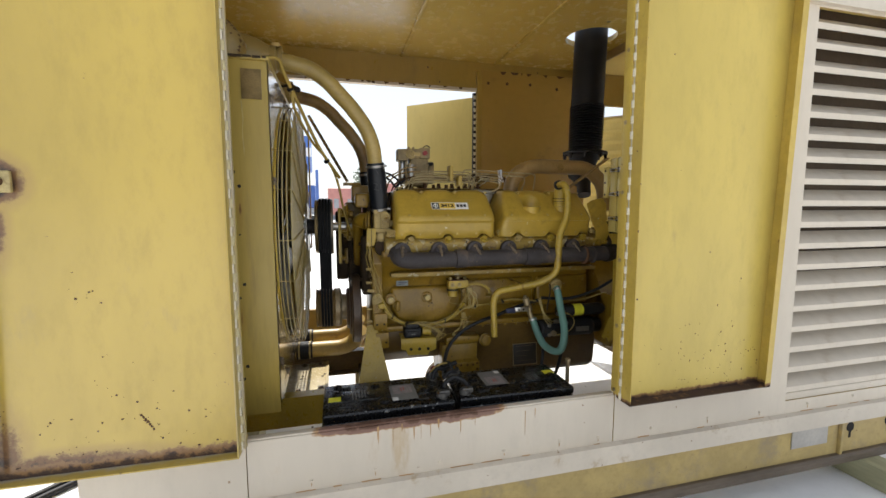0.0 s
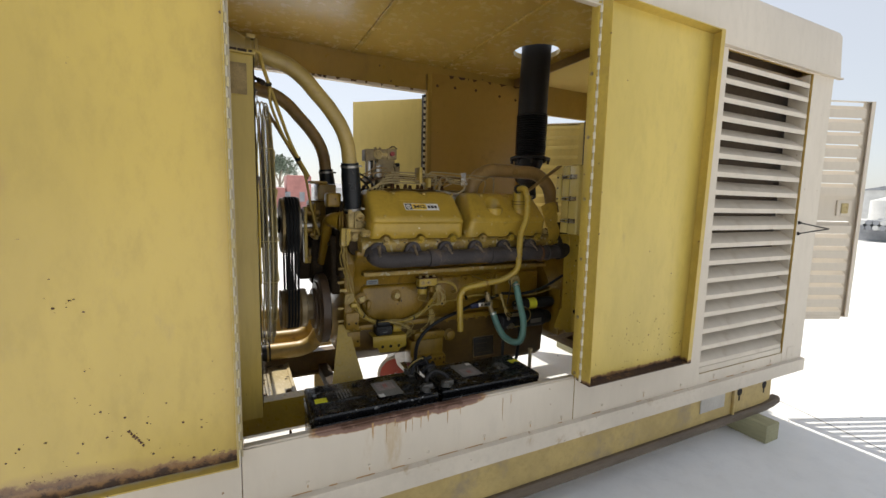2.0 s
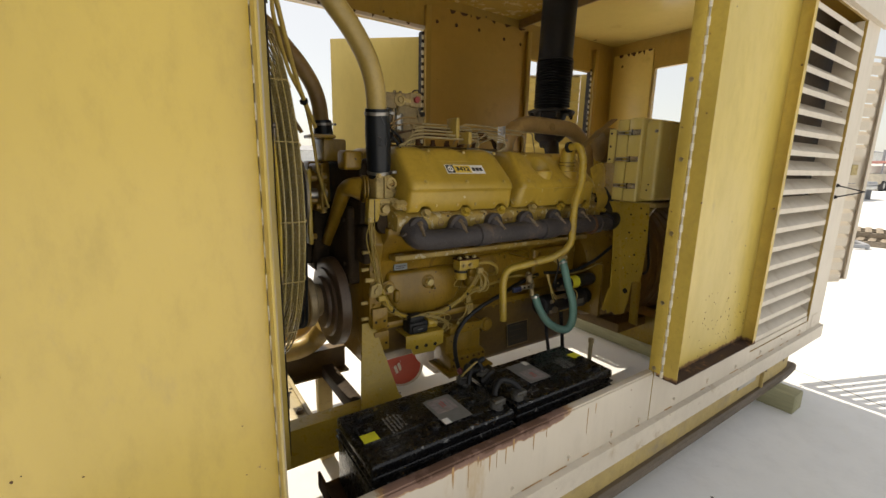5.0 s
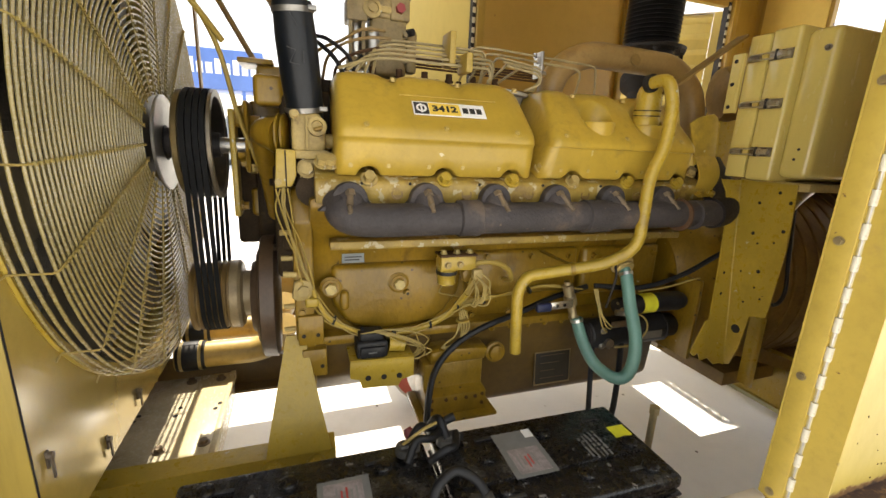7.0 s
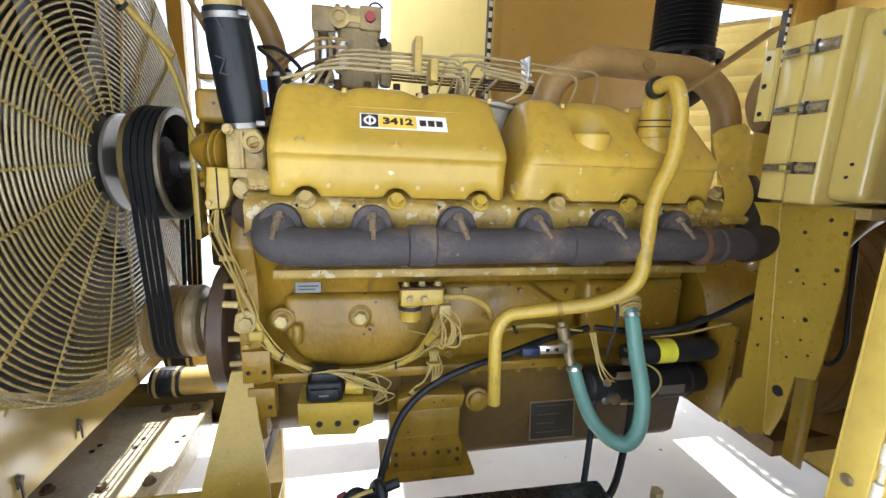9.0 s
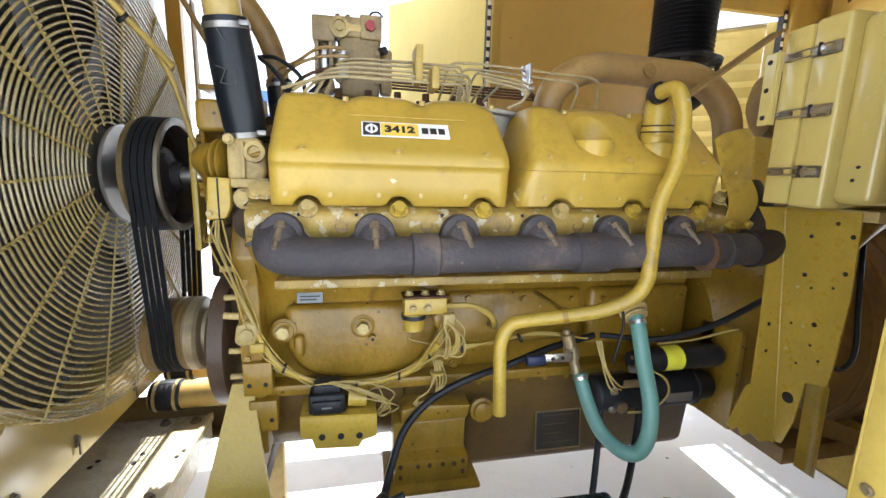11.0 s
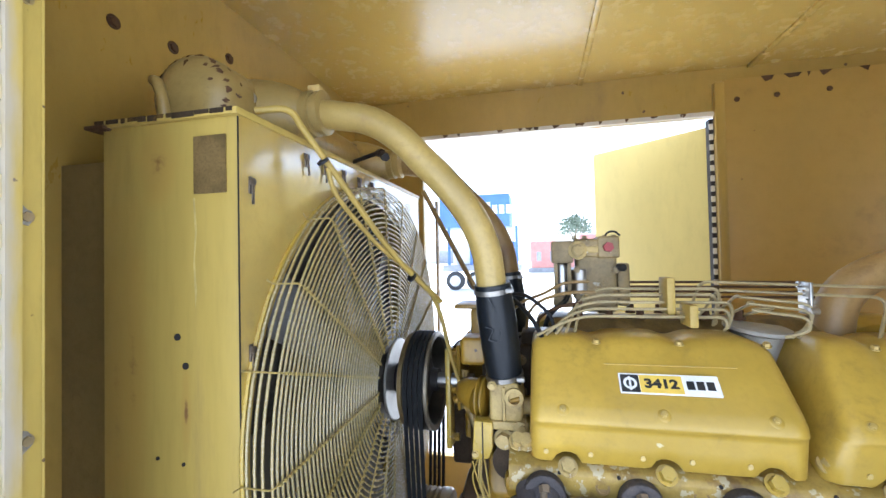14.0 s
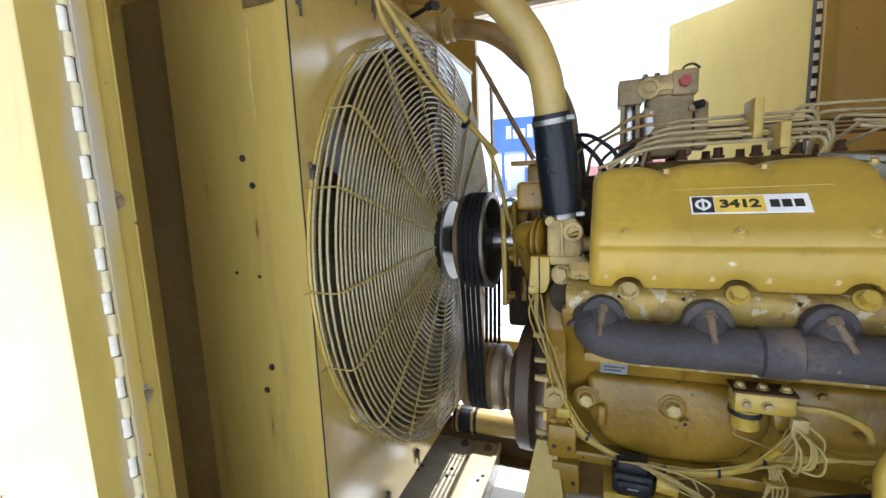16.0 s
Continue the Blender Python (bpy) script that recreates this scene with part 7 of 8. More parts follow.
# toggle latches on the shroud's edges
tog = B()
box(tog, 0.0, 0.004, -0.0045, 0.0045, -0.016, 0.016, b=0.0015)
cyl(tog, (0.003, 0, 0.006), (0.010, 0, 0.006), 0.0068, seg=12)
box(tog, 0.006, 0.009, -0.0026, 0.0026, -0.036, 0.004)
tog = mesh_of(tog, mat("tarnished dark steel", (0.16, 0.13, 0.10), 0.42, 0.7, vary=0.4, vscale=30, dirt=(0.07, 0.04, 0.025), amount=0.5, dscale=40))
for y, z, r in [(1.738, 1.885, 0), (1.735, 1.574, 0), (1.738, 1.22, 0), (1.742, 0.86, 0), (1.94, 0.74, 0), (2.13, 0.74, 0), (2.40, 0.74, 0), (1.93, 1.975, 8), (2.02, 1.972, -5), (2.12, 1.975, 5), (2.22, 1.972, 0), (2.32, 1.975, 9), (2.42, 1.972, 0)]:
    piece("toggle_latch", tog, pose(RX, y, z, r, 0, 0), rad)
# guard: three rings on the drum, then a flat coil, with spokes
guard = part("fan_guard", ring(B(), (RX + 0.002, CY, RZ), (1, 0, 0), 0.578, 0.005, 72, 6), yellow, rad, "pale yellow wire fan guard")
NRINGS = 33
wire_paint = mat("worn pale yellow wire", (0.31, 0.240, 0.095), 0.26, shine=0.8, vary=0.15, vscale=12)
spoke_paint = mat("yellow spoke paint", (0.32, 0.235, 0.065), 0.4, vary=0.15, vscale=12)
for k in range(3):
    piece("wire_ring", mesh_of(ring(B(), (0, 0, 0), (1, 0, 0), 0.582, 0.0030, 72, 6), wire_paint), pose(RX + 0.014 + 0.016 * k, CY, RZ), guard)
for k in range(NRINGS):
    r = 0.578 - k * (0.578 - 0.120) / (NRINGS - 1)
    piece("wire_ring", mesh_of(ring(B(), (0, 0, 0), (1, 0, 0), r, 0.0027, 72, 6), wire_paint), pose(RX + 0.062 + 0.012 * (1 - r / 0.58), CY, RZ), guard)
spoke = B()
tube(spoke, [Vector(p) for p in ((0.0, 0, 0.60), (0.004, 0, 0.584), (0.060, 0, 0.584), (0.066, 0, 0.575), (0.078, 0, 0.116))], 0.0019, 8)
for i in range(31):
    box(spoke, 0.066 + 0.0004 * i, 0.0715 + 0.0004 * i, -0.0028, 0.0028, 0.561 - 0.01433 * i, 0.566 - 0.01433 * i)
spoke = mesh_of(spoke, spoke_paint)
for i in range(20):
    piece("spoke", spoke, pose(RX, CY, RZ, 2 + 18 * i + 1.2 * math.sin(3 * i), 0, 0), guard)
# fan
fan = part("fan_hub", lathe(B(), [(0, 0.05), (0.01, 0.11), (0.05, 0.115), (0.06, 0.06)], (-0.235, CY, RZ), (1, 0, 0), 36), mat("dusty fan hub paint", (0.10, 0.09, 0.07), 0.5, vary=0.2, vscale=9), rad, "dark dusty fan hub")
blade = B()
pts = [(-0.035, 0.09), (0.045, 0.09), (0.10, 0.50), (0.03, 0.535), (-0.09, 0.52)]
lo = [blade.verts.new((-0.03 - 0.5 * y * 0.6, y, z)) for y, z in pts]
hi = [blade.verts.new((-0.027 - 0.5 * y * 0.6, y, z)) for y, z in pts]
blade.faces.new(lo), blade.faces.new(hi[::-1])
for i in range(5):
    blade.faces.new((lo[i], hi[i], hi[(i + 1) % 5], lo[(i + 1) % 5]))
blade = mesh_of(blade, mat("dusty fan blade", (0.06, 0.053, 0.04), 0.35, vary=0.3, vscale=6))
for i in range(8):
    piece("fan_blade", blade, pose(-0.235, CY, RZ, 45 * i + 11, 0, 0), fan)
# small lines and stays across the guard
for pts, r in (([(-0.25, 1.79, 2.045), (-0.20, 1.83, 2.055), (-0.185, 1.87, 2.02), (-0.14, 1.95, 1.92), (-0.06, 2.08, 1.75), (0.03, 2.20, 1.62)], 0.0075),
               ([(-0.16, 1.92, 1.95), (-0.150, 1.953, 1.885), (-0.092, 2.053, 1.775), (-0.022, 2.143, 1.695), (0.02, 2.21, 1.60), (0.05, 2.24, 1.45), (0.09, 2.26, 1.32)], 0.006)):
    bm = B()
    tube(bm, flow(pts, 8), r, 10)
    part("vent_line", bm, brk_m, rad)
for p, d in (((-0.165, 1.905, 1.965), (0.3, 0.6, -0.7)), ((-0.03, 2.12, 1.695), (0.5, 0.7, -0.6))):
    bm = B()
    lathe(bm, [(0, 0.014), (0.006, 0.014)], p, d, 14)
    part("cable_tie", bm, rubber, rad)
bm = B()
tube(bm, [Vector((-0.13, 2.62, 2.0)), Vector((0.08, 2.55, 1.62))], 0.009, 10)
part("stay_rod", bm, yellow_browned, rad)
bm = B()
box(bm, 0.05, 0.14, 2.29, 2.42, 1.588, 1.602, b=0.004)
box(bm, 0.094, 0.19, 2.31, 2.44, 1.50, 1.589, b=0.01)
part("top_bracket", bm, yellow_block, rad)
bm = B()
tube(bm, flow([(-0.33, 2.42, 2.085), (-0.25, 2.40, 2.100), (-0.20, 2.36, 2.095), (-0.165, 2.30, 2.065)], 6), 0.007, 10)
cyl(bm, (-0.215, 2.375, 2.098), (-0.195, 2.352, 2.092), 0.013, seg=6)
cyl(bm, (-0.178, 2.322, 2.076), (-0.160, 2.292, 2.060), 0.014, seg=6)
part("line_fitting", bm, iron_black, rad)
bm = B()
box(bm, -0.155, -0.147, 2.90, 2.94, 1.2, 2.0, b=0.002)
part("frame_bracket", bm, yellow_browned, rad)
# baffle and frame under the radiator
bm = B()
box(bm, -0.689, -0.50, 1.745, 1.751, 0.55, 1.955, b=0.002)
# the baffle's shadow is put into its brown paint
solo("baffle_plate", bm, mat("brown baffle paint darkened for shadow", (0.25, 0.175, 0.06), 0.5, vary=0.2, vscale=3, dirt=(0.15, 0.10, 0.04), amount=0.4, dscale=5), "yellow baffle beside the radiator, browned for its shadow", "baffle", kind="structure")
wb = mesh_of(bolt(B(), (0, 0, 0), (1, 0, 0), 0.013, 0.008), rusty)
for y, z in ((1.62, 2.42), (1.84, 2.42), (1.86, 2.33), (2.03, 2.35), (2.25, 2.42), (1.60, 2.15), (2.45, 2.36), (2.7, 2.42)):
    tagged(piece("wall_bolt", wb, pose(-0.69, y, z), None), "dark rusty bolt in the end wall", "bolt", "wall bolts", "structure")
sub = thing("support_frame", (-0.2, 2.28, 0.45), "yellow channel frame under the radiator", "frame")
for y, s in ((1.97, 1), (2.60, -1)):
    bm = B()
    prism(bm, [(y, 0.455), (y, 0.598), (y + s * 0.065, 0.598), (y + s * 0.065, 0.588), (y + s * 0.008, 0.588), (y + s * 0.008, 0.465), (y + s * 0.065, 0.465), (y + s * 0.065, 0.455)], "x", -0.66, 0.262, bevel=0.0015)
    # far channel takes the darker pan paint in place of shade
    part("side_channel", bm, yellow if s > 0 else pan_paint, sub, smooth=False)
bm = B()
prism(bm, [(-0.50, 0.545), (-0.075, 0.545), (-0.062, 0.535), (-0.062, 0.44), (-0.07, 0.44), (-0.07, 0.53), (-0.08, 0.537), (-0.50, 0.537)], "y", 2.036, 2.534)
# plate paint lightened to make up for missing sunlight
deck_paint = mat("dusty deck paint lightened for sun", (0.52, 0.45, 0.31), 0.26, vary=0.3, vscale=6, bump=0.08, dirt=(0.24, 0.20, 0.14), amount=0.4, dscale=9, chips=(0.48, 0.44, 0.35), chip=0.25, cscale=30)
plate_ = part("deck_plate", bm, deck_paint, sub, smooth=False)
hz = mesh_of(cyl(B(), (0, 0, 0), (0, 0, 0.0012), 0.007, seg=12), hole_dark)
# cream strip stands in for the sunlit band on the deck
strip_ = box(B(), -0.165, -0.068, 2.040, 2.530, 0.5455, 0.5505, b=0.0015)
box(strip_, -0.068, -0.052, 2.038, 2.532, 0.530, 0.556, b=0.002)
part("deck_strip", strip_, mat("scuffed cream paint for a sunlit band", (0.52, 0.43, 0.25), 0.25, vary=0.15, vscale=8, dirt=(0.25, 0.19, 0.11), amount=0.35, dscale=14, stretch=(1, 0.4, 1)), plate_, "cream strip along the deck plate, painted for sunlight")
for x, y, z in ((-0.30, 2.331, 0.5452), (-0.307, 2.305, 0.5452), (-0.191, 2.346, 0.5452), (-0.196, 2.305, 0.5452), (-0.085, 2.308, 0.5506), (-0.075, 2.335, 0.5506)):
    piece("bolt_hole", hz, pose(x, y, z), plate_)
db = mesh_of(bolt(B(), (0, 0, 0), (0, 0, 1), 0.012, 0.014), mat("grimy brown bolt", (0.16, 0.11, 0.06), 0.5, 0.3, vary=0.3, vscale=30))
for x, y in ((-0.326, 2.156), (-0.199, 2.145), (-0.088, 2.143), (-0.19, 2.50), (-0.095, 2.49)):
    piece("deck_bolt", db, pose(x, y, 0.545 if x < -0.17 else 0.550), plate_)
# the channel at x 0.12 is near-black in place of shade
for x, zt, paint_ in ((0.12, 0.52, near_black), (-0.62, 0.587, yellow)):
    part("cross_channel", box(B(), x, x + 0.055, 2.036, 2.534, 0.46, zt, b=0.004), paint_, sub)
# legs of the frame down to the skid's cross timbers
for x in (-0.6, 0.10):
    for y in (1.985, 2.53):
        bm = B()
        box(bm, x, x + 0.07, y, y + 0.05, 0.0, 0.456, b=0.004)
        part("leg", bm, base_paint, sub)
# leaning triangular gusset with two bolts
bm = B()
v = [bm.verts.new(p) for p in ((0.088, 1.962, 0.60), (0.250, 1.962, 0.60), (0.192, 2.08, 0.882), (0.146, 2.08, 0.882), (0.088, 1.970, 0.60), (0.250, 1.970, 0.60), (0.192, 2.088, 0.882), (0.146, 2.088, 0.882))]
for q in ((0, 1, 2, 3), (7, 6, 5, 4), (0, 4, 5, 1), (1, 5, 6, 2), (2, 6, 7, 3), (3, 7, 4, 0)):
    bm.faces.new([v[i] for i in q])
part("gusset", bm, yellow, sub, "leaning triangular yellow gusset", smooth=False)
gb = mesh_of(bolt(B(), (0, 0, 0), (0, -1, 0), 0.017, 0.016), yellow)
for x in (0.10, 0.21):
    piece("gusset_bolt", gb, pose(x, 1.97, 0.565), sub)

# ---- generator end ----
gen = thing("generator", (2.3, CY, 0.43), "yellow generator drum behind the engine, browned for shade", "generator")
bm = B()
lathe(bm, [(0, 0.30), (0.01, 0.36), (0.08, 0.37), (0.10, 0.385), (0.80, 0.385), (0.82, 0.36), (0.95, 0.35), (1.0, 0.22)], (1.68, CY, 0.93), (1, 0, 0), 48)
# drum browned in its paint for the shade behind the pillar
part("drum", bm, yellow_browned, gen)
for i in range(9):
    bm = B()
    ring(bm, (1.83 + 0.07 * i, CY, 0.93), (1, 0, 0), 0.386, 0.006, 48, 6)
    part("drum_rib", bm, yellow_browned, gen)
bm = B()
box(bm, 1.70, 2.70, 1.98, 2.60, 0.545, 0.60, b=0.004)
part("foot_rail", bm, yellow_browned, gen)
for y in (2.0, 2.52):
    bm = B()
    box(bm, 1.99 + 0.003, 2.65, y, y + 0.05, 0.43, 0.545, b=0.003)
    part("mount", bm, yellow_browned, gen)
bm = B()
box(bm, 2.05, 2.75, 2.0, 2.57, 1.31, 1.72, b=0.01)
part("terminal_box", bm, yellow, gen)

# ---- control box on its pillar ----
box_paint = mat("pale lemon enamel", (0.60, 0.475, 0.145), 0.24, vary=0.12, vscale=3, bump=0.05, bscale=60, dirt=(0.357, 0.264, 0.085), amount=0.3, dscale=6, chips=(0.16, 0.09, 0.04), chip=0.12, cscale=30, stretch=(1, 1, 0.4))
cb = thing("control_box", (1.58, 1.83, 1.335), "pale yellow steel control box with three toggle latches", "box")
bm = B()
box(bm, 1.367, 1.80, 1.757, 1.829, 1.341, 1.722, b=0.010, seg=3)
coat = box_paint.node_tree.nodes["Principled BSDF"].inputs
coat["Coat Weight"].default_value, coat["Coat Roughness"].default_value = 0.6, 0.15
lid = part("lid", bm, box_paint, cb)
bm = B()
box(bm, 1.370, 1.80, 1.8315, 1.888, 1.345, 1.718, b=0.006)
part("body", bm, box_paint, cb)
bm = B()
box(bm, 1.388, 1.80, 1.684, 1.760, 1.352, 1.710, b=0.018, seg=4)
part("lid_step", bm, box_paint, lid)
bm = B()
box(bm, 1.359, 1.364, 1.893, 1.921, 1.520, 1.676, b=0.0015)
box(bm, 1.362, 1.372, 1.889, 1.895, 1.520, 1.676, b=0.001)
ears = part("mount_ear", bm, box_paint, cb, smooth=False)
hx = mesh_of(cyl(B(), (0, 0, 0), (-0.0016, 0, 0), 0.0055, seg=12), hole_dark)
for z in (1.537, 1.597, 1.657):
    piece("bolt_hole", hx, pose(1.359, 1.908, z), ears)
latch_steel = mat("smudged latch steel", (0.34, 0.30, 0.24), 0.35, 0.8, vary=0.5, vscale=30, dirt=(0.08, 0.055, 0.03), amount=0.5, dscale=40)
for z in (1.657, 1.538, 1.416):
    bm = B()
    box(bm, 1.361, 1.3665, 1.766, 1.822, z - 0.012, z + 0.012, b=0.0015)
    lt_ = part("toggle_latch", bm, latch_steel, cb)
    bm = B()
    box(bm, 1.352, 1.361, 1.770, 1.805, z - 0.007, z + 0.007, b=0.003)
    part("latch_lever", bm, steel_bright, lt_)
    bm = B()
    box(bm, 1.358, 1.369, 1.845, 1.877, z - 0.008, z + 0.007, b=0.003)
    part("latch_keeper", bm, latch_steel, lt_)
    for dz in (-0.008, 0.008):
        bm = B()
        cyl(bm, (1.357, 1.79, z + dz), (1.357, 1.868, z + dz * 0.8), 0.0022, seg=8)
        part("latch_loop", bm, steel_bright, lt_)
    bm = B()
    cyl(bm, (1.354, 1.800, z - 0.0125), (1.354, 1.800, z + 0.0125), 0.0035, seg=10)
    part("latch_pin", bm, iron_black, lt_)
hy = mesh_of(cyl(B(), (0, 0, 0), (-0.0016, -0.0002, 0), 0.0035, seg=10), hole_dark)
for y, z in ((1.716, 1.425), (1.722, 1.400)):
    piece("bolt_hole", hy, pose(1.388, y, z), lid)
bm = B()
bolt(bm, (1.389, 1.705, 1.66), (-1, 0, 0), 0.006, 0.008)
part("lid_screw", bm, latch_steel, lid)
bm = B()
box(bm, 1.44, 1.80, 1.70, 1.886, 1.318, 1.3405, b=0.003)
part("shelf", bm, cast_grime, cb, "pale shelf edge under the box")
# flat stay from the box's corner down to the cover
bm = B()
d_ = (Vector((1.366, 1.892, 1.722)) - Vector((1.160, 1.940, 1.560)))
u_ = d_.normalized()
w_ = Vector((0, 1, 0))
n_ = u_.cross(w_).normalized()
vs = []
for p in (Vector((1.160, 1.940, 1.560)), Vector((1.366, 1.892, 1.722))):
    vs.append([bm.verts.new(p + n_ * a + w_ * b) for a, b in ((-0.003, 0), (0.003, 0), (0.003, 0.032), (-0.003, 0.032))])
for q in range(4):
    bm.faces.new((vs[0][q], vs[0][(q + 1) % 4], vs[1][(q + 1) % 4], vs[1][q]))
bm.faces.new(vs[0]), bm.faces.new(vs[1][::-1])
part("top_stay", bm, yellow_browned, cb, smooth=False)

pil = thing("pillar", (1.45, 1.83, 0.65), "yellow folded pillar with punched holes under the control box", "pillar")


def fold(z):
    """The pillar's folded corner at the height z."""
    return Vector((1.437, 1.816 + (z - 0.785) * 0.12, z))


def sheet(pts, thick):
    bm = B()
    a = [bm.verts.new(p) for p in pts]
    b = [bm.verts.new(p + Vector(thick)) for p in pts]
    bm.faces.new(a), bm.faces.new(b[::-1])
    for i in range(len(pts)):
        bm.faces.new((a[i], b[i], b[(i + 1) % len(pts)], a[(i + 1) % len(pts)]))
    return bm


left = [(1.335, -0.052), (1.30, -0.036), (1.22, -0.030), (1.05, -0.040), (0.905, -0.052), (0.900, -0.062), (0.80, -0.100), (0.788, -0.090), (0.800, -0.078), (0.775, -0.070), (0.785, -0.050), (0.765, -0.030), (0.77, -0.012)]
pts = [fold(z) + Vector((dx, -dx * 0.35, 0)) for z, dx in left] + [fold(0.765), fold(0.9), fold(1.05), fold(1.2), fold(1.335)]
part("left_flange", sheet(pts, (0.0, 0.005, 0.0)), yellow, pil, smooth=False)
edge = [(1.727, 1.335), (1.718, 1.16), (1.725, 1.0), (1.728, 0.96), (1.772, 0.945), (1.782, 0.84), (1.80, 0.775), (1.812, 0.77)]
pts = [fold(1.335), fold(1.2), fold(1.05), fold(0.9), fold(0.785)] + [Vector((1.437, y, z)) for y, z in edge[::-1]]
web = part("web", sheet(pts, (0.005, 0.0, 0.0)), yellow, pil, smooth=False)
part("bend", tube(B(), [fold(z) + Vector((0.002, 0.002, 0)) for z in (0.775, 0.95, 1.15, 1.33)], 0.0045, 10), yellow, pil)
for y, z, r in ((1.766, 1.31, 0.0045), (1.814, 1.276, 0.0045), (1.734, 1.286, 0.005), (1.814, 1.188, 0.005), (1.735, 1.208, 0.005), (1.795, 1.162, 0.003), (1.752, 1.173, 0.003), (1.824, 1.070, 0.003), (1.775, 1.083, 0.0055), (1.776, 1.034, 0.003), (1.798, 0.982, 0.003), (1.754, 1.006, 0.003), (1.802, 0.893, 0.0135)):
    bm = B()
    cyl(bm, (1.4362, y, z), (1.4375, y, z), r, seg=14)
    part("punched_hole", bm, hole_dark, web)
for dx, z in ((-0.022, 1.056), (-0.026, 0.991)):
    p = fold(z) + Vector((dx, -dx * 0.35 - 0.0008, 0))
    part("punched_hole", cyl(B(), p, p + Vector((0, 0.002, 0)), 0.0045, seg=12), hole_dark, pil)
bm = B()   # curled tongue torn down from the web
rows = []
for k in range(7):
    a = math.pi * (0.1 + 0.8 * k / 6)
    y = 1.772 - 0.047 * k / 6
    x = 1.437 + 0.018 * math.sin(a)
    rows.append([bm.verts.new((x, y, 0.955)), bm.verts.new((x + 0.012, y + 0.004, 0.735 - 0.012 * math.sin(a)))])
for a, b in zip(rows, rows[1:]):
    bm.faces.new((a[0], a[1], b[1], b[0]))
bmesh.ops.solidify(bm, geom=bm.faces[:], thickness=0.004)
part("tongue", bm, yellow, pil, "curled brownish tongue of sheet", smooth=True)
bm = B()
prism(bm, [(1.44, 0.79), (1.99, 0.60), (1.99, 0.64), (1.44, 0.86)], "y", 1.90, 1.906)
part("foot_bar", bm, yellow_browned, pil, smooth=False)
bm = B()
tube(bm, flow([(1.46, 1.79, 1.20), (1.56, 1.80, 1.28), (1.68, 1.84, 1.31), (1.80, 1.9, 1.31)], 6), 0.016, 12)
part("conduit", bm, yellow, pil)
bm = B()
tube(bm, flow([(1.44, 1.75, 1.02), (1.48, 1.74, 0.99), (1.53, 1.75, 1.02), (1.56, 1.78, 1.12), (1.60, 1.82, 1.26), (1.66, 1.86, 1.315)], 7), 0.0055, 10)
part("black_cable", bm, rubber, pil)

# ---- exhaust stack ----
exh = thing("exhaust_stack", (1.675, 2.585, 1.80), "black exhaust stack with a ribbed bellows through the ceiling", "exhaust")
bm = B()
lathe(bm, [(0, 0.100), (0.0, 0.105), (0.50, 0.105), (0.62, 0.105), (0.72, 0.104), (0.95, 0.103)], (1.675, 2.585, 2.13), (0.03, 0, 1), 36)
part("stack_pipe", bm, mat("soot-black pipe", (0.007, 0.007, 0.009), 0.5, shine=0.35, vary=0.3, vscale=6, bump=0.1, dirt=(0.018, 0.018, 0.02), amount=0.4), exh)
bm = B()
prof = []
for i in range(17):
    z = 0.015 + i * 0.0165
    prof += [(z, 0.097), (z + 0.003, 0.108), (z + 0.007, 0.114), (z + 0.011, 0.108), (z + 0.014, 0.097)]
lathe(bm, [(0, 0.09)] + prof + [(0.30, 0.11)], (1.672, 2.585, 1.85), (0.02, 0, 1), 40)
part("bellows", bm, mat("dark metal bellows", (0.028, 0.027, 0.028), 0.35, 0.6, vary=0.2, vscale=10), exh, "dark ribbed metal bellows")
bm = B()
lathe(bm, [(0, 0.12), (0.004, 0.145), (0.016, 0.147), (0.022, 0.13), (0.03, 0.11)], (1.672, 2.585, 1.825), (0.02, 0, 1), 40)
fl = part("flange", bm, iron_black, exh)
eb = mesh_of(bolt(B(), (0, 0, 0), (0, 0, -1), 0.011, 0.03), iron_black)
for i in range(8):
    a = 2 * math.pi * (i + 0.3) / 8
    piece("flange_bolt", eb, pose(1.672 + 0.132 * math.cos(a), 2.585 + 0.132 * math.sin(a), 1.828), fl)
bm = B()
lathe(bm, [(0, 0.055), (0.10, 0.07), (0.20, 0.10), (0.21, 0.10)], (1.64, 2.56, 1.62), (0.12, 0.1, 1), 28)
part("elbow", bm, iron_black, exh)

# ---- batteries on their tray ----
bm = B()
box(bm, -0.12, 1.03, 1.515, 1.83, 0.462, 0.470, b=0.002)
box(bm, -0.12, -0.112, 1.515, 1.83, 0.470, 0.52)
box(bm, 1.022, 1.03, 1.60, 1.83, 0.470, 0.50)
tray = thing("battery_tray", (0.45, 1.67, 0.43), "rusty steel battery tray inside the sill", "tray")
part("tray_pan", bm, rusty, tray, smooth=False)
for x in (0.0, 0.85):
    bm = B()
    box(bm, x, x + 0.06, 1.60, 1.83, 0.0, 0.461, b=0.003)
    part("tray_leg", bm, rusty, tray)
bm = B()
cyl(bm, (1.04, 1.69, 0.46), (1.04, 1.69, 0.765), 0.009, seg=12)
cyl(bm, (1.04, 1.69, 0.75), (1.04, 1.69, 0.768), 0.013, seg=6)
part("hold_down_rod", bm, brass, tray)


print_dim = lamp_free("dim grey print", (0.23, 0.225, 0.215), 0.5)
lead = mat("dull lead", (0.13, 0.125, 0.115), 0.5, 0.6, vary=0.4, vscale=30, dirt=(0.3, 0.3, 0.28), amount=0.3, dscale=40)


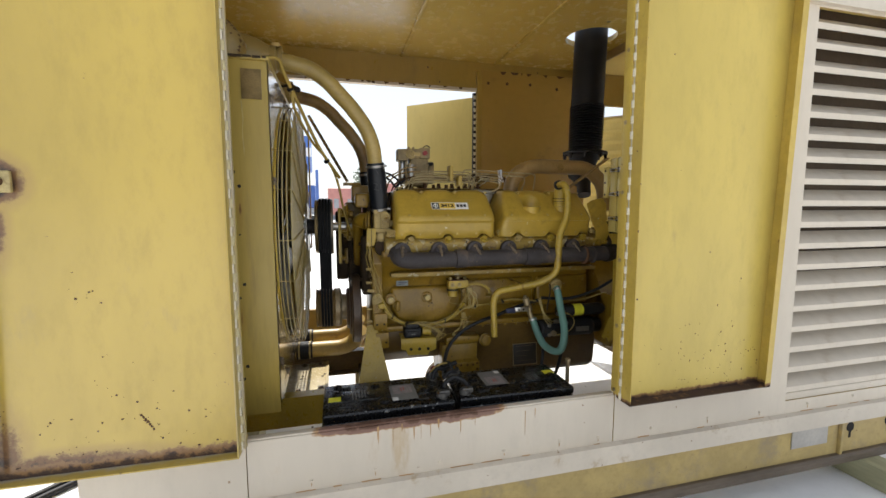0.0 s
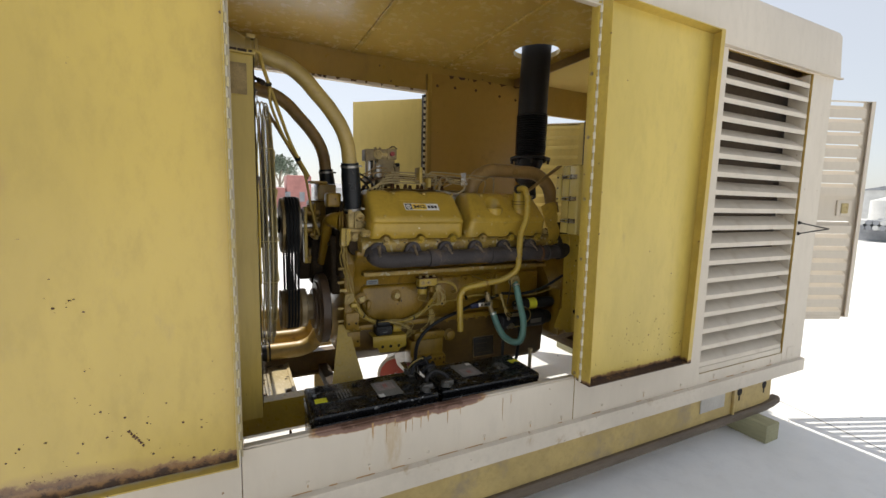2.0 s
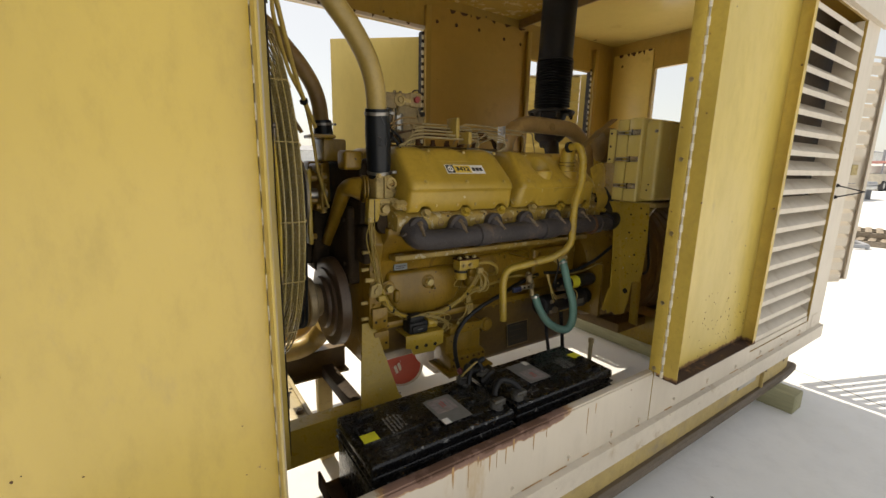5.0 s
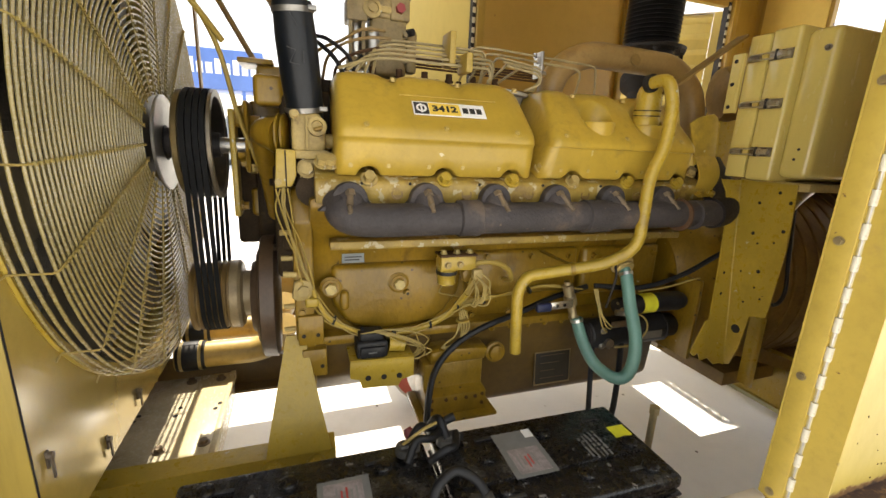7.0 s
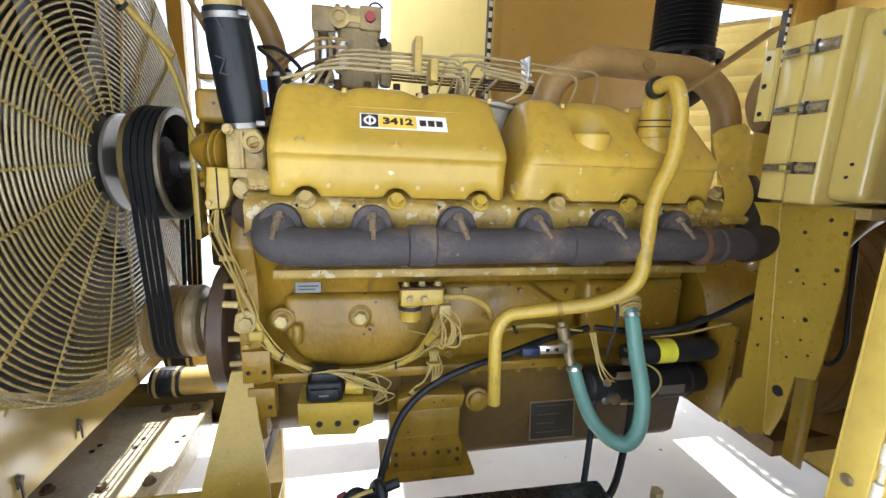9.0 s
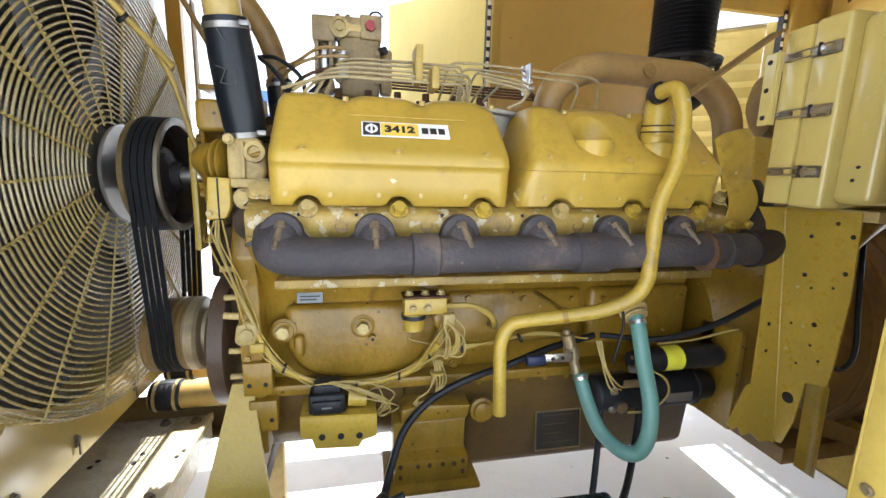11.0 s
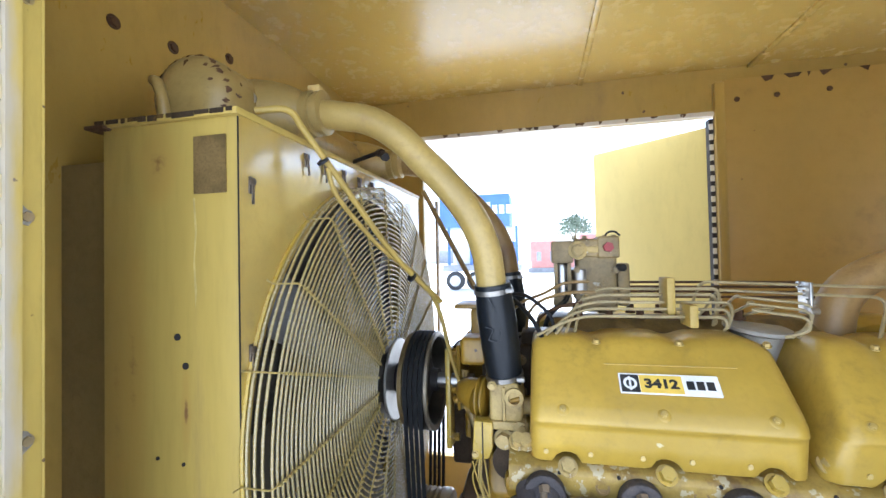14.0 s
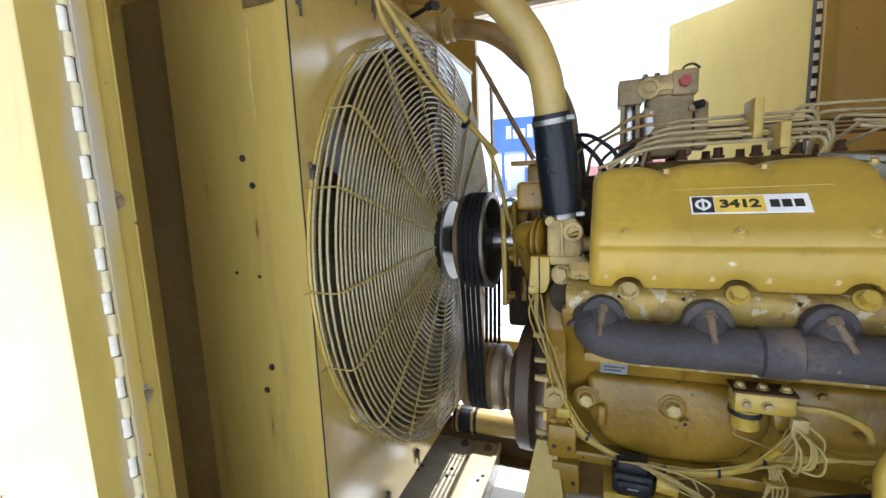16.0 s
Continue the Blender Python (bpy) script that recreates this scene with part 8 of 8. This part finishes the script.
# lighter black puts the moulded bars' highlights into the colour
highlit_black = mat("black plastic lightened for highlights", (0.030, 0.030, 0.032), 0.4, vary=0.3, vscale=20, dirt=(0.09, 0.088, 0.083), amount=0.4, dscale=40)


def battery(at, turn):
    """A large commercial battery, 0.52 long, its label end at local -x."""
    b = thing("battery", (0, 0, 0), "scuffed black truck battery with grey and yellow stickers", "battery", "batteries")
    L, W, Hh_ = 0.255, 0.134, 0.245
    bm = B()
    box(bm, -L, L, -W, W, 0.0, 0.20, b=0.008, seg=3)
    case_ = part("case", bm, battery_black, b)
    for z in (0.165, 0.185):
        bm = B()
        box(bm, -L - 0.004, L + 0.004, -W - 0.004, W + 0.004, z, z + 0.007, b=0.002)
        part("case_rib", bm, battery_black, case_)
    bm = B()
    box(bm, -L - 0.002, L + 0.002, -W - 0.002, W + 0.002, 0.202, 0.236, b=0.010, seg=3)
    box(bm, -L + 0.02, L - 0.02, -0.045, 0.045, 0.234, 0.242, b=0.004)
    lid_ = part("lid", bm, battery_black, b)
    cap = mesh_of(lathe(B(), [(0, 0.019), (0.008, 0.019), (0.011, 0.015), (0.012, 0.006)], (0, 0, 0), (0, 0, 1), 18), battery_black)
    for x, y in ((-0.205, 0.02), (-0.045, 0.075), (-0.02, -0.07), (0.155, -0.02), (0.15, 0.07), (-0.20, 0.095)):
        piece("vent_cap", cap, pose(x, y, 0.241 if abs(y) < 0.045 else 0.2355), lid_)
    for x, y, nm in ((0.215, 0.095, "positive_post"), (0.215, -0.095, "negative_post")):
        bm = B()
        lathe(bm, [(0, 0.018), (0.004, 0.018), (0.005, 0.010), (0.022, 0.009)], (x, y, 0.235), (0, 0, 1), 16)
        part(nm, bm, steel, lid_)
    for x in (-0.17, 0.135):
        for y in (0.085, -0.092):
            part("moulded_bar", box(B(), x - 0.022, x + 0.022, y, y + 0.009, 0.236, 0.240, b=0.0015), highlit_black, lid_)
    bm = B()
    box(bm, 0.01, 0.115, -0.088, 0.055, 0.2425, 0.2432)
    lab = part("warning_label", bm, print_grey, lid_, "scuffed grey warning label", smooth=False)
    bm = B()
    box(bm, 0.022, 0.10, -0.03, 0.045, 0.2432, 0.2436)
    part("label_field", bm, mat("faded pink print", (0.29, 0.255, 0.25), 0.4, vary=0.3, vscale=60), lab, smooth=False)
    for i in range(5):
        bm = B()
        box(bm, 0.045 + 0.010 * i, 0.049 + 0.010 * i, -0.012 + 0.004 * (i % 3), 0.030 - 0.007 * (i % 2), 0.2436, 0.2439)
        part("print_bar", bm, print_red if i in (1, 2) else print_dim, lab, smooth=False)
    bm = B()
    box(bm, 0.012, 0.035, -0.088, -0.06, 0.2432, 0.2438)
    part("label_corner", bm, print_white, lab, smooth=False)
    bm = B()
    rr = random.Random(3)
    for i in range(5):
        x, y = -0.145 + 0.0125 * i, -0.042 + 0.004 * i
        while y < 0.042:
            w, h = rr.uniform(0.004, 0.016), rr.uniform(0.004, 0.0075)
            box(bm, x + rr.uniform(0, 0.002), x + h, y, min(0.044, y + w), 0.2425, 0.2431)
            y += w + rr.choice((0.0012, 0.0012, 0.005))
    tagged(part("rubbed_print", bm, print_dim, lid_, "half rubbed-off grey print", smooth=False), kind="stuff")
    bm = B()
    box(bm, -0.236, -0.188, -0.043, -0.003, 0.2425, 0.2432)
    part("date_sticker", bm, bright_yellow, lid_, "lemon-yellow square sticker", smooth=False)
    b.matrix_basis = pose(*at, 0, 0, turn)
    for c in b.children:
        c.matrix_parent_inverse = Matrix()
    return b


b1 = battery((0.195, 1.672, 0.470), -0.5)
copy_thing(b1, pose(0.728, 1.676, 0.470, 0, 0, 179.0))

cab = thing("battery_cables", (0.45, 1.67, 0.72), "black battery cables with lead clamps and a red boot", "cables")
for nm, pts, r, mt in (("link_cable", [(0.415, 1.60, 0.735), (0.43, 1.615, 0.752), (0.47, 1.63, 0.764), (0.505, 1.61, 0.754), (0.52, 1.585, 0.738)], 0.010, rubber),
                       ("black_cable", [(0.50, 1.765, 0.73), (0.49, 1.80, 0.76), (0.48, 1.83, 0.72), (0.50, 1.86, 0.65)], 0.0105, rubber),
                       ("white_wire", [(0.395, 1.765, 0.735), (0.415, 1.75, 0.765), (0.45, 1.76, 0.775), (0.475, 1.775, 0.77)], 0.004, wire_cream),
                       ("black_cable", [(0.44, 1.70, 0.735), (0.47, 1.69, 0.765), (0.50, 1.71, 0.755), (0.52, 1.76, 0.745)], 0.009, rubber),
                       ("black_cable", [(0.395, 1.72, 0.725), (0.42, 1.74, 0.76), (0.46, 1.75, 0.752), (0.50, 1.80, 0.735), (0.50, 1.85, 0.68)], 0.0085, rubber),
                       ("black_cable", [(0.41, 1.765, 0.735), (0.44, 1.79, 0.755), (0.47, 1.80, 0.74), (0.53, 1.80, 0.76)], 0.010, rubber)):
    part(nm, tube(B(), flow(pts, 7), r, 10), mt, cab)
for x, y in ((0.402, 1.578), (0.50, 1.578), (0.40, 1.767), (0.50, 1.772)):
    bm = B()
    lathe(bm, [(0, 0.022), (0.018, 0.021), (0.02, 0.012), (0.026, 0.010)], (x, y, 0.712), (0, 0, 1), 14)
    box(bm, x - 0.012, x + 0.034, y - 0.012, y + 0.012, 0.715, 0.738, b=0.004)
    part("clamp", bm, lead, cab)
bm = B()
lathe(bm, [(0, 0.006), (0.006, 0.013), (0.02, 0.013), (0.03, 0.009)], (0.425, 1.79, 0.722), (-0.3, 0.5, 0.6), 16)
part("red_boot", bm, mat("dark red rubber", (0.16, 0.02, 0.02), 0.5, vary=0.2), cab)

# ---- bucket under the engine ----
bk = thing("bucket", (0.85, 3.05, 0.0), "white plastic bucket with a red printed end lying on the concrete", "bucket")
bm = B()
ax = Vector((-0.40, -0.85, 0.06)).normalized()
bo = Vector((0.925, 3.26, 0.153))
lathe(bm, [(0.0, 0.125), (0.33, 0.143), (0.345, 0.151), (0.36, 0.147), (0.36, 0.137)], bo, ax, 36)
part("shell", bm, mat("grimy white plastic", (0.50, 0.46, 0.40), 0.45, vary=0.15, vscale=5, dirt=(0.35, 0.28, 0.2), amount=0.4), bk)
part("red_end", lathe(B(), [(0.358, 0.02), (0.358, 0.134), (0.3635, 0.131), (0.3635, 0.02)], bo, ax, 36), mat("orange-red plastic", (0.42, 0.05, 0.022), 0.45, vary=0.15, vscale=5), bk, "orange-red bucket end")
bm = B()
lathe(bm, [(0.335, 0.153), (0.350, 0.153)], bo, ax, 36)
part("rim", bm, mat("grey-white plastic", (0.5, 0.45, 0.38), 0.5, vary=0.2), bk)
u_, w_ = frame_of(ax)
for i in range(4):
    c = bo + ax * 0.3642
    side_ = Vector((1, 0.25, 0)).normalized()
    upv = ax.cross(side_).normalized()
    bm = B()
    box(bm, -0.055 + 0.032 * i, -0.033 + 0.032 * i, -0.03, 0.03, 0.0, 0.001)
    m_ = Matrix.Translation(c) @ Matrix((side_, upv, ax)).transposed().to_4x4() @ pose(0, 0, 0, 0, 0, 20)
    bmesh.ops.transform(bm, matrix=m_, verts=bm.verts[:])
    part("print_bar", bm, print_white, bk, smooth=False)

# ---- the yard beyond ----
# distance haze is put into the trailer's lighter blue
blue_paint = mat("blue paint paled for haze", (0.075, 0.155, 0.43), 0.5, vary=0.15, vscale=1)
red_paint = mat("faded red paint", (0.50, 0.22, 0.19), 0.5, vary=0.2, vscale=1)
grey_steel = mat("weathered grey steel", (0.30, 0.31, 0.33), 0.6, vary=0.25, vscale=2)
pale_paint = mat("sun-faded white paint", (0.62, 0.62, 0.60), 0.6, vary=0.12, vscale=1)
wood = mat("grey weathered wood", (0.30, 0.25, 0.19), 0.85, vary=0.25, vscale=3, stretch=(1, 6, 6))
tyre_m = mat("dusty tyre", (0.05, 0.05, 0.05), 0.8, vary=0.3)


def wheel(parent, at, r, w):
    bm = B()
    lathe(bm, [(0, r * 0.6), (0.02, r), (w - 0.02, r), (w, r * 0.6)], at, (0, 1, 0), 28)
    t_ = part("tyre", bm, tyre_m, parent)
    bm = B()
    lathe(bm, [(-0.01, r * 0.2), (-0.01, r * 0.58), (w + 0.01, r * 0.58), (w + 0.01, r * 0.2)], at, (0, 1, 0), 24)
    part("rim", bm, pale_paint, t_)


tr = thing("service_trailer", (-2.2, 23.5, 0), "blue service trailer with white lettering across the yard", "trailer")
bm = B()
box(bm, -4.9, -1.15, 23, 25.4, 3.35, 5.05, b=0.06)
part("blue_body", bm, blue_paint, tr)
for i in range(9):
    bm = B()
    box(bm, -4.2 + 0.36 * i, -3.95 + 0.36 * i, 22.97, 22.995, 4.0, 4.62 if i in (0, 3, 5) else 4.45)
    part("letter_bar", bm, print_white, tr, smooth=False)
bm = B()
box(bm, -4.8, -0.6, 23.1, 25.3, 1.0, 1.35, b=0.03)
part("chassis", bm, grey_steel, tr)
for x in (-4.5, -3.3, -2.1, -0.9):
    bm = B()
    box(bm, x, x + 0.14, 23.1, 23.24, 1.35, 3.35)
    part("post", bm, blue_paint, tr, smooth=False)
for x, h, mt in ((-4.1, 1.1, pale_paint), (-2.9, 0.9, grey_steel), (-1.7, 1.2, blue_paint)):
    bm = B()
    box(bm, x, x + 0.75, 23.4, 25.0, 1.36, 1.36 + h, b=0.05)
    part("machine_case", bm, mt, tr)
for x in (-4.1, -3.0, -1.3):
    wheel(tr, (x, 23.0, 0.5), 0.5, 0.35)
rm_ = thing("red_rig", (3.2, 47, 0), "faded red oilfield skid in the distance", "skid")
for x0, x1, z0_, z1_ in ((-0.6, 2.0, 0.5, 3.3), (2.2, 4.2, 0.5, 2.6), (4.4, 6.8, 0.5, 3.9)):
    bm = B()
    box(bm, x0, x1, 46, 49, z0_, z1_, b=0.08)
    part("cabinet", bm, red_paint, rm_)
bm = B()
box(bm, -0.9, 7.0, 46, 49, 0.0, 0.5)
part("skid_frame", bm, grey_steel, rm_)
for i in range(5):
    bm = B()
    box(bm, 0.0 + 1.4 * i, 0.5 + 1.4 * i, 45.96, 45.99, 1.2, 2.2)
    part("vent", bm, grey_steel, rm_, smooth=False)

tree = thing("tree", (6.4, 76, 0), "round-crowned tree far across the yard, paled for haze", "tree")
bm = B()
tube(bm, flow([(6.4, 76, 0), (6.5, 76, 2.2), (6.3, 76, 4.4), (6.7, 76, 6.6)], 6), 0.2, 10, radii=[0.3 - 0.008 * i for i in range(19)])
for a in (0.3, 2.2, 4.0, 5.4):
    tube(bm, flow([(6.4, 76, 3.6), (6.4 + 1.0 * math.cos(a), 76 + 1.0 * math.sin(a), 5.2), (6.4 + 1.8 * math.cos(a), 76 + 1.8 * math.sin(a), 6.4)], 5), 0.08, 8)
part("trunk", bm, wood, tree)
bm = B()
rr = random.Random(21)
for i in range(1500):
    a, e, d = rr.uniform(0, 6.28), rr.uniform(-0.5, 1.5), rr.random() ** 0.4
    c = Vector((6.4 + 3.2 * d * math.cos(a) * math.cos(e) * rr.uniform(0.8, 1.1), 76 + 3.0 * d * math.sin(a) * math.cos(e), 6.3 + 2.3 * d * math.sin(e) * rr.uniform(0.8, 1.15)))
    u_, w_ = frame_of((rr.uniform(-1, 1), rr.uniform(-1, 1), rr.uniform(-1, 1)))
    k = rr.uniform(0.12, 0.28)
    bm.faces.new([bm.verts.new(c + u_ * k), bm.verts.new(c + w_ * k * 0.6), bm.verts.new(c - u_ * k), bm.verts.new(c - w_ * k * 0.6)])
# haze over the distance is put into the greyed leaf colour
part("crown", bm, mat("leaves paled for haze", (0.16, 0.20, 0.14), 0.7, vary=0.3, vscale=2), tree, smooth=False)

# low sheds along the far edge
for x0, x1, y, h, mt in ((-40, -12, 120, 5, pale_paint), (-8, 14, 150, 4, pale_paint), (20, 42, 130, 5, pale_paint), (85, 130, 62, 6, pale_paint), (100, 150, 20, 5, pale_paint), (90, 120, 95, 7, pale_paint)):
    shed = thing("storage_shed", ((x0 + x1) / 2, y, 0), "low pale storage shed on the horizon", "shed", "storage sheds")
    bm = B()
    box(bm, x0, x1, y, y + 15, 0, h)
    part("wall", bm, mt, shed, smooth=False)
    bm = B()
    prism(bm, [(y - 0.5, h), (y + 7.5, h + 1.6), (y + 15.5, h)], "x", x0 - 0.4, x1 + 0.4)
    part("roof", bm, grey_steel, shed, smooth=False)
    bm = B()
    box(bm, (x0 + x1) / 2 - 2, (x0 + x1) / 2 + 2, y - 0.05, y - 0.002, 0, h * 0.75)
    part("door", bm, grey_steel, shed, smooth=False)

# things that lie about on the right-hand side of the yard
jp = thing("red_pump", (11.6, 3.3, 0), "small red pump with grey hoses lying on the concrete", "pump")
bm = B()
lathe(bm, [(0, 0.10), (0.03, 0.16), (0.35, 0.16), (0.40, 0.10)], (11.3, 3.25, 0.17), (1, 0.2, 0), 22)
part("casing", bm, red_paint, jp)
bm = B()
lathe(bm, [(0, 0.08), (0.25, 0.08), (0.30, 0.05)], (11.65, 3.3, 0.19), (1, 0.2, 0.2), 18)
part("motor", bm, grey_steel, jp)
bm = B()
tube(bm, flow([(11.2, 3.2, 0.2), (11.0, 3.0, 0.08), (11.2, 2.75, 0.06), (11.5, 2.85, 0.06), (11.6, 3.1, 0.1)], 7), 0.045, 10)
part("hose", bm, grey_steel, jp)


def pallet(x, y, z, turn):
    pl = thing("pallet", (0, 0, 0), "grey weathered wooden pallet lying flat", "pallet", "pallets")
    for i in range(6):
        part("board", box(B(), -0.6, 0.6, -0.5 + 0.18 * i, -0.39 + 0.18 * i, 0.10, 0.122, b=0.004), wood, pl)
    for i in range(3):
        part("bearer", box(B(), -0.6 + 0.55 * i, -0.5 + 0.55 * i, -0.5, 0.51, 0.0, 0.098, b=0.004), wood, pl)
    pl.matrix_basis = pose(x, y, z, 0, 0, turn)
    for c in pl.children:
        c.matrix_parent_inverse = Matrix()
    return pl


p0 = pallet(12.3, 2.95, 0.0, 8)
copy_thing(p0, pose(13.4, 3.0, 0.0, 0, 0, 4))
copy_thing(p0, pose(12.9, 2.98, 0.123, 0, 0, 11))

fr = thing("steel_stand", (12.2, 2.2, 0), "pale steel stand on splayed legs with a yellow top", "stand")
for sx in (-1, 1):
    for sy in (-1, 1):
        bm = B()
        cyl(bm, (12.5 + 0.45 * sx, 2.1 + 0.4 * sy, 0), (12.5 + 0.3 * sx, 2.1 + 0.25 * sy, 1.35), 0.05, seg=10)
        part("leg", bm, pale_paint, fr)
bm = B()
box(bm, 12.1, 12.9, 1.75, 2.45, 0.30, 0.42, b=0.02)
part("shelf", bm, pale_paint, fr)
bm = B()
prism(bm, [(12.0, 1.35), (13.0, 1.35), (12.85, 1.52), (12.5, 1.62), (12.15, 1.52)], "y", 1.7, 2.5, bevel=0.02)
part("top", bm, mat("dusty amber paint", (0.50, 0.38, 0.12), 0.5), fr)

for k, (x, y) in enumerate(((29.0, 9.0), (33.0, 8.2), (36.5, 10.5))):
    rk = thing("pipe_rack", (x, y, 0), "steel rack stacked with grey pipes", "rack", "pipe racks")
    for i in range(3):
        bm = B()
        box(bm, x - 1.2 + 1.2 * i, x - 1.08 + 1.2 * i, y - 1, y + 1, 0.0, 0.55)
        part("rack_leg", bm, grey_steel, rk, smooth=False)
    for i in range(14):
        bm = B()
        cyl(bm, (x - 2.0, y - 0.9 + 0.26 * (i % 7), 0.68 + 0.24 * (i // 7)), (x + 2.2, y - 0.9 + 0.26 * (i % 7), 0.68 + 0.24 * (i // 7)), 0.12, seg=12)
        part("pipe", bm, grey_steel if i % 3 else pale_paint, rk)
for x, y, h in ((52, 16, 2.4), (56, 11, 2.2)):
    tk = thing("storage_tank", (x, y, 0), "upright pale grey storage tank", "tank", "storage tanks")
    bm = B()
    lathe(bm, [(0, 1.5), (h, 1.5), (h + 0.4, 0.3)], (x, y, 0), (0, 0, 1), 28)
    part("shell", bm, pale_paint, tk)
    bm = B()
    cyl(bm, (x, y, h + 0.35), (x, y, h + 1.5), 0.12, seg=10)
    part("vent_pipe", bm, grey_steel, tk)
lr = thing("loader", (27.0, 5.4, 0), "parked machine with a faded red roof", "loader")
bm = B()
box(bm, 26.0, 28.4, 4.6, 6.2, 0.6, 1.5, b=0.08)
part("body", bm, mat("dusty pale machine paint", (0.50, 0.45, 0.36), 0.5), lr)
for x in (26.3, 28.0):
    for y in (4.7, 6.0):
        bm = B()
        box(bm, x, x + 0.1, y, y + 0.1, 1.5, 2.4)
        part("post", bm, grey_steel, lr, smooth=False)
bm = B()
box(bm, 26.0, 28.4, 4.5, 6.3, 2.4, 2.6, b=0.04)
part("roof", bm, red_paint, lr)
for x in (26.5, 27.9):
    wheel(lr, (x, 4.45, 0.45), 0.45, 0.3)
lr.location = lr.location + Vector((26.0, 5.5, 0.0))
mast = thing("mast", (95, 34, 0), "thin steel mast on the horizon", "mast")
part("pole", cyl(B(), (95, 34, 0), (95, 34, 11), 0.12, 0.06, seg=8), grey_steel, mast)
# black hoses on the ground by the end of the skid
for k, dy in enumerate((0.0, 0.07)):
    bm = B()
    tube(bm, flow([(-3.4, 0.35 + dy, 0.02), (-2.4, 1.35 + dy, 0.02), (-1.45, 2.42 + dy, 0.02), (-1.0, 2.95 + dy, 0.02), (-0.95, 4.2 + dy, 0.02)], 8), 0.017, 10)
    solo("ground_cable", bm, rubber, "black cable lying on the concrete", "cable", "ground cables")
